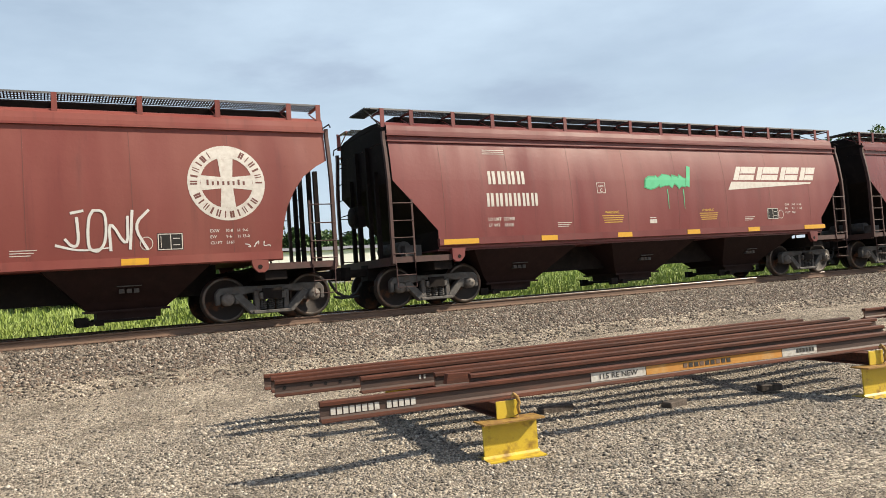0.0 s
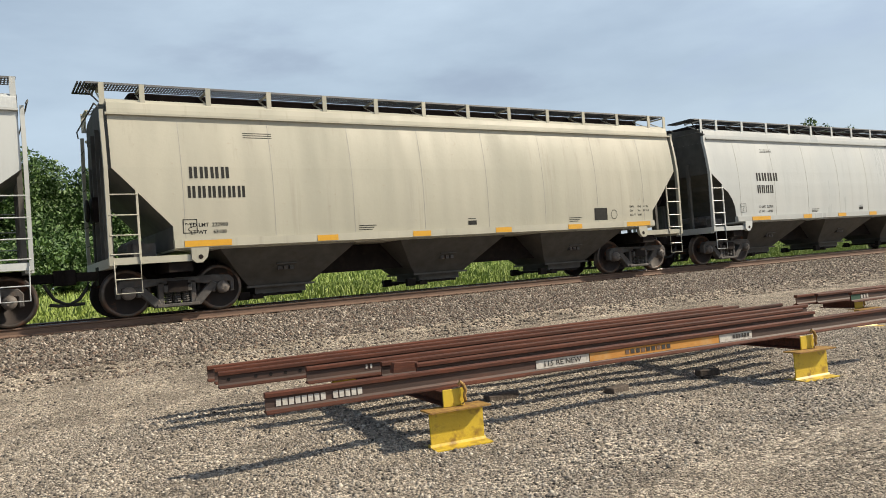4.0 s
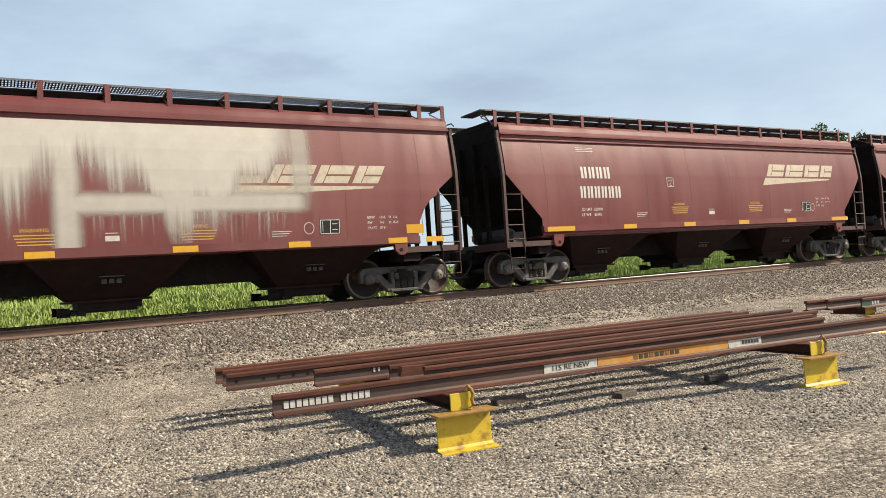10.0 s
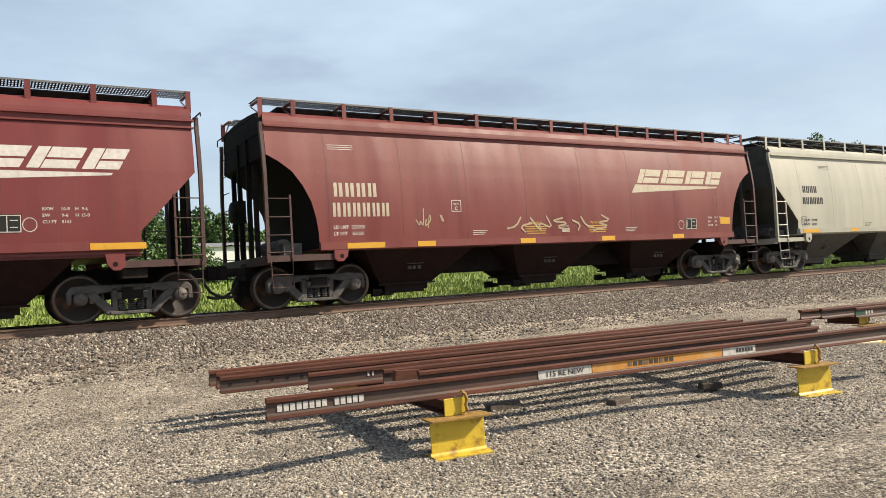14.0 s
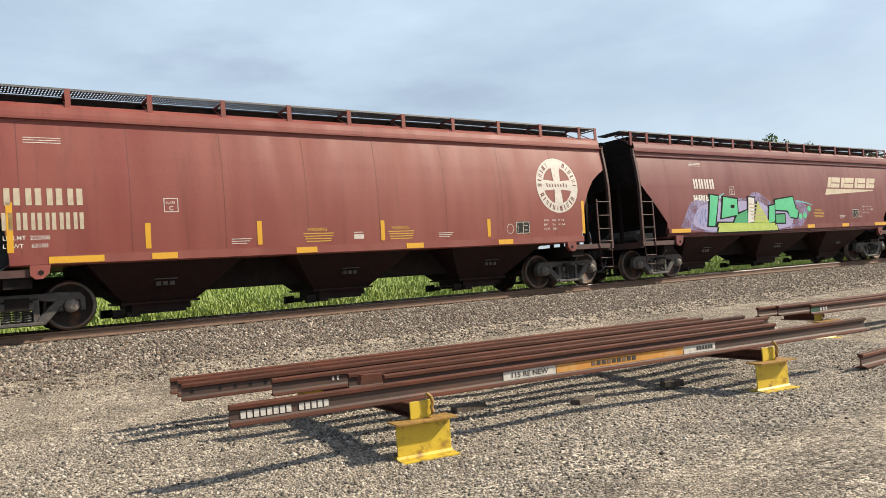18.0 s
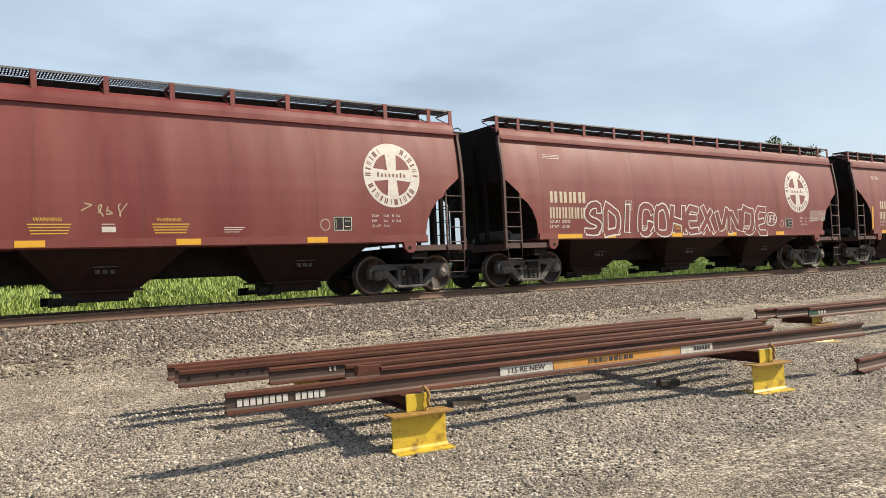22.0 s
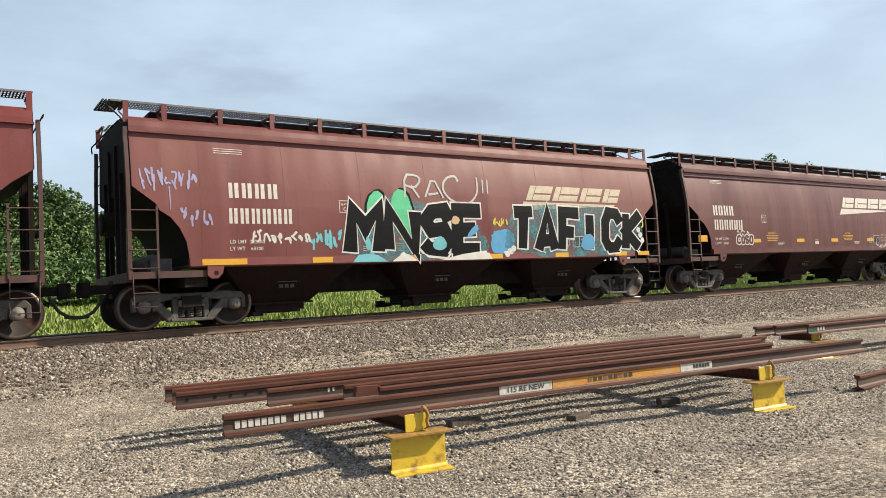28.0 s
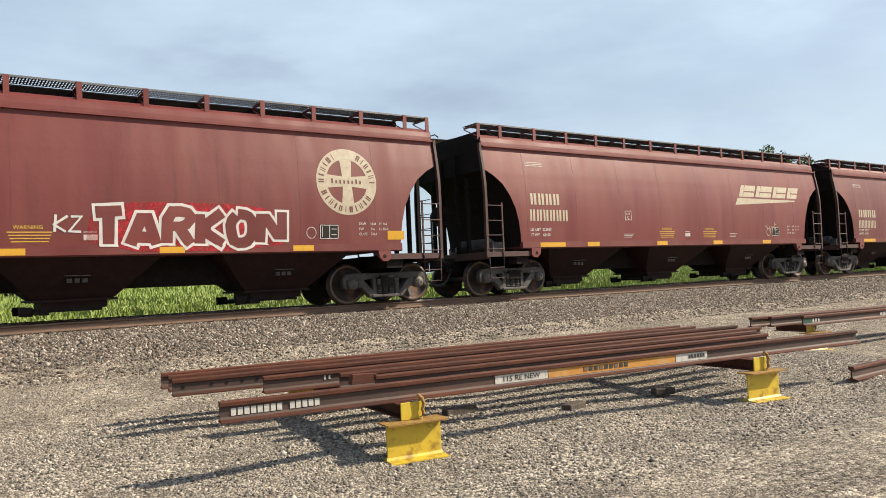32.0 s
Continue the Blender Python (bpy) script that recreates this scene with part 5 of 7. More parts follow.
def lay(bm, lift, dz=-0.06):
    """Presses a flat drawing (x, z) on to the side of the car."""
    for z in (1.416 + dz, 1.42 + dz) + LEVELS[1:-1]:
        if any(v.co.z < z for v in bm.verts) and any(v.co.z > z for v in bm.verts):
            bmesh.ops.bisect_plane(bm, geom=bm.verts[:] + bm.edges[:] + bm.faces[:], dist=1e-5, plane_co=(0, 0, z), plane_no=(0, 0, 1))
    for v in bm.verts:
        v.co.y -= side_w(v.co.z, dz) + 0.001 + 0.45 * lift
    return bm


def poly(bm, pts):
    f = bm.faces.new([bm.verts.new((x, 0, z)) for x, z in pts])
    f.normal_update()
    if f.normal.y > 0:
        f.normal_flip()


def rect(bm, x0, x1, z0, z1, slant=0.0):
    poly(bm, [(x0, z0), (x1, z0), (x1 + slant * (z1 - z0), z1), (x0 + slant * (z1 - z0), z1)])


def strip(bm, pts, w0, w1=None):
    """A mitred band through the points, optionally tapering."""
    w1 = w0 if w1 is None else w1
    p = [Vector((x, 0, z)) for x, z in pts]
    rows = []
    for i, q in enumerate(p):
        a = (q - p[i - 1]).normalized() if i else None
        b = (p[i + 1] - q).normalized() if i < len(p) - 1 else None
        d = (a + b).normalized() if a is not None and b is not None and (a + b).length > 0.3 else (b if a is None else a)
        nrm = Vector((-d.z, 0, d.x))
        k = 1.0
        if a is not None and b is not None:
            k = min(1.6, 1.0 / max(0.45, abs(nrm.dot(Vector((-a.z, 0, a.x))))))
        w = (w0 + (w1 - w0) * i / (len(p) - 1)) * 0.5 * k
        up = Vector((0, -0.00007 * i, 0))
        rows.append((bm.verts.new(q + nrm * w + up), bm.verts.new(q - nrm * w + up)))
    for r, s in zip(rows, rows[1:]):
        f = bm.faces.new((r[0], r[1], s[1], s[0]))
        f.normal_update()
        if f.normal.y > 0:
            f.normal_flip()


MARKS = {}


def shared(key, make, material, lift, dz, up):
    """One mesh per marking, used on every car that carries it."""
    k = (key, material.name, dz, round(lift, 4), round(up, 3))
    if k not in MARKS:
        bm = bmesh.new()
        make(bm)
        bmesh.ops.translate(bm, verts=bm.verts[:], vec=(0, 0, up))
        MARKS[k] = mesh_of(lay(bm, lift, dz), key, material)
    return MARKS[k]


def mark(car, name, key, make, material, x=0.0, lift=0.008, label="", up=0.0):
    ob = part(name, shared(key, make, material, lift, sill_of(car), up), None, car, label)
    ob.location = (x, 0, 0)
    return ob


def words(car, name, s, x, z, size, material, label="", up=0.0):
    z, dz = z + up, sill_of(car)
    k = (s, round(z, 3), size, material.name, dz)
    if k not in MARKS:
        me = text_mesh(s, size, 0, size * 0.012)
        for v in me.vertices:
            v.co.z += z
            v.co.y = -(side_w(v.co.z, dz) + 0.004)
        me.materials.append(material)
        MARKS[k] = me
    ob = part(name, MARKS[k], None, car, label)
    ob.location = (x, 0, 0)
    return ob


def reporting_marks(car, ix, iz, iw, nx, nz, nw, h, material, digits=6, lift=0.008):
    """Owner's initials and car number as plain upright bars of their size."""
    for x0, z0, w, n, nm in ((ix, iz, iw, 4, "initial_bar"), (nx, nz, nw, digits, "number_bar")):
        c = w / n
        for i in range(n):
            mark(car, nm, "%s%.2f%.2f%.3f" % (nm, z0, h, c), lambda bm, c=c, z0=z0: (rect(bm, 0.06 * c, 0.34 * c, z0, z0 + h), rect(bm, 0.50 * c, 0.80 * c, z0, z0 + h)), material, x0 + i * c, lift)


def slogan_logo(car, x, z0, material):
    """Slanting block logo over a long wedge."""
    sl = 0.55
    for i, (a, b) in enumerate(((0.0, 0.82), (0.92, 1.82), (1.92, 2.70), (2.80, 3.42))):
        def make(bm, a=a, b=b):
            lo, hi, e, t = z0 + 0.28, z0 + 0.67, 0.022, 0.20
            def sr(u0, u1, v0, v1):
                poly(bm, [(u0 + sl * (v0 - lo), v0), (u1 + sl * (v0 - lo), v0), (u1 + sl * (v1 - lo), v1), (u0 + sl * (v1 - lo), v1)])
            sr(a, a + t, lo, hi)
            sr(a + t + e, b, lo, lo + 0.155)
            sr(a + t + e, b, lo + 0.195, hi)
        mark(car, "logo_block", "logo_block%d%.2f" % (i, z0), make, material, x + 0.24)
    mark(car, "logo_wedge", "logo_wedge%.2f" % z0, lambda bm: poly(bm, [(0, z0), (3.52, z0 + 0.17), (3.56, z0 + 0.215), (0.16, z0 + 0.235)]), material, x)


def ring_logo(car, x, z, material, dark):
    """Round herald: lettered ring, cross and bar, the letters as plain strokes."""
    R, r, q0 = 0.74, 0.50, 0.895

    def ring(bm):
        n = 40
        a = [(math.cos(2 * math.pi * k / n), math.sin(2 * math.pi * k / n)) for k in range(n)]
        for k in range(n):
            (c0, s0), (c1, s1) = a[k], a[(k + 1) % n]
            poly(bm, [(r * c0, z + r * s0), (R * c0, z + R * s0), (R * c1, z + R * s1), (r * c1, z + r * s1)])
    mark(car, "herald_ring", "herald_ring%.2f" % z, ring, material, x, 0.008, "cream round herald ring")

    def cross(bm):
        for q in range(4):
            c, s = math.cos(q * math.pi / 2), math.sin(q * math.pi / 2)
            pts = [(0.112, -0.112), (0.495, -0.148), (0.495, 0.148), (0.112, 0.112)]
            poly(bm, [(c * u - s * v, z + s * u + c * v) for u, v in pts])
        rect(bm, -0.112, 0.112, z - 0.112, z + 0.112)
    mark(car, "herald_cross", "herald_cross%.2f" % z, cross, material, x, 0.008)

    def lettering(bm):
        for k in range(30):
            if k in (6, 13, 14, 15, 16, 23, 24):
                continue
            a = math.pi / 2 - 2 * math.pi * (k + 0.5) / 30 + math.pi
            c, s = math.cos(a), math.sin(a)
            w = 0.020 + 0.010 * (k % 3)
            for off in ((-0.023, 0.023) if k % 2 else (0.0,)):
                poly(bm, [(c * u - s * v, z + s * u + c * v) for u, v in ((0.555, off - w * 0.5), (0.69, off - w * 0.5), (0.69, off + w * 0.5), (0.555, off + w * 0.5))])
        for k in range(8):
            rect(bm, (-0.43 + k * 0.11) * q0, (-0.385 + k * 0.11) * q0, z - 0.05, z + (0.06 if k in (0, 6) else 0.028))
    mark(car, "herald_lettering", "herald_lettering%.2f" % z, lettering, dark, x, 0.013, "dark worn lettering round the herald")


def small_print(car, m, yellow, f, ld_x):
    """The small stencils every car carries along its lower edge."""
    high = f["high"]
    words(car, "load_limit", "LD LMT  222900", ld_x, 1.84, 0.105, m, "small white weight stencil", 0.0 if high else -0.20)
    words(car, "light_weight", "LT WT    63100", ld_x, 1.70, 0.105, m, "", 0.0 if high else -0.20)
    px, pz = f["plate"]
    mark(car, "plate_frame", "plate_frame", lambda bm: [rect(bm, *q) for q in ((0, 0.27, 2.44, 2.455), (0, 0.27, 2.695, 2.71), (0, 0.015, 2.455, 2.695), (0.255, 0.27, 2.455, 2.695))], m, px, up=pz - 2.44)
    words(car, "plate_word", "PLATE", px + 0.045, 2.60, 0.062, m, "", pz - 2.44)
    words(car, "plate_letter", "C", px + 0.095, 2.475, 0.12, m, "", pz - 2.44)
    for wx in f["warn"]:
        words(car, "warning_word", "WARNING", wx + 0.09, 1.81, 0.095, yellow, "yellow warning stencil", f["warn_up"])
        mark(car, "warning_lines", "warning_lines", lambda bm: [rect(bm, 0.02 * k, 0.70 - 0.02 * k, 1.745 - k * 0.055, 1.766 - k * 0.055) for k in range(4)], yellow, wx, up=f["warn_up"])
    nx, nz = f["note"]
    mark(car, "roof_note", "roof_note", lambda bm: [rect(bm, 0.0, 0.60, 3.50 - k * 0.045, 3.513 - k * 0.045) for k in range(3)], m, nx, up=nz - 3.50)
    low = 0.08 if high else -0.12
    for lx in f["lines"]:
        mark(car, "small_lines", "small_lines", lambda bm: [rect(bm, 0.0, 0.42 - 0.05 * k, 1.66 - k * 0.045, 1.675 - k * 0.045) for k in range(3)], m, lx, up=low)
    mark(car, "inspection_tag", "inspection_tag", lambda bm: [rect(bm, 0.0, 0.24, 1.62, 1.72), rect(bm, 0.0, 0.22, 1.76, 1.775)], m, f["tag"], up=0.04 if high else -0.15)

    def panel(bm):
        for q in ((0, 0.44, 1.66, 1.675), (0, 0.44, 1.945, 1.96), (0, 0.015, 1.675, 1.945), (0.425, 0.44, 1.675, 1.945), (0.05, 0.06, 1.70, 1.92), (0.22, 0.235, 1.675, 1.945), (0.27, 0.39, 1.86, 1.875), (0.27, 0.39, 1.74, 1.755)):
            rect(bm, *q)
    up = 0.01 if high else -0.19
    mark(car, "lube_panel", "lube_panel", panel, m, f["lube"], 0.013, up=up)
    mark(car, "lube_backing", "lube_backing", lambda bm: rect(bm, -0.01, 0.45, 1.65, 1.97), LETTER_DARK, f["lube"], 0.008, up=up)
    mark(car, "test_circle", "test_circle", lambda bm: strip(bm, [(0.11 * math.cos(k * 0.4488), 1.79 + 0.12 * math.sin(k * 0.4488)) for k in range(15)], 0.013), m, f["circle"], up=up)
    for i, (a, b, g, h) in enumerate((("EXW", "10-8", "H", "9-6"), ("EW", "9-6", "H", "15-0"), ("CU FT", "5161", "", ""))):
        for dx, w in ((0.0, a), (0.30, b), (0.52, g), (0.62, h)):
            if w:
                words(car, "dimension", w, f["exw"] + dx, 1.92 - 0.115 * i, 0.08, m, "", 0.13 if high else -0.15)


def stripes(car, f, dz):
    """Yellow reflective strips along the sill, or above it."""
    z = f.get("stripe_z", 1.272 + dz)
    y = -1.6615 if z < 1.42 else -body_w(z) - 0.008
    for a, b in f["stripes"]:
        bm = box(bmesh.new(), a, b, y, y + 0.004, z, z + 0.118)
        part("reflective_stripe", bm, STRIPE, car)


# bent bands, each in a unit cell
SHAPES = [
    [[(0.05, 0.20), (0.50, 0.95), (0.38, 0.42), (0.95, 0.75), (0.70, 0.05)]],
    [[(0.0, 0.62), (0.42, 0.10), (0.62, 0.92), (0.20, 0.78)], [(0.5, 0.3), (0.95, 0.15)]],
    [[(0.10, 0.92), (0.82, 0.72), (0.22, 0.45), (0.95, 0.30), (0.50, 0.0)]],
    [[(0.92, 0.95), (0.10, 0.58), (0.72, 0.60), (0.30, 0.05), (1.0, 0.15)]],
    [[(0.05, 0.05), (0.30, 0.70), (0.90, 0.92), (0.76, 0.35), (0.36, 0.30)]],
    [[(0.0, 0.35), (0.45, 0.55), (0.22, 1.0)], [(0.40, 0.0), (0.62, 0.60), (1.0, 0.80)]],
    [[(0.0, 0.0), (0.55, 0.30), (0.15, 0.62), (0.62, 1.0), (0.95, 0.55), (0.75, 0.1)]],
]


def smoothed(pts, rounds=1):
    for _ in range(rounds):
        out = [pts[0]]
        for a, b in zip(pts, pts[1:]):
            out += [(a[0] * 0.75 + b[0] * 0.25, a[1] * 0.75 + b[1] * 0.25), (a[0] * 0.25 + b[0] * 0.75, a[1] * 0.25 + b[1] * 0.75)]
        pts = out + [pts[-1]]
    return pts


def grown(pts, d):
    """The same line, a little longer at both ends."""
    a, b = Vector(pts[0]), Vector(pts[1])
    c, e = Vector(pts[-2]), Vector(pts[-1])
    return [tuple(a + (a - b).normalized() * d)] + list(pts[1:-1]) + [tuple(e + (e - c).normalized() * d)]


def piece(car, x0, x1, z0, z1, n, fills, outline, th, seed, edge=0.035, round_=1, second=None, what="graffiti"):
    """Spray-painted shapes side by side: every one a filled band with an outline round it."""
    rg = random.Random(seed)
    cw = (x1 - x0) / n
    for k in range(n):
        shape = SHAPES[(seed + k * 3 + rg.randrange(3)) % len(SHAPES)]
        j = lambda: rg.uniform(-0.07, 0.07)
        lean = rg.uniform(-0.15, 0.2)
        fx, fz = ((True, False), (False, True), (True, True))[rg.randrange(3)]
        hz = rg.uniform(0.82, 1.0)
        lines = []
        for ln in shape:
            q = [(x0 + cw * (k - 0.06 + 1.08 * (u + j() + lean * v * 0.3)), z0 + th * 0.55 + (z1 - z0 - th * 1.1) * hz * max(0.0, min(1.0, v + j()))) for u, v in (((1 - a) if fx else a, (1 - b) if fz else b) for a, b in ln)]
            lines.append(smoothed(q, round_) if round_ else q)
        if second:
            bm = bmesh.new()
            for i, q in enumerate(lines):
                strip(bm, grown(q, edge * 2.6), th + edge * 4.6)
            part(what + "_shadow", lay(bm, 0.010 + 0.0006 * (k % 3), sill_of(car)), second, car)
        if outline:
            bm = bmesh.new()
            for q in lines:
                strip(bm, grown(q, edge), th + edge * 2)
            part(what + "_outline", lay(bm, 0.0130 + 0.0008 * (k % 4), sill_of(car)), outline, car)
        bm = bmesh.new()
        for q in lines:
            strip(bm, q, th, th * rg.uniform(0.7, 1.0))
        part(what + "_fill", lay(bm, 0.0175 + 0.0008 * (k % 4), sill_of(car)), fills[k % len(fills)], car)
        if len(fills) > 2 and second:
            bm = bmesh.new()
            q = lines[0]
            m = len(q) // 2
            strip(bm, q[:m + 1], th * 0.45)
            part(what + "_highlight", lay(bm, 0.0215 + 0.0006 * (k % 3), sill_of(car)), fills[(k + 1) % len(fills)], car)


# strokes of sprayed capitals on a five by five grid: column and row of every turning point
STROKES = {
    "A": "00 24 40|11 31", "B": "00 04 34 23 02 32 41 30 00", "C": "43 34 14 03 01 10 30 41", "D": "00 04 24 43 41 20 00", "E": "44 04 00 40|02 32",
    "F": "44 04 00|02 32", "G": "43 34 14 03 01 10 30 41 42 22", "H": "00 04|40 44|02 42", "I": "20 24", "J": "14 44|34 31 20 01", "K": "00 04|44 02 40",
    "L": "04 00 40", "M": "00 04 22 44 40", "N": "00 04 40 44", "O": "14 03 01 10 30 41 43 34 14", "P": "00 04 34 43 32 02", "R": "00 04 34 43 32 02|22 40",
    "S": "43 34 14 03 12 32 41 30 10 01", "T": "04 44|24 20", "U": "04 01 10 30 41 44", "V": "04 20 44", "X": "04 40|00 44", "Y": "04 22 44|22 20", "Z": "04 44 00 40",
}


def sprayed(car, word, x0, x1, z0, z1, fills, outline, th, seed, edge=0.035, second=None, rounds=1, slant=0.1, wild=0.05):
    """Hand-sprayed capitals: every one a fat crooked stroke with an outline, and a wider shape behind it."""
    rg = random.Random(seed)
    cw = (x1 - x0) / len(word)
    for k, ch in enumerate(word):
        if ch == " ":
            continue
        narrow = 0.5 if ch == "I" else 0.0
        lines = []
        lift = rg.uniform(0.0, 0.10)
        for run in STROKES[ch].split("|"):
            q = []
            for pt in run.split():
                u, v = int(pt[0]) / 4 + rg.uniform(-wild, wild), int(pt[1]) / 4 * (1 - lift) + rg.uniform(-wild, wild)
                v = max(0.0, min(1.0, v))
                q.append((x0 + cw * (k + 0.10 + (1 - narrow) * 0.80 * u + narrow * 0.2 + slant * v * 0.5) + th * 0.2 * (0.5 - u), z0 + th * 0.5 + edge + (z1 - z0 - th - 2 * edge) * v))
            lines.append(smoothed(q, rounds) if rounds else q)
        if second:
            bm = bmesh.new()
            for q in lines:
                strip(bm, grown(q, edge * 2.6), th + edge * 4.6)
            part("graffiti_shadow", lay(bm, 0.010 + 0.0006 * (k % 3), sill_of(car)), second, car)
        if outline:
            bm = bmesh.new()
            for q in lines:
                strip(bm, grown(q, edge), th + edge * 2)
            part("graffiti_outline", lay(bm, 0.0135 + 0.0009 * (k % 3), sill_of(car)), outline, car)
        bm = bmesh.new()
        for q in lines:
            strip(bm, q, th, th * rg.uniform(0.8, 1.0))
        part("graffiti_fill", lay(bm, 0.0185 + 0.0009 * (k % 3), sill_of(car)), fills[k % len(fills)], car)
        if len(fills) > 1 and second:
            bm = bmesh.new()
            q = lines[0]
            strip(bm, q[:len(q) // 2 + 1], th * 0.4)
            part("graffiti_highlight", lay(bm, 0.0225 + 0.0006 * (k % 3), sill_of(car)), fills[(k + 1) % len(fills)], car)


def rounded(pts, rounds=1):
    """Corners of a closed outline cut off."""
    for _ in range(rounds):
        out = []
        for a, b in zip(pts, list(pts[1:]) + [pts[0]]):
            out += [(a[0] * 0.75 + b[0] * 0.25, a[1] * 0.75 + b[1] * 0.25), (a[0] * 0.25 + b[0] * 0.75, a[1] * 0.25 + b[1] * 0.75)]
        pts = out
    return pts


def patch(car, pts, paint, lift, rounds=1, name="graffiti_fill"):
    bm = bmesh.new()
    poly(bm, rounded(pts, rounds) if rounds else pts)
    bmesh.ops.triangulate(bm, faces=bm.faces[:])
    part(name, lay(bm, lift, sill_of(car)), paint, car)


def line(car, pts, w, paint, lift, rounds=2, taper=None, name="graffiti_line"):
    bm = bmesh.new()
    strip(bm, smoothed(pts, rounds), w, taper)
    part(name, lay(bm, lift, sill_of(car)), paint, car)


def scribble(car, x0, x1, z0, z1, n, paint, w, seed, turns=2):
    """A quick tag: thin looping strokes."""
    rg = random.Random(seed)
    cw = (x1 - x0) / n
    for k in range(n):
        bm = bmesh.new()
        pts = [(x0 + cw * (k + rg.uniform(0.0, 1.05)), rg.uniform(z0, z1)) for _ in range(5)]
        strip(bm, smoothed(pts, turns), w, w * 0.7)
        part("tag_stroke", lay(bm, 0.0085 + 0.0009 * (k % 5), sill_of(car)), paint, car)


def mist(car, x0, x1, z0, z1, paint, seed, lift=0.0085):
    """A cloud of overspray with a ragged edge."""
    rg = random.Random(seed)
    cx, cz, rx, rz = (x0 + x1) / 2, (z0 + z1) / 2, (x1 - x0) / 2, (z1 - z0) / 2
    bm = bmesh.new()
    n = 36
    pts = []
    for k in range(n):
        a = 2 * math.pi * k / n
        f = (abs(math.cos(a)) ** 3 + abs(math.sin(a)) ** 3) ** (-1 / 3) * rg.uniform(0.88, 1.04)
        pts.append((cx + rx * f * math.cos(a), cz + rz * f * math.sin(a)))
    c = bm.verts.new((cx, 0, cz))
    vs = [bm.verts.new((x, 0, z)) for x, z in pts]
    mid = [bm.verts.new(((x + cx) / 2, 0, (z + cz) / 2)) for x, z in pts]
    for k in range(n):
        for f in ((c, mid[k], mid[(k + 1) % n]), (mid[k], vs[k], vs[(k + 1) % n], mid[(k + 1) % n])):
            fc = bm.faces.new(f)
            fc.normal_update()
            if fc.normal.y > 0:
                fc.normal_flip()
    part("overspray", lay(bm, lift, sill_of(car)), paint, car)


def hollow(car, word, x0, x1, z0, z1, seed, colour="white", th=0.14, edge=0.03, wild=0.05):
    """Outlined capitals that leave the car's own paint inside."""
    sprayed(car, word, x0, x1, z0, z1, [KINDS[KIND_OF[NAME_OF[car.name]]][2]], SPRAY[colour], th, seed, edge, None, 1, 0.1, wild)


SP = SPRAY
# where each family of cars carries its markings: metres from the left posts, and heights over the rail
SHORT = 0.47


def spans(*starts):
    return [(a, a + SHORT) if isinstance(a, float) else a for a in starts]


ROAD = dict(high=False, plate=(4.42, 2.0), warn=(6.55, 8.62), warn_up=-0.14, note=(1.42, 3.45), lines=(5.0, 10.0), tag=7.75, lube=12.40, circle=12.20, exw=13.35, stripes=spans((1.72, 2.62), 3.45, 6.35, 9.05, 11.75))
FAMILY = {
    "straight": dict(high=True, plate=(5.68, 2.46), warn=(5.78, 9.15), warn_up=0.13, note=(2.45, 3.50), lines=(4.40, 10.9), tag=7.35, lube=11.85, circle=12.42, exw=12.62, stripes=spans((1.22, 2.12), 3.85, 6.2, 8.6, 10.95, (13.35, 14.30))),
    "wine": dict(high=False, plate=(3.61, 2.25), warn=(5.42, 8.85), warn_up=-0.14, note=(1.9, 3.50), lines=(3.9, 10.3), tag=7.2, lube=11.6, circle=12.2, exw=12.5, stripes=spans(0.60, 1.52, 3.83, 6.15, 8.34, 10.68, 12.92, 13.82)),
    "stepped": dict(high=False, plate=(4.35, 2.30), warn=(5.75, 8.50), warn_up=-0.14, note=(1.65, 3.56), lines=(4.90, 10.3), tag=7.2, lube=11.35, circle=11.1, exw=12.45, stripes=spans((1.32, 2.22), 3.65, 5.9, 8.35, 10.62, 12.9, 13.85)),
    "dark": dict(high=False, plate=(3.85, 2.21), warn=(4.08, 9.05), warn_up=0.02, note=(1.35, 3.57), lines=(4.75, 9.85), tag=7.1, lube=11.3, circle=11.1, exw=11.9, stripes=spans(3.28, 5.92, 8.2, 10.82, 13.2), stripe_z=1.548),
    "white": dict(high=False, plate=(1.3, 1.52), warn=(), warn_up=0, note=(2.6, 3.50), lines=(5.0, 11.0), tag=7.85, lube=11.9, circle=12.6, exw=13.2, stripes=spans((1.76, 2.68), 4.43, 6.44, 8.37, 10.32, (12.41, 13.39))),
    "tan": dict(high=False, plate=(13.0, 1.48), warn=(), warn_up=0, note=(2.6, 3.55), lines=(10.3,), tag=9.0, lube=12.4, circle=14.6, exw=13.7, stripes=spans((3.05, 3.69), 6.80, 9.50, 12.22)),
}
FAMILY["cream"] = dict(FAMILY["white"], stripes=spans((1.3, 2.2), 4.0, 6.3, 8.6, 10.9, (13.0, 13.9)))
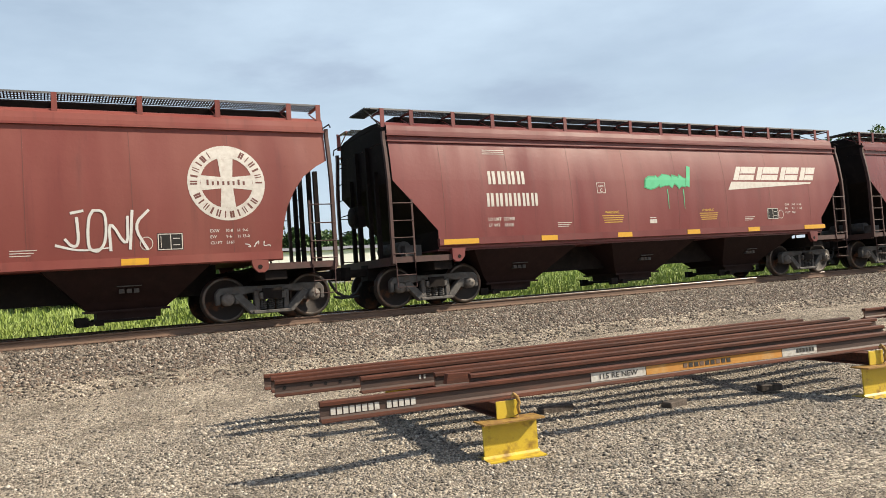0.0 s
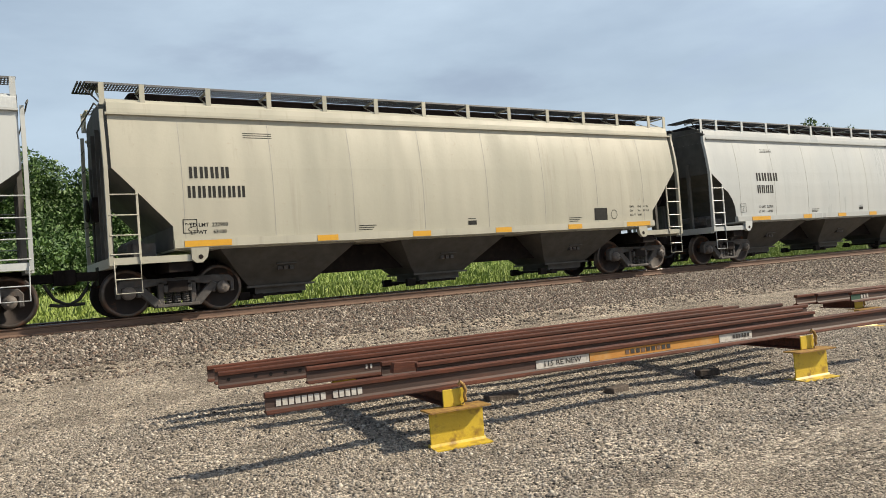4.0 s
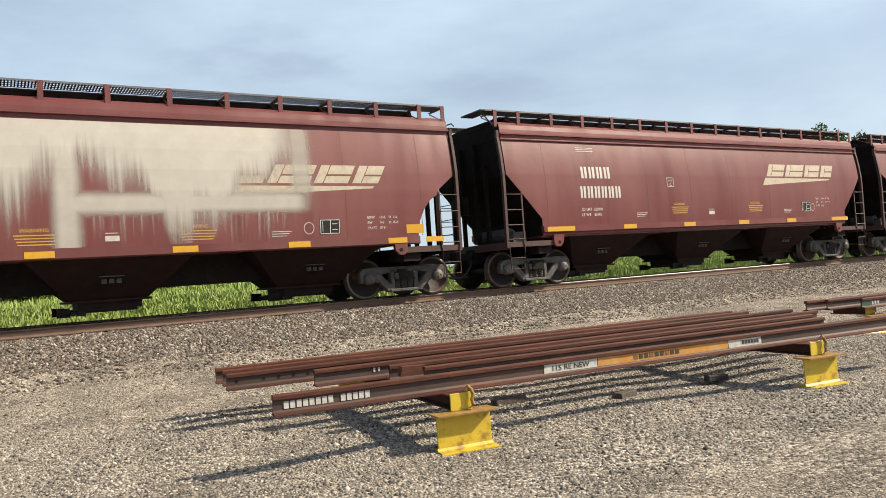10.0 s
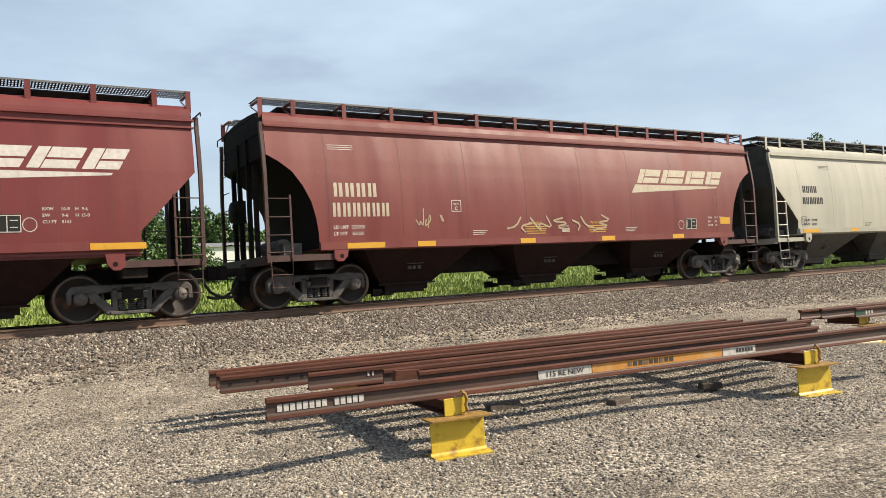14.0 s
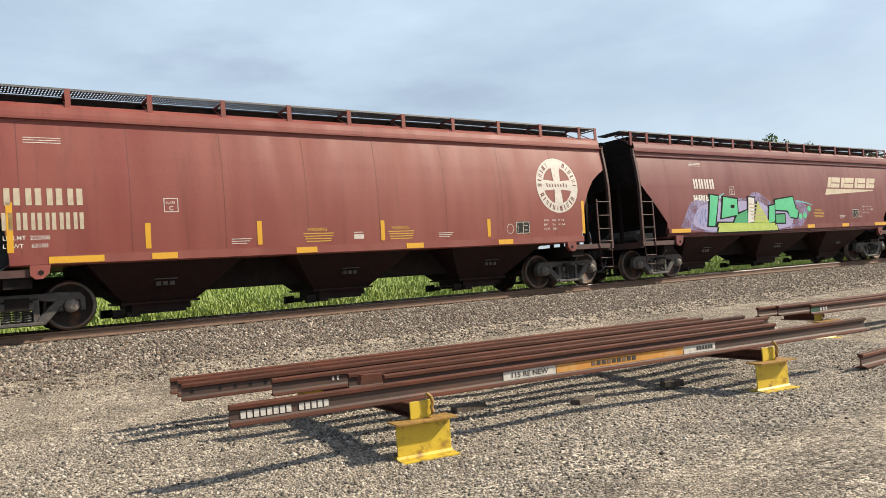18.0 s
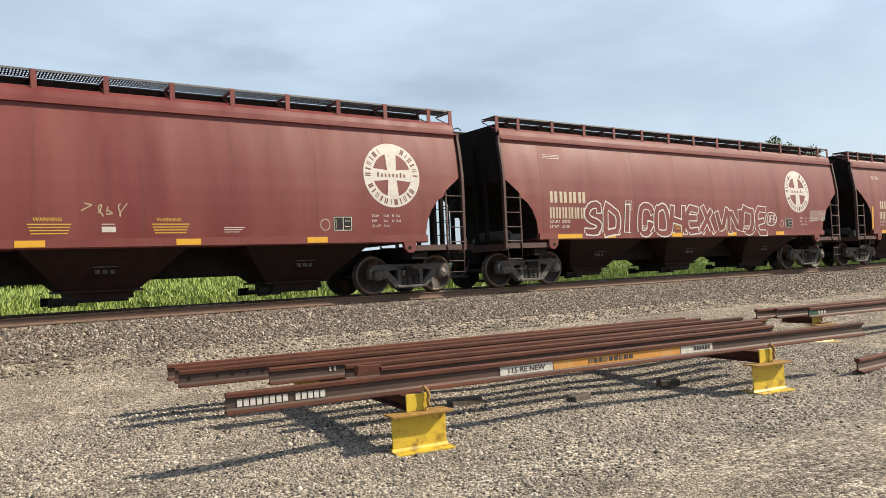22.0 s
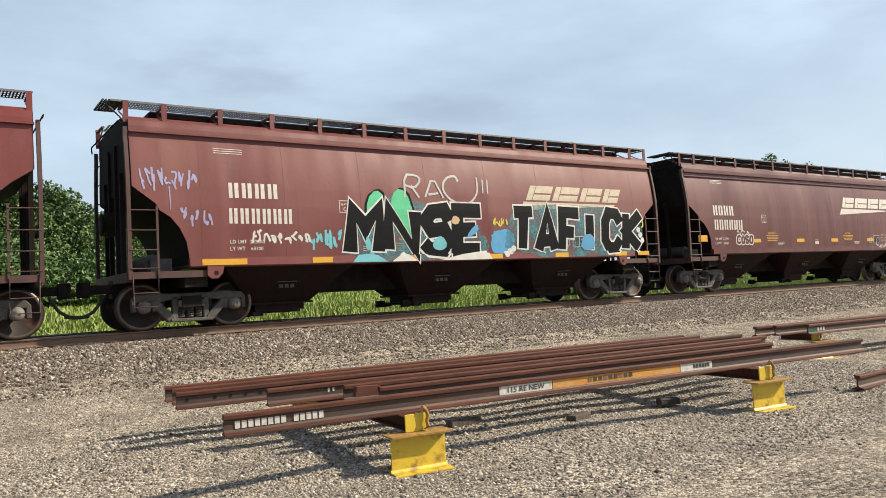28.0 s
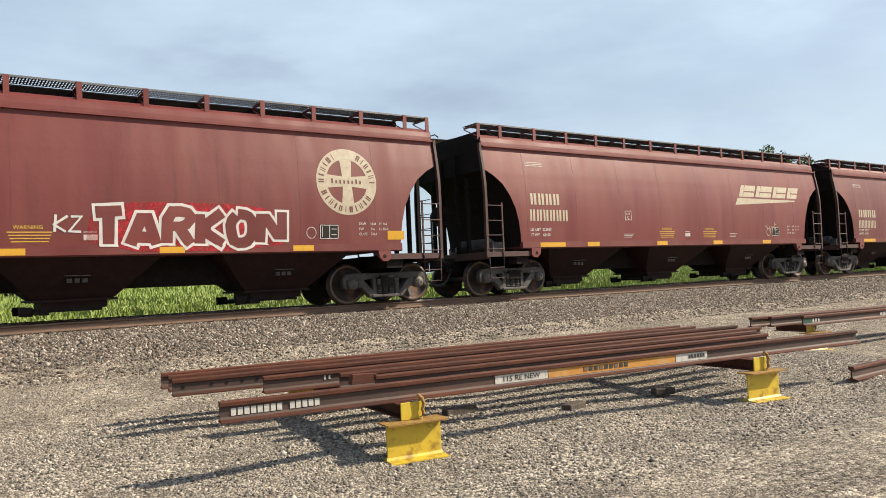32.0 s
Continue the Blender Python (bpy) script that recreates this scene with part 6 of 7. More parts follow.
# initials: x, z, width; number: x, z, width; height
INK = {
    "straight": (2.50, 2.69, 1.08, 2.42, 2.17, 1.48, 0.31), "wine": (1.88, 2.50, 0.86, 1.86, 2.00, 1.36, 0.32), "stepped": (1.75, 2.55, 1.10, 1.75, 2.04, 1.40, 0.31), "dark": (1.81, 2.38, 1.07, 1.81, 1.94, 1.48, 0.31),
    "white": (2.18, 2.49, 1.14, 2.18, 2.10, 0.85, 0.26), "cream": (1.47, 2.58, 0.82, 1.42, 2.20, 1.16, 0.23), "tan": (1.93, 2.34, 0.72, 1.77, 1.91, 1.03, 0.23),
}
INK_ROAD, INK_LOGO = (1.52, 2.17, 1.38, 1.50, 1.75, 1.35, 0.30), (1.47, 2.33, 1.08, 1.43, 1.90, 1.40, 0.30)
INK_CAR = {"N": (1.97, 2.35, 1.05, 1.92, 1.85, 1.33, 0.28), "AJ": (1.89, 2.56, 1.10, 1.88, 2.04, 1.40, 0.31), "AK": (1.25, 2.43, 1.12, 1.26, 1.97, 1.54, 0.32), "J": (1.62, 2.55, 1.09, 1.63, 2.05, 1.39, 0.31), "W": (1.20, 2.24, 1.42, 1.23, 1.80, 1.36, 0.30), "X": (1.06, 2.24, 1.32, 1.02, 1.81, 1.34, 0.30), "AD": (1.78, 2.18, 1.36, 1.72, 1.76, 1.39, 0.30), "AB": (1.45, 2.37, 1.14, 1.45, 1.89, 1.37, 0.30)}
PLATE_CAR = {"K": (4.82, 2.05), "W": (4.25, 1.87), "X": (3.72, 2.10), "AL": (3.52, 2.04), "AN": (4.48, 1.80), "AA": (5.0, 1.97), "AM": (5.0, 1.97), "AO": (5.06, 1.95), "M": (3.72, 2.33), "Y": (4.29, 2.50), "L": (5.39, 2.48)}
LOGO_CARS = {"B": (10.34, LETTER), "D": (10.3, LETTER), "J": (9.27, LETTER), "L": (10.13, LETTER_FADED), "M": (9.05, LETTER), "N": (9.1, LETTER_FADED), "O": (9.95, LETTER_FADED), "Q": (9.27, LETTER), "R": (10.23, LETTER), "S": (10.3, LETTER_FADED), "Y": (10.02, LETTER_FADED), "Z": (10.30, LETTER_FADED), "AA": (10.42, LETTER_FADED), "AF": (10.2, LETTER_FADED), "AJ": (9.5, LETTER_FADED), "AK": (8.93, LETTER), "AM": (10.12, LETTER_FADED), "AO": (10.40, LETTER_FADED)}
LOGO_Z = {"straight": 2.52, "stepped": 2.26, "dark": 2.56, "stepped_long": 2.55, "curved_mid": 2.50}
HERALD = {"A": 13.72, "K": 12.35, "P": 12.12, "W": 13.92, "X": 13.93, "AB": 13.92, "AC": 13.25, "AD": 13.10, "AE": 13.92, "AH": 13.2, "AI": 13.98, "AL": 13.29, "AN": 13.10, "AP": 13.2, "AQ": 13.2}
for name, kind, x in TRAIN:
    car = CARS[name]
    pale = kind in ("white", "cream", "tan")
    f = dict(FAMILY.get(kind, ROAD))
    if name in PLATE_CAR:
        f["plate"] = PLATE_CAR[name]
    stripes(car, f, KINDS[kind][8])
    ink = LETTER_DARK if pale else (LETTER_FADED if name in HERALD or name in ("AA", "AM", "AO", "S") else LETTER)
    how = INK_CAR.get(name) or INK.get(kind) or (INK_ROAD if name in HERALD else INK_LOGO)
    if name != "N":
        reporting_marks(car, *how, ink, digits=4 if kind == "white" else 6)
    small_print(car, LETTER_DARK if pale else LETTER, LETTER_RED if pale else LETTER_YELLOW, f, how[3] + 0.02)
    if name in LOGO_CARS:
        slogan_logo(car, LOGO_CARS[name][0], LOGO_Z[kind] + (0.18 if name == "AJ" else 0.0), LOGO_CARS[name][1])
    if name in HERALD:
        ring_logo(car, HERALD[name], 2.73, LETTER if name in ("A", "AD", "AC", "AB", "P", "W", "X") else LETTER_FADED, SEAM)

c = CARS
for nm, lx, lz in (("K", 14.44, 1.40), ("K", 1.12, 1.60), ("P", 13.57, 1.73), ("W", 14.37, 1.66), ("W", 0.75, 1.70), ("AA", 14.50, 1.86), ("AA", 1.26, 1.60), ("AN", 14.08, 1.44), ("AN", 1.18, 1.66), ("AI", 14.35, 1.40), ("AI", 1.30, 1.47), ("AK", 0.43, 1.59), ("Q", 1.02, 1.57), ("Q", 13.5, 1.57), ("N", 13.4, 1.42), ("N", 1.42, 1.40), ("S", 13.9, 1.60)):
    mark(c[nm], "yellow_label", "yellow_label%.2f" % lz, lambda bm, b=lz: rect(bm, 0, 0.44, b, b + 0.20), STRIPE, lx, 0.012)
sprayed(c["A"], "JONK", 10.80, 12.25, 1.46, 2.25, [SP["white"]], None, 0.05, 3, 0.0, None, 2, 0.25, 0.13)
line(c["A"], [(10.7, 1.62), (11.1, 1.5), (11.6, 1.55)], 0.05, SP["white"], 0.012, 2, 0.02)
scribble(c["A"], 14.0, 14.5, 1.45, 1.6, 3, SP["white"], 0.02, 7)
piece(c["B"], 7.35, 8.75, 2.50, 3.02, 3, [SP["mint"]], SP["green"], 0.22, 4, 0.02)
for dx in (8.05, 8.62):
    mark(c["B"], "paint_drip", "paint_drip%.2f" % dx, lambda bm, dx=dx: strip(bm, [(dx, 2.55), (dx, 2.02)], 0.03, 0.012), SP["mint"], 0, 0.012)
mark(c["B"], "paint_drip", "paint_dash", lambda bm: strip(bm, [(8.80, 2.62), (8.92, 3.18)], 0.13), SP["mint"], 0, 0.012)
# pale cars: blue logo as blocks, a red line of small print
for k, nm in [(k, nm) for k in range(4) for nm in "EG"]:
    mark(c[nm], "logo_block", "blue_block%d" % k, lambda bm, k=k: (rect(bm, 0.36 * k, 0.36 * k + 0.13, 3.02, 3.42), rect(bm, 0.36 * k + 0.15, 0.36 * k + 0.31, 3.02, 3.18), rect(bm, 0.36 * k + 0.15, 0.36 * k + 0.31, 3.25, 3.42)), LOGO_BLUE, 13.25)
words(c["E"], "notice", "DO NOT HAMMER ON CAR", 6.91, 1.60, 0.10, LETTER_RED, "red line of small print")
# whitewashed car
mark(c["N"], "white_wash", "white_wash", lambda bm: rect(bm, 0.90, 11.6, 1.38, 3.69), WASH, 0, 0.0085, "streaky white paint rolled over the side")
mark(c["N"], "masked_patch", "masked_patch", lambda bm: rect(bm, 1.76, 3.38, 1.60, 2.84), BROWNISH, 0, 0.0118)
reporting_marks(c["N"], *INK_CAR["N"], LETTER, lift=0.02)
# big silver bubble shapes
SILVER = [(3.62, 1.28), (3.55, 2.25), (3.85, 2.52), (4.8, 2.42), (5.75, 2.52), (6.4, 2.66), (6.95, 2.52), (7.6, 2.76), (8.6, 2.54), (10.0, 2.62), (10.42, 2.25), (11.08, 1.62), (11.1, 1.28)]
patch(c["L"], [(3.15, 1.28), (3.3, 1.9), (3.7, 2.2), (3.9, 1.28)], SP["lime"], 0.009)
patch(c["L"], [(10.3, 2.5), (10.6, 2.3), (11.0, 1.9), (11.3, 1.3), (10.4, 1.3)], SP["lime"], 0.009)
patch(c["L"], [(x + (0.07 if x > 7 else -0.07), z + (0.07 if z > 2 else 0)) for x, z in SILVER], SP["lilac"], 0.011, 1, "graffiti_outline")
patch(c["L"], SILVER, SP["silver"], 0.013)
ARCH = [(4.62, 1.7), (4.7, 2.2), (5.0, 2.46), (5.72, 2.46), (6.0, 1.85), (5.9, 1.6), (5.7, 1.65), (5.55, 2.2), (5.15, 2.25), (5.0, 1.65), (4.8, 1.58)]
patch(c["L"], [(5.3 + (x - 5.3) * 1.1, 2.0 + (z - 2.0) * 1.14) for x, z in ARCH], SP["lilac"], 0.015, 1, "graffiti_outline")
patch(c["L"], ARCH, SP["lime"], 0.017)
for cx, cz, rx, rz in ((7.85, 1.66, 0.30, 0.13), (8.0, 2.16, 0.14, 0.2)):
    patch(c["L"], [(cx + 1.25 * rx * math.cos(0.785 * i), cz + 1.35 * rz * math.sin(0.785 * i)) for i in range(8)], SP["lilac"], 0.015, 1, "graffiti_outline")
    patch(c["L"], [(cx + 0.8 * rx * math.cos(0.785 * i), cz + 0.8 * rz * math.sin(0.785 * i)) for i in range(8)], SP["lime"], 0.017)
for q in ([(6.9, 2.5), (7.1, 2.1), (6.85, 1.9), (6.95, 1.3)], [(7.05, 2.1), (7.6, 2.05), (8.35, 1.95)], [(8.65, 2.5), (8.7, 1.75), (9.2, 1.66), (9.85, 1.68)], [(9.4, 2.0), (9.9, 1.9), (10.4, 2.1)], [(3.65, 2.0), (3.95, 2.1), (4.1, 2.35)]):
    line(c["L"], q, 0.10, SP["lilac"], 0.0165, 2, 0.06)
patch(c["L"], [(5.2, 1.3), (5.38, 1.8), (5.5, 1.35), (5.7, 1.28)], SP["lilac"], 0.0165, 0)
for k in range(9):
    mark(c["L"], "paint_dot", "dot%d" % k, lambda bm, k=k: poly(bm, [(3.7 + 0.11 * math.cos(a) + (k % 3) * 0.22 + (7.0 if k > 5 else 0), 1.55 + 0.09 * math.sin(a) + 0.3 * (k % 4)) for a in (0.785 * i for i in range(8))]), SP["lime"], 0, 0.0125)
scribble(c["L"], 14.2, 14.9, 2.85, 3.25, 3, SP["white"], 0.05, 8)
scribble(c["L"], 11.9, 12.9, 1.42, 1.6, 5, SP["white"], 0.04, 9)
# dots and outline tags
hollow(c["K"], "JBAN", 2.62, 5.3, 1.30, 2.10, 11, "pink", 0.12, 0.014, 0.12)
hollow(c["K"], "RSD", 7.37, 8.59, 1.40, 1.95, 12, "white", 0.11, 0.03)
mist(c["K"], 3.15, 3.45, 1.5, 2.1, SP["mist_red"], 10)
scribble(c["J"], 2.1, 3.4, 1.4, 1.6, 3, SP["pink"], 0.015, 13)
hollow(c["P"], "PE", 3.12, 4.40, 1.36, 2.42, 14, "lilac", 0.20, 0.026, 0.08)
hollow(c["P"], "PE", 5.00, 6.25, 1.42, 2.42, 15, "lilac", 0.20, 0.026, 0.08)
scribble(c["P"], 6.7, 8.8, 1.55, 2.45, 12, SP["tan"], 0.045, 16)
scribble(c["P"], 6.7, 8.8, 1.60, 2.40, 6, SP["white"], 0.03, 36)
hollow(c["P"], "INTBA", 9.95, 12.3, 1.36, 2.38, 17, "lilac", 0.20, 0.026, 0.06)
scribble(c["M"], 4.4, 5.4, 1.5, 1.9, 4, SP["lilac"], 0.016, 18)
# angular colour piece
mist(c["R"], 4.2, 10.8, 1.35, 2.65, SP["mist_lime"], 32)
patch(c["R"], [(4.25, 1.30), (4.5, 1.9), (5.0, 2.2), (6.2, 2.45), (7.4, 2.55), (9.2, 2.5), (10.3, 2.3), (10.8, 1.8), (10.6, 1.30)], SP["mist_lime"], 0.0098, 1, "graffiti_shadow")
sprayed(c["R"], "DOZER", 4.45, 10.6, 1.28, 2.55, [SP["lilac"], SP["cyan"], SP["peach"]], SP["black"], 0.19, 6, 0.032, None, 0, 0.35, 0.15)
piece(c["R"], 4.9, 10.3, 1.28, 1.75, 5, [SP["cyan"], SP["lilac"], SP["peach"]], SP["black"], 0.12, 9, 0.03, 0)
scribble(c["R"], 3.35, 4.1, 1.85, 2.15, 5, SP["white"], 0.03, 19)
scribble(c["R"], 10.8, 11.5, 1.9, 2.3, 5, SP["white"], 0.03, 20)
scribble(c["S"], 3.4, 4.2, 1.6, 2.1, 3, SP["tan"], 0.03, 23)
piece(c["S"], 6.0, 9.5, 1.45, 1.95, 5, [SP["tan"]], None, 0.05, 24)
# cream car with grey tags
scribble(c["T"], 7.2, 11.5, 1.5, 2.0, 10, SP["black"], 0.02, 25)
hollow(c["T"], "RNE", 9.5, 11.5, 1.55, 2.25, 26, "black", 0.12, 0.018, 0.1)
hollow(c["T"], "MVE", 13.2, 15.0, 1.7, 2.9, 27, "black", 0.13, 0.02, 0.1)
# patched tan car
for i, (a, b, z1) in enumerate(((3.02, 4.29, 2.88), (4.29, 4.80, 3.24), (4.80, 6.50, 3.37), (6.50, 8.21, 3.40), (8.21, 9.94, 3.26), (9.94, 11.6, 2.98), (11.6, 13.40, 2.90))):
    mark(c["V"], "paint_patch", "patch%d" % i, lambda bm, a=a, b=b, z1=z1: rect(bm, a, b, 1.37, z1), PATCH_WHITE, 0, 0.0062)
mark(c["V"], "paint_patch", "patch_no", lambda bm: rect(bm, 1.72, 2.84, 1.86, 2.62), SP["silver"], 0, 0.0062)
for vx in (1.16, 15.02):
    mark(c["V"], "yellow_bar", "yellow_bar", lambda bm: rect(bm, 0, 0.09, 1.40, 2.34), STRIPE, vx)
words(c["V"], "caution_word", "CAUTION", 6.66, 1.72, 0.11, LETTER_DARK, "black caution stencil")
mark(c["V"], "small_lines", "caution_lines", lambda bm: [rect(bm, 0.05, 0.75, 1.64 - k * 0.06, 1.67 - k * 0.06) for k in range(3)], LETTER_DARK, 6.5)
mark(c["V"], "grey_patch", "grey_patch", lambda bm: rect(bm, 4.40, 4.66, 2.09, 2.33), SP["silver"], 0, 0.010)
sprayed(c["W"], "GEKO", 3.2, 4.45, 1.46, 1.86, [SP["white"]], None, 0.035, 28, 0.0, None, 2, 0.2, 0.06)
line(c["W"], [(4.3, 1.75), (4.5, 1.82), (4.66, 1.86)], 0.03, SP["white"], 0.012, 1)
for vx, vt in ((3.36, 1.90), (5.54, 1.90), (8.43, 1.87), (11.47, 1.86), (1.1, 2.3), (14.74, 2.31)):
    mark(c["X"], "yellow_bar", "yellow_bar_x%.2f" % vt, lambda bm, vt=vt: rect(bm, 0, 0.10, 1.42, vt), STRIPE, vx)
# purple and green piece
patch(c["Y"], [(1.6, 1.28), (2.0, 1.9), (2.3, 2.35), (3.2, 2.3), (4.2, 2.45), (5.2, 2.35), (5.6, 2.65), (6.1, 2.5), (6.6, 2.2), (7.9, 2.4), (8.9, 2.1), (8.7, 1.6), (7.9, 1.28)], SP["mist_lilac"], 0.009, 2)
patch(c["Y"], [(2.2, 1.28), (2.5, 2.1), (3.3, 2.25), (5.2, 2.3), (5.9, 2.3), (6.5, 2.0), (7.9, 1.9), (7.7, 1.28)], SP["lilac"], 0.0102, 2)
BLOCKS = (([(3.08, 1.52), (3.26, 2.5), (3.66, 2.45), (3.4, 1.5)], "mint"), ([(3.76, 1.75), (3.92, 2.43), (4.64, 2.36), (4.62, 1.85)], "mint"), ([(4.35, 1.55), (4.6, 1.85), (5.15, 2.0), (5.15, 1.58)], "green"), ([(5.16, 1.58), (5.27, 2.42), (5.6, 2.4), (5.5, 1.6)], "white"),
          ([(5.5, 1.58), (5.76, 2.3), (6.38, 1.56)], "lime"), ([(6.34, 1.55), (6.42, 2.12), (6.74, 2.16), (6.7, 1.6)], "mint"), ([(6.76, 2.0), (6.8, 2.33), (7.86, 2.44), (8.0, 2.02), (8.16, 1.95), (8.06, 1.7), (7.62, 1.74), (7.52, 1.96)], "mint"), ([(6.78, 1.55), (6.76, 1.82), (7.3, 1.84), (7.32, 1.55)], "green"), ([(3.46, 1.30), (3.6, 1.6), (6.7, 1.55), (6.76, 1.30)], "lime"))
for k, (q, paint) in enumerate(BLOCKS):
    mx_, mz_ = sum(a for a, b in q) / len(q), sum(b for a, b in q) / len(q)
    patch(c["Y"], [(a + (0.05 if a > mx_ else -0.09), b + (0.045 if b > mz_ else -0.045)) for a, b in q], SP["black"], 0.0125 + 0.0003 * k, 0, "graffiti_outline")
    patch(c["Y"], q, SP[paint], 0.0165 + 0.0003 * k, 0)
patch(c["Y"], [(4.25, 2.08), (4.28, 2.18), (4.48, 2.17), (4.46, 2.06)], SP["black"], 0.0205, 0)
for k in range(5):
    line(c["Y"], [(5.25 + 0.03 * k, 2.2 - 0.12 * k), (5.9 + 0.06 * k, 2.17 - 0.12 * k)], 0.04, SP["tan"], 0.0205, 0)
for q in ([(8.1, 2.3), (8.6, 2.25), (9.1, 2.15)], [(3.7, 2.4), (3.85, 2.5), (4.0, 2.55)]):
    line(c["Y"], q, 0.06, SP["cyan"], 0.0115, 1, 0.02)
for k, (dx, dz) in enumerate(((8.28, 1.76), (8.56, 1.79), (8.85, 2.02))):
    mark(c["Y"], "paint_dot", "ydot%d" % k, lambda bm, dx=dx, dz=dz: poly(bm, [(dx + 0.12 * math.cos(0.785 * i), dz + 0.11 * math.sin(0.785 * i)) for i in range(8)]), SP["mint"], 0, 0.02)
scribble(c["Y"], 2.5, 3.0, 1.4, 2.1, 7, SP["blue"], 0.02, 29)
scribble(c["Y"], 2.5, 3.2, 2.25, 2.5, 4, SP["white"], 0.04, 30)
# pale pink flame piece
FLAME = [(4.5, 1.32), (4.75, 1.75), (5.1, 2.1), (4.55, 3.05), (5.4, 2.75), (6.45, 2.45), (6.65, 2.6), (7.5, 2.66), (7.75, 2.2), (8.1, 2.5), (8.65, 3.15), (9.3, 2.8), (9.9, 2.45), (10.5, 2.8), (11.55, 2.5), (11.45, 1.32)]
patch(c["Z"], [(a + (0.14 if a > 8 else -0.14), b + (0.12 if b > 1.5 else 0.0)) for a, b in FLAME], SP["mist_pink"], 0.0085, 1, "overspray")
patch(c["Z"], FLAME, SP["mist_tan"], 0.0096, 0)
patch(c["Z"], [(4.5, 1.30), (4.9, 1.75), (5.8, 1.95), (6.6, 1.9), (7.4, 2.05), (8.3, 1.85), (9.2, 1.9), (10.1, 1.75), (11.45, 1.9), (11.45, 1.30)], SP["pink"], 0.0105, 2)
patch(c["Z"], [(5.0, 1.30), (5.5, 1.65), (6.5, 1.6), (7.6, 1.75), (9.0, 1.62), (11.3, 1.55), (11.4, 1.30)], SP["mist_rose"], 0.0118, 2)
BANDS = ([(5.32, 1.55), (5.3, 2.15), (4.9, 2.4), (4.6, 3.0), (6.4, 2.42)], [(5.3, 2.2), (6.42, 2.38), (6.35, 1.75), (5.75, 1.7)], [(6.72, 1.6), (6.65, 2.4), (7.4, 2.58), (7.62, 1.9), (7.0, 1.45)], [(7.45, 2.75), (7.85, 1.8), (8.2, 2.4), (8.45, 1.7)],
         [(8.55, 1.8), (8.65, 3.1), (9.85, 2.4), (9.7, 1.95)], [(8.85, 2.5), (9.35, 1.6), (9.55, 2.1), (9.1, 2.4)], [(10.45, 2.75), (9.85, 1.95), (11.4, 2.15), (11.5, 2.5)], [(4.55, 1.38), (5.0, 1.9), (4.6, 2.5)], [(10.0, 1.5), (10.3, 1.75), (11.3, 1.7), (11.4, 1.4)], [(6.95, 2.05), (7.2, 2.2), (7.35, 1.95)])
for k, q in enumerate(BANDS):
    line(c["Z"], q, 0.20, SP["mist_pink"], 0.0125 + 0.0004 * k, 1)
    line(c["Z"], q, 0.075, SP["rose"], 0.0185 + 0.0004 * k, 1, 0.04)
rgz = random.Random(77)
for k in range(15):
    fx = 4.4 + 7.2 * (k + rgz.random()) / 15
    fz = float(np.interp(fx, [p[0] for p in FLAME[3:15]], [p[1] for p in FLAME[3:15]])) - 0.05
    line(c["Z"], [(fx, fz), (fx + 0.12, fz + 0.12), (fx - 0.04, fz + 0.2), (fx + 0.06, fz + rgz.uniform(0.26, 0.42))], 0.06, SP["mist_pink"], 0.016, 2, 0.015, "paint_wisp")
scribble(c["AB"], 7.4, 8.2, 1.6, 2.0, 4, SP["tan"], 0.025, 36)
hollow(c["AC"], "SDIGOHEXVNDE", 2.75, 11.3, 1.18, 2.26, 37, "white", 0.17, 0.03, 0.13)
disc_bm = bmesh.new()
strip(disc_bm, [(11.56 + 0.33 * math.cos(0.4488 * k), 1.76 + 0.23 * math.sin(0.4488 * k)) for k in range(15)], 0.03)
part("graffiti_line", lay(disc_bm, 0.012, sill_of(c["AC"])), SP["white"], c["AC"])
sprayed(c["AC"], "OFB", 11.32, 11.82, 1.62, 1.90, [SP["white"]], None, 0.03, 38, 0.0, None, 1)
hollow(c["AC"], "CEAS", 13.98, 14.93, 1.69, 2.07, 40, "white", 0.06, 0.02)
scribble(c["AC"], 14.3, 15.0, 1.85, 2.15, 4, SP["tan"], 0.025, 39)
patch(c["AD"], [(3.35, 1.26), (3.3, 2.3), (3.9, 2.48), (5.4, 2.2), (6.3, 2.0), (6.5, 1.6), (5.6, 1.26)], SP["white"], 0.0098, 2, "graffiti_shadow")
sprayed(c["AD"], "ESOK", 3.4, 6.3, 1.28, 2.42, [SP["white"], SP["rose"]], SP["pink"], 0.26, 7, 0.03, None, 2, 0.15, 0.08)
patch(c["AD"], [(7.0, 1.26), (7.1, 1.95), (8.0, 2.1), (8.9, 1.85), (9.6, 2.05), (10.7, 1.75), (10.85, 1.26)], SP["mist_teal"], 0.0098, 2, "graffiti_shadow")
sprayed(c["AD"], "RMSRA", 7.1, 10.8, 1.26, 2.08, [SP["teal"], SP["steel"]], SP["black"], 0.22, 8, 0.03, None, 1, 0.1, 0.08)
patch(c["AD"], [(10.9, 1.30), (11.0, 1.95), (11.7, 2.1), (12.6, 2.0), (13.6, 2.08), (13.5, 1.30)], SP["blue"], 0.0098, 1, "graffiti_shadow")
sprayed(c["AD"], "VKIN", 11.0, 13.5, 1.30, 2.05, [SP["silver"], SP["pink"]], SP["black"], 0.15, 12, 0.03, None, 0, 0.1)
line(c["AD"], [(6.9, 1.33), (9.0, 1.30), (13.5, 1.33)], 0.10, SP["cyan"], 0.0235, 1)
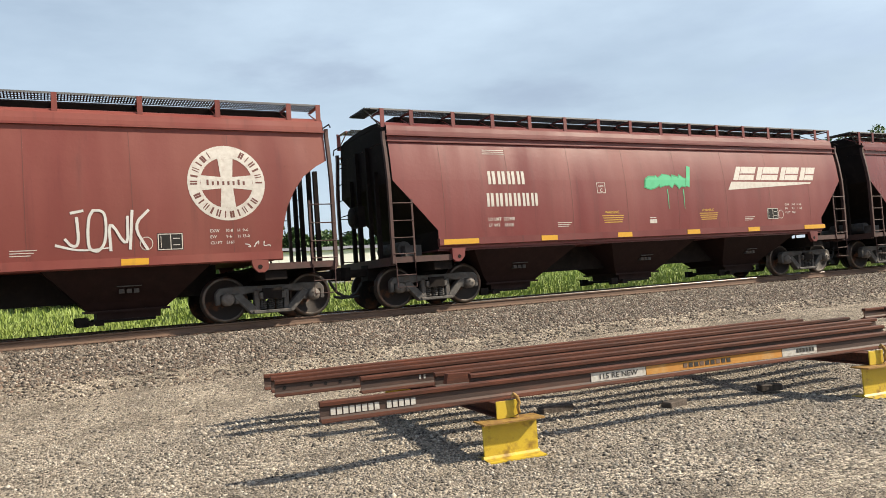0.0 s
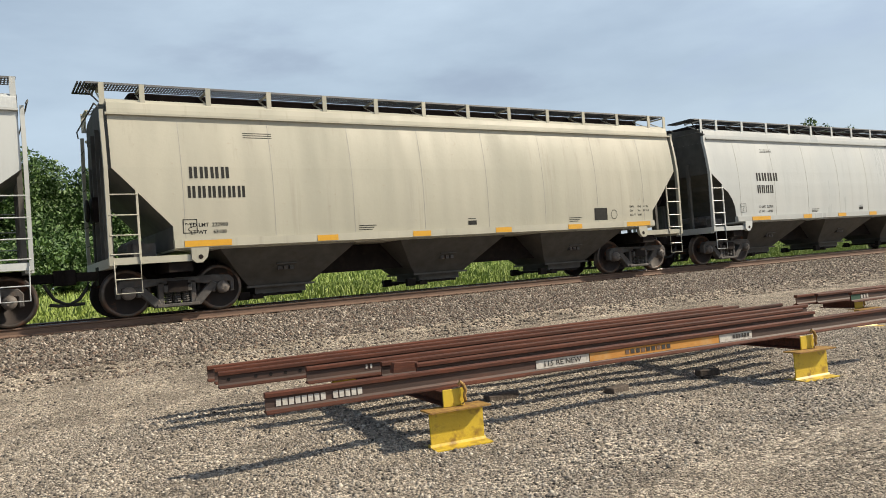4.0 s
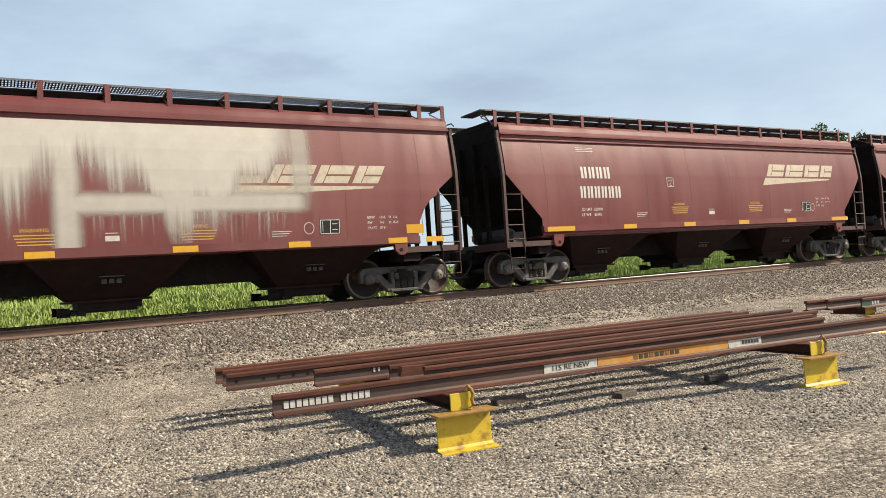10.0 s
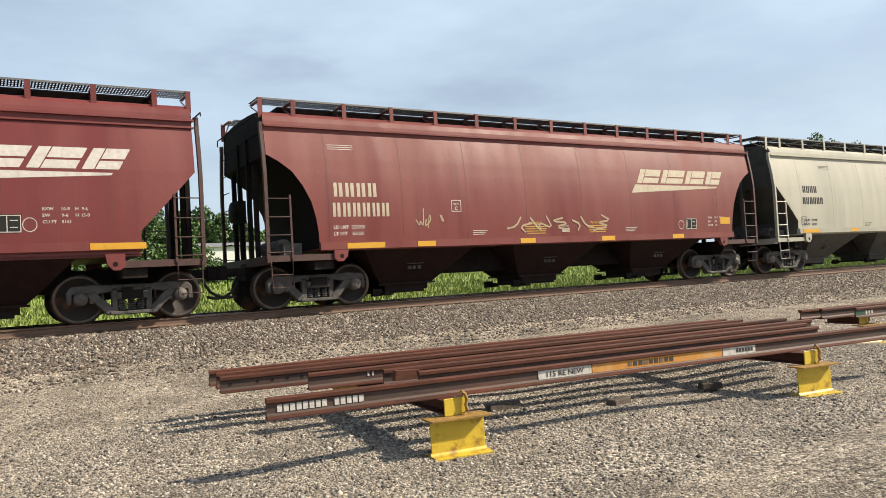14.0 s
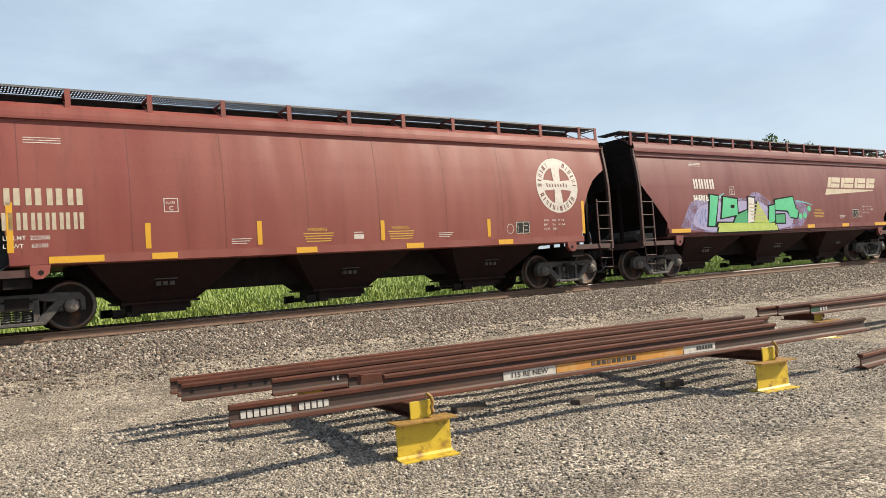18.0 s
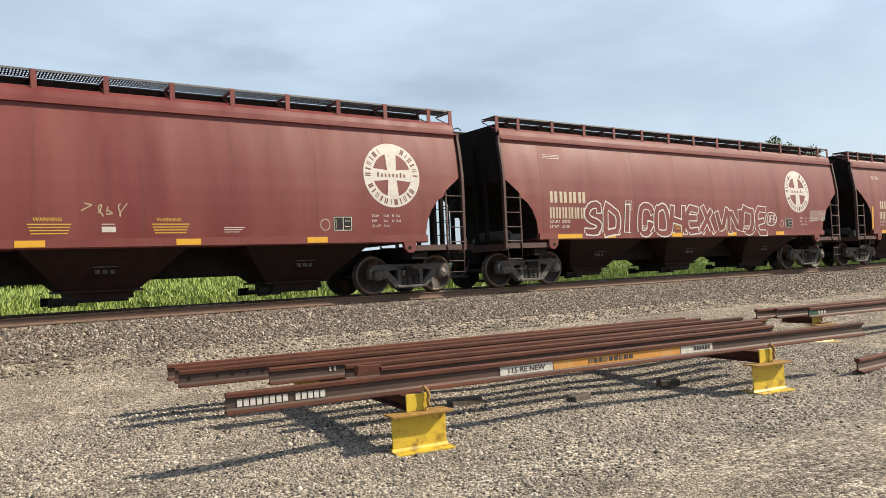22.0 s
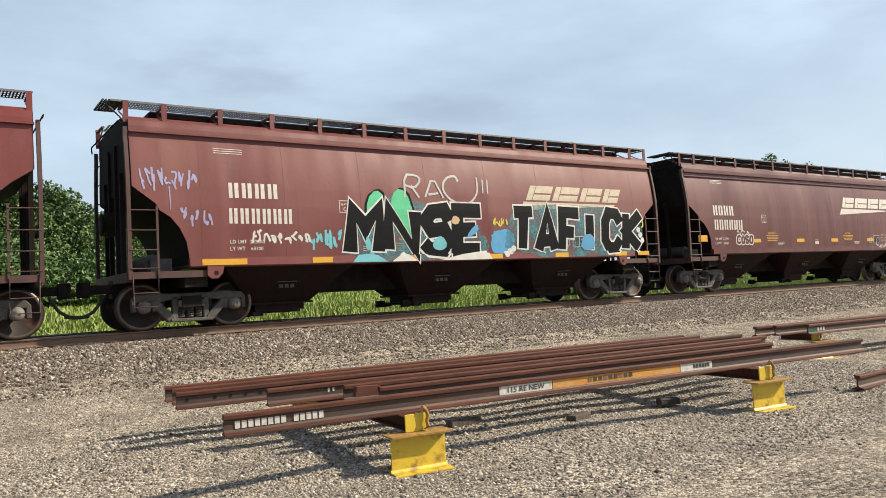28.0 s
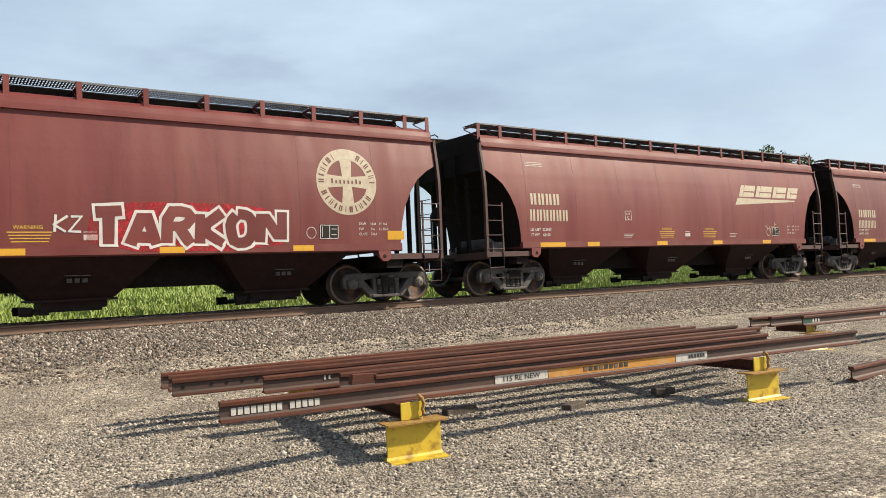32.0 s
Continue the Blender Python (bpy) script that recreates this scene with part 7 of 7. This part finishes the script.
for vx, vb, vt in ((1.12, 1.40, 2.26), (4.1, 1.5, 1.9), (6.75, 1.5, 1.92), (8.93, 1.43, 1.87), (11.77, 1.52, 1.90), (14.68, 1.40, 2.28)):
    mark(c["AD"], "yellow_bar", "yellow_bar_d%.2f%.2f" % (vb, vt), lambda bm, vb=vb, vt=vt: rect(bm, 0, 0.11, vb, vt), STRIPE, vx, 0.028)
scribble(c["AE"], 4.0, 5.0, 1.5, 2.0, 5, SP["tan"], 0.018, 41)
scribble(c["AE"], 11.2, 13.0, 1.6, 1.9, 6, SP["tan"], 0.018, 42)
# black and white block piece
mist(c["AF"], 3.0, 14.0, 1.30, 2.7, SP["mist_white"], 43)
sprayed(c["AF"], "EVATS", 3.5, 13.8, 1.30, 2.85, [SP["white"], SP["silver"]], SP["black"], 0.42, 44, 0.10, SP["mist_white"], 0, 0.1)
mist(c["AF"], 2.0, 3.6, 1.4, 2.3, SP["mist_lime"], 45, 0.0095)
hollow(c["AH"], "ROK", 10.4, 12.4, 1.45, 1.95, 46, "tan", 0.10, 0.015)
scribble(c["AH"], 7.0, 8.0, 1.5, 1.9, 4, SP["tan"], 0.02, 47)
hollow(c["AI"], "OEROIR", 3.72, 6.0, 1.45, 2.02, 48, "white", 0.10, 0.03, 0.06)
line(c["AI"], [(4.6, 1.33), (4.75, 1.40), (4.95, 1.32), (5.15, 1.40), (5.35, 1.33)], 0.025, SP["white"], 0.012, 1)
hollow(c["AI"], "OHF", 7.94, 8.85, 1.44, 1.97, 50, "pink", 0.09, 0.018, 0.08)
hollow(c["AI"], "CROER", 10.91, 12.37, 1.40, 1.98, 49, "white", 0.08, 0.025, 0.06)
scribble(c["AI"], 9.9, 10.5, 1.5, 1.95, 4, SP["tan"], 0.015, 51)
# two black pieces with pale outlines
patch(c["AJ"], [(4.3, 1.22), (4.5, 1.9), (5.2, 2.3), (5.6, 2.75), (6.5, 2.6), (7.0, 2.3), (7.9, 2.2), (8.5, 1.6), (8.3, 1.22)], SP["mist_teal"], 0.0095, 1, "graffiti_shadow")
for q in ([(5.0, 2.1), (5.05, 2.62), (5.3, 2.86), (5.5, 2.7), (5.45, 2.1)], [(5.62, 2.2), (5.7, 2.75), (5.95, 2.92), (6.2, 2.65), (6.32, 1.7), (6.0, 1.7)]):
    patch(c["AJ"], [(a + (0.05 if a > 5.25 else -0.05), b + (0.04 if b > 2.4 else 0.0)) for a, b in q], SP["black"], 0.0101, 1, "graffiti_outline")
    patch(c["AJ"], q, SP["mint"], 0.0112, 1)
for q, paint in (([(4.6, 1.20), (4.75, 1.36), (5.15, 1.40), (5.5, 1.20)], "cyan"), ([(5.6, 1.20), (5.95, 1.42), (6.3, 1.20)], "white"), ([(6.9, 1.20), (7.6, 1.34), (8.35, 1.42), (8.5, 1.20)], "white")):
    patch(c["AJ"], q, SP[paint], 0.0245, 0)
sprayed(c["AJ"], "MNSE", 4.45, 8.3, 1.22, 2.62, [SP["black"]], SP["white"], 0.36, 51, 0.035, None, 0, 0.15, 0.05)
for q, paint in (([(4.95, 1.5), (5.0, 1.85), (5.12, 1.6), (5.1, 1.45)], "cyan"), ([(6.75, 1.5), (6.8, 1.7), (7.05, 1.8), (7.2, 1.55), (7.0, 1.42)], "cyan"), ([(7.75, 1.7), (7.85, 1.9), (8.1, 2.1), (8.15, 1.9)], "skyblue"), ([(7.3, 2.1), (7.4, 2.3), (7.6, 2.2), (7.5, 2.05)], "peach")):
    patch(c["AJ"], q, SP[paint], 0.0245, 1)
for k in range(6):
    bx, bz = ((8.98 + 0.13 * k, 1.32 + 0.07 * k) if k < 3 else (13.95 + 0.08 * (k - 3), 1.95 - 0.15 * (k - 3)))
    patch(c["AJ"], [(bx + 0.085 * math.cos(0.785 * i), bz + 0.085 * math.sin(0.785 * i)) for i in range(8)], SP["white"], 0.0225, 0, "paint_dot")
patch(c["AJ"], [(8.9, 1.22), (9.1, 2.3), (9.7, 2.65), (13.9, 2.55), (14.2, 1.9), (14.0, 1.22)], SP["mist_teal"], 0.0095, 1, "graffiti_shadow")
sprayed(c["AJ"], "TAFICK", 9.15, 14.1, 1.22, 2.68, [SP["black"]], SP["white"], 0.33, 52, 0.035, None, 0, 0.15, 0.04)
patch(c["AJ"], [(11.6, 1.4), (11.7, 1.8), (12.1, 1.85), (12.2, 1.4)], SP["skyblue"], 0.0245, 1)
sprayed(c["AJ"], "RA", 5.95, 7.15, 2.66, 3.26, [SP["silver"]], None, 0.055, 53, 0.0, None, 1, 0.15, 0.12)
line(c["AJ"], [(7.62, 3.12), (7.55, 3.28), (7.22, 3.18), (7.12, 2.88), (7.4, 2.60), (7.9, 2.55), (8.2, 2.85), (8.2, 3.25)], 0.06, SP["silver"], 0.012, 2, 0.045)
for dx in (8.35, 8.5):
    line(c["AJ"], [(dx, 2.85), (dx + 0.03, 3.2)], 0.04, SP["silver"], 0.012, 0)
scribble(c["AJ"], 0.17, 1.30, 2.62, 3.12, 9, SP["lilac"], 0.04, 54)
line(c["AJ"], [(0.75, 2.75), (0.76, 2.3)], 0.03, SP["lilac"], 0.012, 0, 0.01)
scribble(c["AJ"], 0.95, 1.60, 1.96, 2.36, 5, SP["lilac"], 0.05, 55)
scribble(c["AJ"], 2.3, 3.65, 1.62, 1.92, 9, SP["white"], 0.05, 56)
scribble(c["AJ"], 3.6, 4.4, 1.48, 1.95, 7, SP["cyan"], 0.07, 57)
scribble(c["AJ"], 8.6, 9.1, 2.0, 2.25, 5, SP["yellow"], 0.04, 58)
scribble(c["AJ"], 13.5, 14.2, 1.95, 2.4, 6, SP["yellow"], 0.04, 59)
mist(c["AJ"], 8.5, 9.3, 1.30, 1.95, SP["skyblue"], 60, 0.0093)
hollow(c["AK"], "COSO", 2.4, 3.3, 1.45, 1.85, 61, "white", 0.09, 0.03, 0.1)
scribble(c["AK"], 2.3, 3.5, 1.6, 2.05, 4, SP["white"], 0.03, 64)
scribble(c["AK"], 11.5, 12.3, 1.24, 1.5, 5, SP["white"], 0.035, 62)
mist(c["AL"], 4.1, 14.0, 1.26, 1.58, SP["mist_red"], 63)
for cx, cz, r in ((4.2, 1.75, 0.14), (5.3, 1.7, 0.24), (10.6, 1.7, 0.16), (11.6, 1.8, 0.15), (10.9, 1.55, 0.2)):
    patch(c["AL"], [(cx + r * math.cos(0.785 * i), cz + r * math.sin(0.785 * i)) for i in range(8)], SP["mist_red"], 0.0095)
patch(c["AL"], [(5.42, 1.26), (5.6, 2.3), (6.2, 2.42), (7.1, 2.36), (7.6, 2.42), (8.6, 2.42), (10.0, 2.26), (10.42, 1.7), (10.28, 1.26)], SP["white"], 0.011, 1, "graffiti_outline")
sprayed(c["AL"], "NHD", 5.72, 10.15, 1.24, 2.36, [SP["black"]], SP["white"], 0.36, 64, 0.05, None, 0, 0.05, 0.03)
patch(c["AL"], [(9.15, 1.55), (9.2, 1.95), (9.6, 1.95), (9.75, 1.7), (9.6, 1.55)], SP["white"], 0.0235, 1)
patch(c["AL"], [(9.22, 1.6), (9.27, 1.85), (9.57, 1.72)], SP["red"], 0.0255, 1)
for k, (cx, cz, r) in enumerate(((4.71, 1.85, 0.30), (5.10, 1.64, 0.21), (10.78, 1.7, 0.2), (11.16, 1.86, 0.24))):
    patch(c["AL"], [(cx - 0.8 * r, cz), (cx - 0.06, cz - 0.05), (cx, cz - r), (cx + 0.06, cz - 0.05), (cx + 0.8 * r, cz), (cx + 0.06, cz + 0.05), (cx, cz + r), (cx - 0.06, cz + 0.05)], SP["white"], 0.0175, 0, "paint_star")
scribble(c["AL"], 0.9, 1.7, 2.9, 3.4, 4, SP["pink"], 0.03, 65)
sprayed(c["AL"], "EROKER", 11.6, 13.1, 1.75, 2.14, [SP["white"]], None, 0.045, 66, 0.0, None, 1, 0.1, 0.1)
sprayed(c["AM"], "BRIDE", 2.95, 6.5, 1.22, 2.22, [SP["steel"]], SP["white"], 0.27, 67, 0.06, None, 0, 0.05, 0.03)
sprayed(c["AM"], "HUMBLE", 7.95, 12.1, 1.22, 2.16, [SP["steel"]], SP["white"], 0.22, 68, 0.05, None, 0, 0.05, 0.04)
patch(c["AM"], [(12.05, 1.72), (12.22, 1.74), (12.3, 1.92), (12.38, 1.74), (12.55, 1.72), (12.42, 1.58), (12.3, 1.45), (12.18, 1.58)], SP["teal"], 0.012, 0, "paint_star")
for w, wx, wz, ws in (("ABOUT", 6.62, 1.92, 0.20), ("TO", 6.85, 1.62, 0.16), ("ROLL", 6.80, 1.30, 0.22)):
    words(c["AM"], "sprayed_word", w, wx, wz, ws, SP["white"], "white sprayed words")
patch(c["AN"], [(7.75, 1.24), (7.9, 2.1), (9.0, 2.2), (11.4, 2.15), (11.6, 1.7), (11.5, 1.24)], SP["mist_red"], 0.0095, 1, "graffiti_shadow")
hollow(c["AN"], "TARKON", 7.85, 11.6, 1.22, 2.20, 70, "white", 0.22, 0.05, 0.05)
sprayed(c["AN"], "KZ", 7.25, 7.75, 1.60, 1.95, [SP["white"]], None, 0.045, 71, 0.0, None, 0, 0.1, 0.08)
scribble(c["AO"], 12.0, 12.7, 1.6, 1.95, 4, SP["tan"], 0.025, 72)

# ---- trees and far things ----
def tree(x, y, h, spread, seed, z0=0.25, leaf=0.33, count=2200, label="leafy green deciduous tree beyond the track"):
    rg = np.random.default_rng(seed)
    th = thing("tree", label, "tree", "trees beyond the track", m=pose(x, y, z0))
    bm = bmesh.new()
    rings = []
    for k, f in enumerate((0, 0.15, 0.35, 0.6, 0.85)):
        r = 0.045 * h * (1 - f) * 0.55 + 0.03
        ox, oy = rg.normal(0, 0.02 * h * f, 2)
        rings.append([bm.verts.new((ox + r * math.cos(a), oy + r * math.sin(a), f * h)) for a in (2 * math.pi * i / 8 for i in range(8))])
    for a, b in zip(rings, rings[1:]):
        for i in range(8):
            bm.faces.new((a[i], a[(i + 1) % 8], b[(i + 1) % 8], b[i]))
    centres = []
    for k in range(11):
        a = k * 2.4 + rg.random()
        f = 0.30 + 0.055 * k
        r = spread * (0.45 + 0.5 * rg.random()) * (1.15 - 0.75 * abs(f - 0.5))
        end = (r * math.cos(a), r * math.sin(a), (f + 0.16) * h)
        tube(bm, [(0, 0, f * h * 0.85), (end[0] * 0.5, end[1] * 0.5, (f + 0.09) * h), end], 0.012 * h * (1 - 0.5 * f), 5)
        centres.append(end)
    part("trunk", bm, BARK, th)
    centres += [(0, 0, 0.92 * h), (0.2 * spread, 0.1, 0.8 * h), (-0.3 * spread, 0, 0.75 * h)]
    cs = np.array(centres)
    which = rg.integers(0, len(cs), count)
    ball = rg.normal(0, 1, (count, 3))
    ball *= (1.7 * rg.random((count, 1)) ** 0.45) / np.linalg.norm(ball, axis=1)[:, None]
    p = cs[which] + ball * np.array([0.30 * spread, 0.30 * spread, 0.085 * h])
    nv = rg.normal(0, 1, (count, 3))
    nv /= np.linalg.norm(nv, axis=1)[:, None]
    u = np.cross(nv, rg.normal(0, 1, (count, 3)))
    u /= np.linalg.norm(u, axis=1)[:, None]
    w = np.cross(nv, u)
    s = (leaf * (0.5 + rg.random(count)))[:, None]
    v = np.stack([p - u * s, p - w * s * 0.6 + nv * s * 0.2, p + u * s, p + w * s * 0.6 + nv * s * 0.2], 1).reshape(-1, 3)
    q = 4 * np.arange(count)[:, None]
    f = np.concatenate([q + np.array([[0, 1, 2]]), q + np.array([[0, 2, 3]])], 1).reshape(-1, 3)
    me = bpy.data.meshes.new("crown")
    me.from_pydata(v.tolist(), [], f.tolist())
    me.materials.append(LEAF)
    part("crown", me, None, th)
    return th


def by_bearing(az, d):
    return d * math.sin(radians(az)), d * math.cos(radians(az))


# a thicket close behind the track on one side, thinning out along it: bearing, distance, top as an elevation angle
for i, (az, d, el) in enumerate(((-4, 44, 11.0), (-1.5, 46, 11.0), (1.0, 45, 10.4), (3.0, 47, 9.8), (4.8, 49, 9.2), (6.4, 50, 8.6), (7.9, 52, 7.7), (9.4, 54, 7.0), (11.2, 58, 6.3), (13.0, 116, 6.4), (14.6, 118, 5.9), (16.2, 119, 5.2), (18.2, 120, 4.9), (20.4, 122, 4.6), (22.6, 124, 4.4), (25, 128, 4.0))):
    x, y = by_bearing(az, d)
    h = (d * math.tan(radians(el)) + 1.2) / 1.20
    tree(x, y, h, h * 0.30, 100 + i, count=13000 if d < 70 else 6000, leaf=0.105 if d < 70 else 0.30)
for i, (az, d, el, sp) in enumerate(((0.8, 38, 4.2, 2.6), (4.0, 40, 4.5, 2.8), (6.8, 42, 4.0, 2.5), (9.0, 43, 3.6, 2.4), (11.2, 46, 3.4, 2.4), (13.2, 50, 2.6, 2.2))):
    x, y = by_bearing(az, d)
    tree(x, y, (d * math.tan(radians(el)) + 1.2) * 0.85, sp, 200 + i, count=7000, leaf=0.10, label="bushy green undergrowth beyond the track")
# crowns that top the train far down the line
for i, (az, d, el) in enumerate(((55.6, 150, 8.7), (57.4, 150, 8.9), (58.9, 152, 8.3), (60.0, 155, 8.0), (63.6, 165, 7.0), (65.2, 168, 6.8))):
    x, y = by_bearing(az, d)
    h = d * math.tan(radians(el)) / 1.19 + 0.6
    tree(x, y, h, 3.6, 300 + i, count=8000, leaf=0.26, label="tall leafy tree far down the line")


def warehouse(x0, x1, y, z0, label):
    """A long low shed: tan block wall below, white cladding panels above, a shallow roof."""
    th = thing("warehouse", label, "building", m=pose(x0, y, z0))
    w, dp = x1 - x0, 14.0
    part("wall", box(bmesh.new(), 0, w, 0, dp, 0, 2.9), FAR_TAN, th, "tan block wall")
    n = 7
    for k in range(n):
        part("panel", box(bmesh.new(), w * k / n + 0.04, w * (k + 1) / n - 0.04, -0.10, dp, 2.9, 5.05), FAR_WALL, th, "white cladding panel")
    bm = extrude(bmesh.new(), [(-0.5, 5.05), (dp + 0.5, 5.05), (dp / 2, 6.0)], "x", -0.3, w + 0.3)
    part("roof", bm, FAR_ROOF, th)
    for k in range(3):
        part("door", box(bmesh.new(), 3.0 + k * 6.4, 5.6 + k * 6.4, -0.06, 0.0, 0.0, 2.5), FAR_ROOF, th)
    return th


warehouse(24.2, 45.0, 98.0, 2.05, "long low warehouse with white cladding over a tan wall")


# ---- motion of the train ----
# slack running in and out through the couplings: seconds, metres gained
SLACK = ((0, 0.05), (1, -0.01), (2, -0.07), (3, 0.07), (6, -0.00), (7, -0.05), (8, 0.03), (9, 0.03), (10, 0.03), (11, -0.07), (12, -0.14), (13, 0.07), (16, 0.07), (17, 0.01), (18, 0.01), (19, 0.03), (20, 0.26), (21, 0.06), (22, -0.20), (23, -0.07), (24, -0.09), (27, -0.16), (28, 0.12), (29, 0.07), (30, 0.08), (31, 0.02), (32, -0.04))


def travelled(t):
    """How far the train has rolled to the left since 16 s."""
    u = t - 16.0
    return 18.159 * u + 0.03514 * u * u / 2 - 0.000189 * u ** 3 / 6 + float(np.interp(t, [k[0] for k in SLACK], [k[1] for k in SLACK]))


def motions():
    for name, kind, x in TRAIN:
        walk(CARS[name], [(float(t), pose(x - travelled(t), TRACK_Y, RAIL_Z)) for t in range(0, 33)])
    # every wheelset rolls without slipping: two of them are keyed, the others take over the same turning
    first = {}
    for car in CARS.values():
        for tr in car.children:
            if not tr.name.startswith("truck"):
                continue
            for w in tr.children:
                if not w.name.startswith("wheelset"):
                    continue
                sx = 1 if w.location.x > 0 else -1
                if sx not in first:
                    first[sx] = w
                    walk(w, [(k / 30, Matrix.Translation((sx * AXLE, 0, WHEEL_R)) @ Matrix.Rotation(-travelled(k / 30) / WHEEL_R, 4, "Y")) for k in range(961)])
                else:
                    src = first[sx].animation_data
                    w.rotation_mode = "QUATERNION"
                    own = w.animation_data_create()
                    own.action = src.action
                    own.action_slot = src.action_slot


motions()
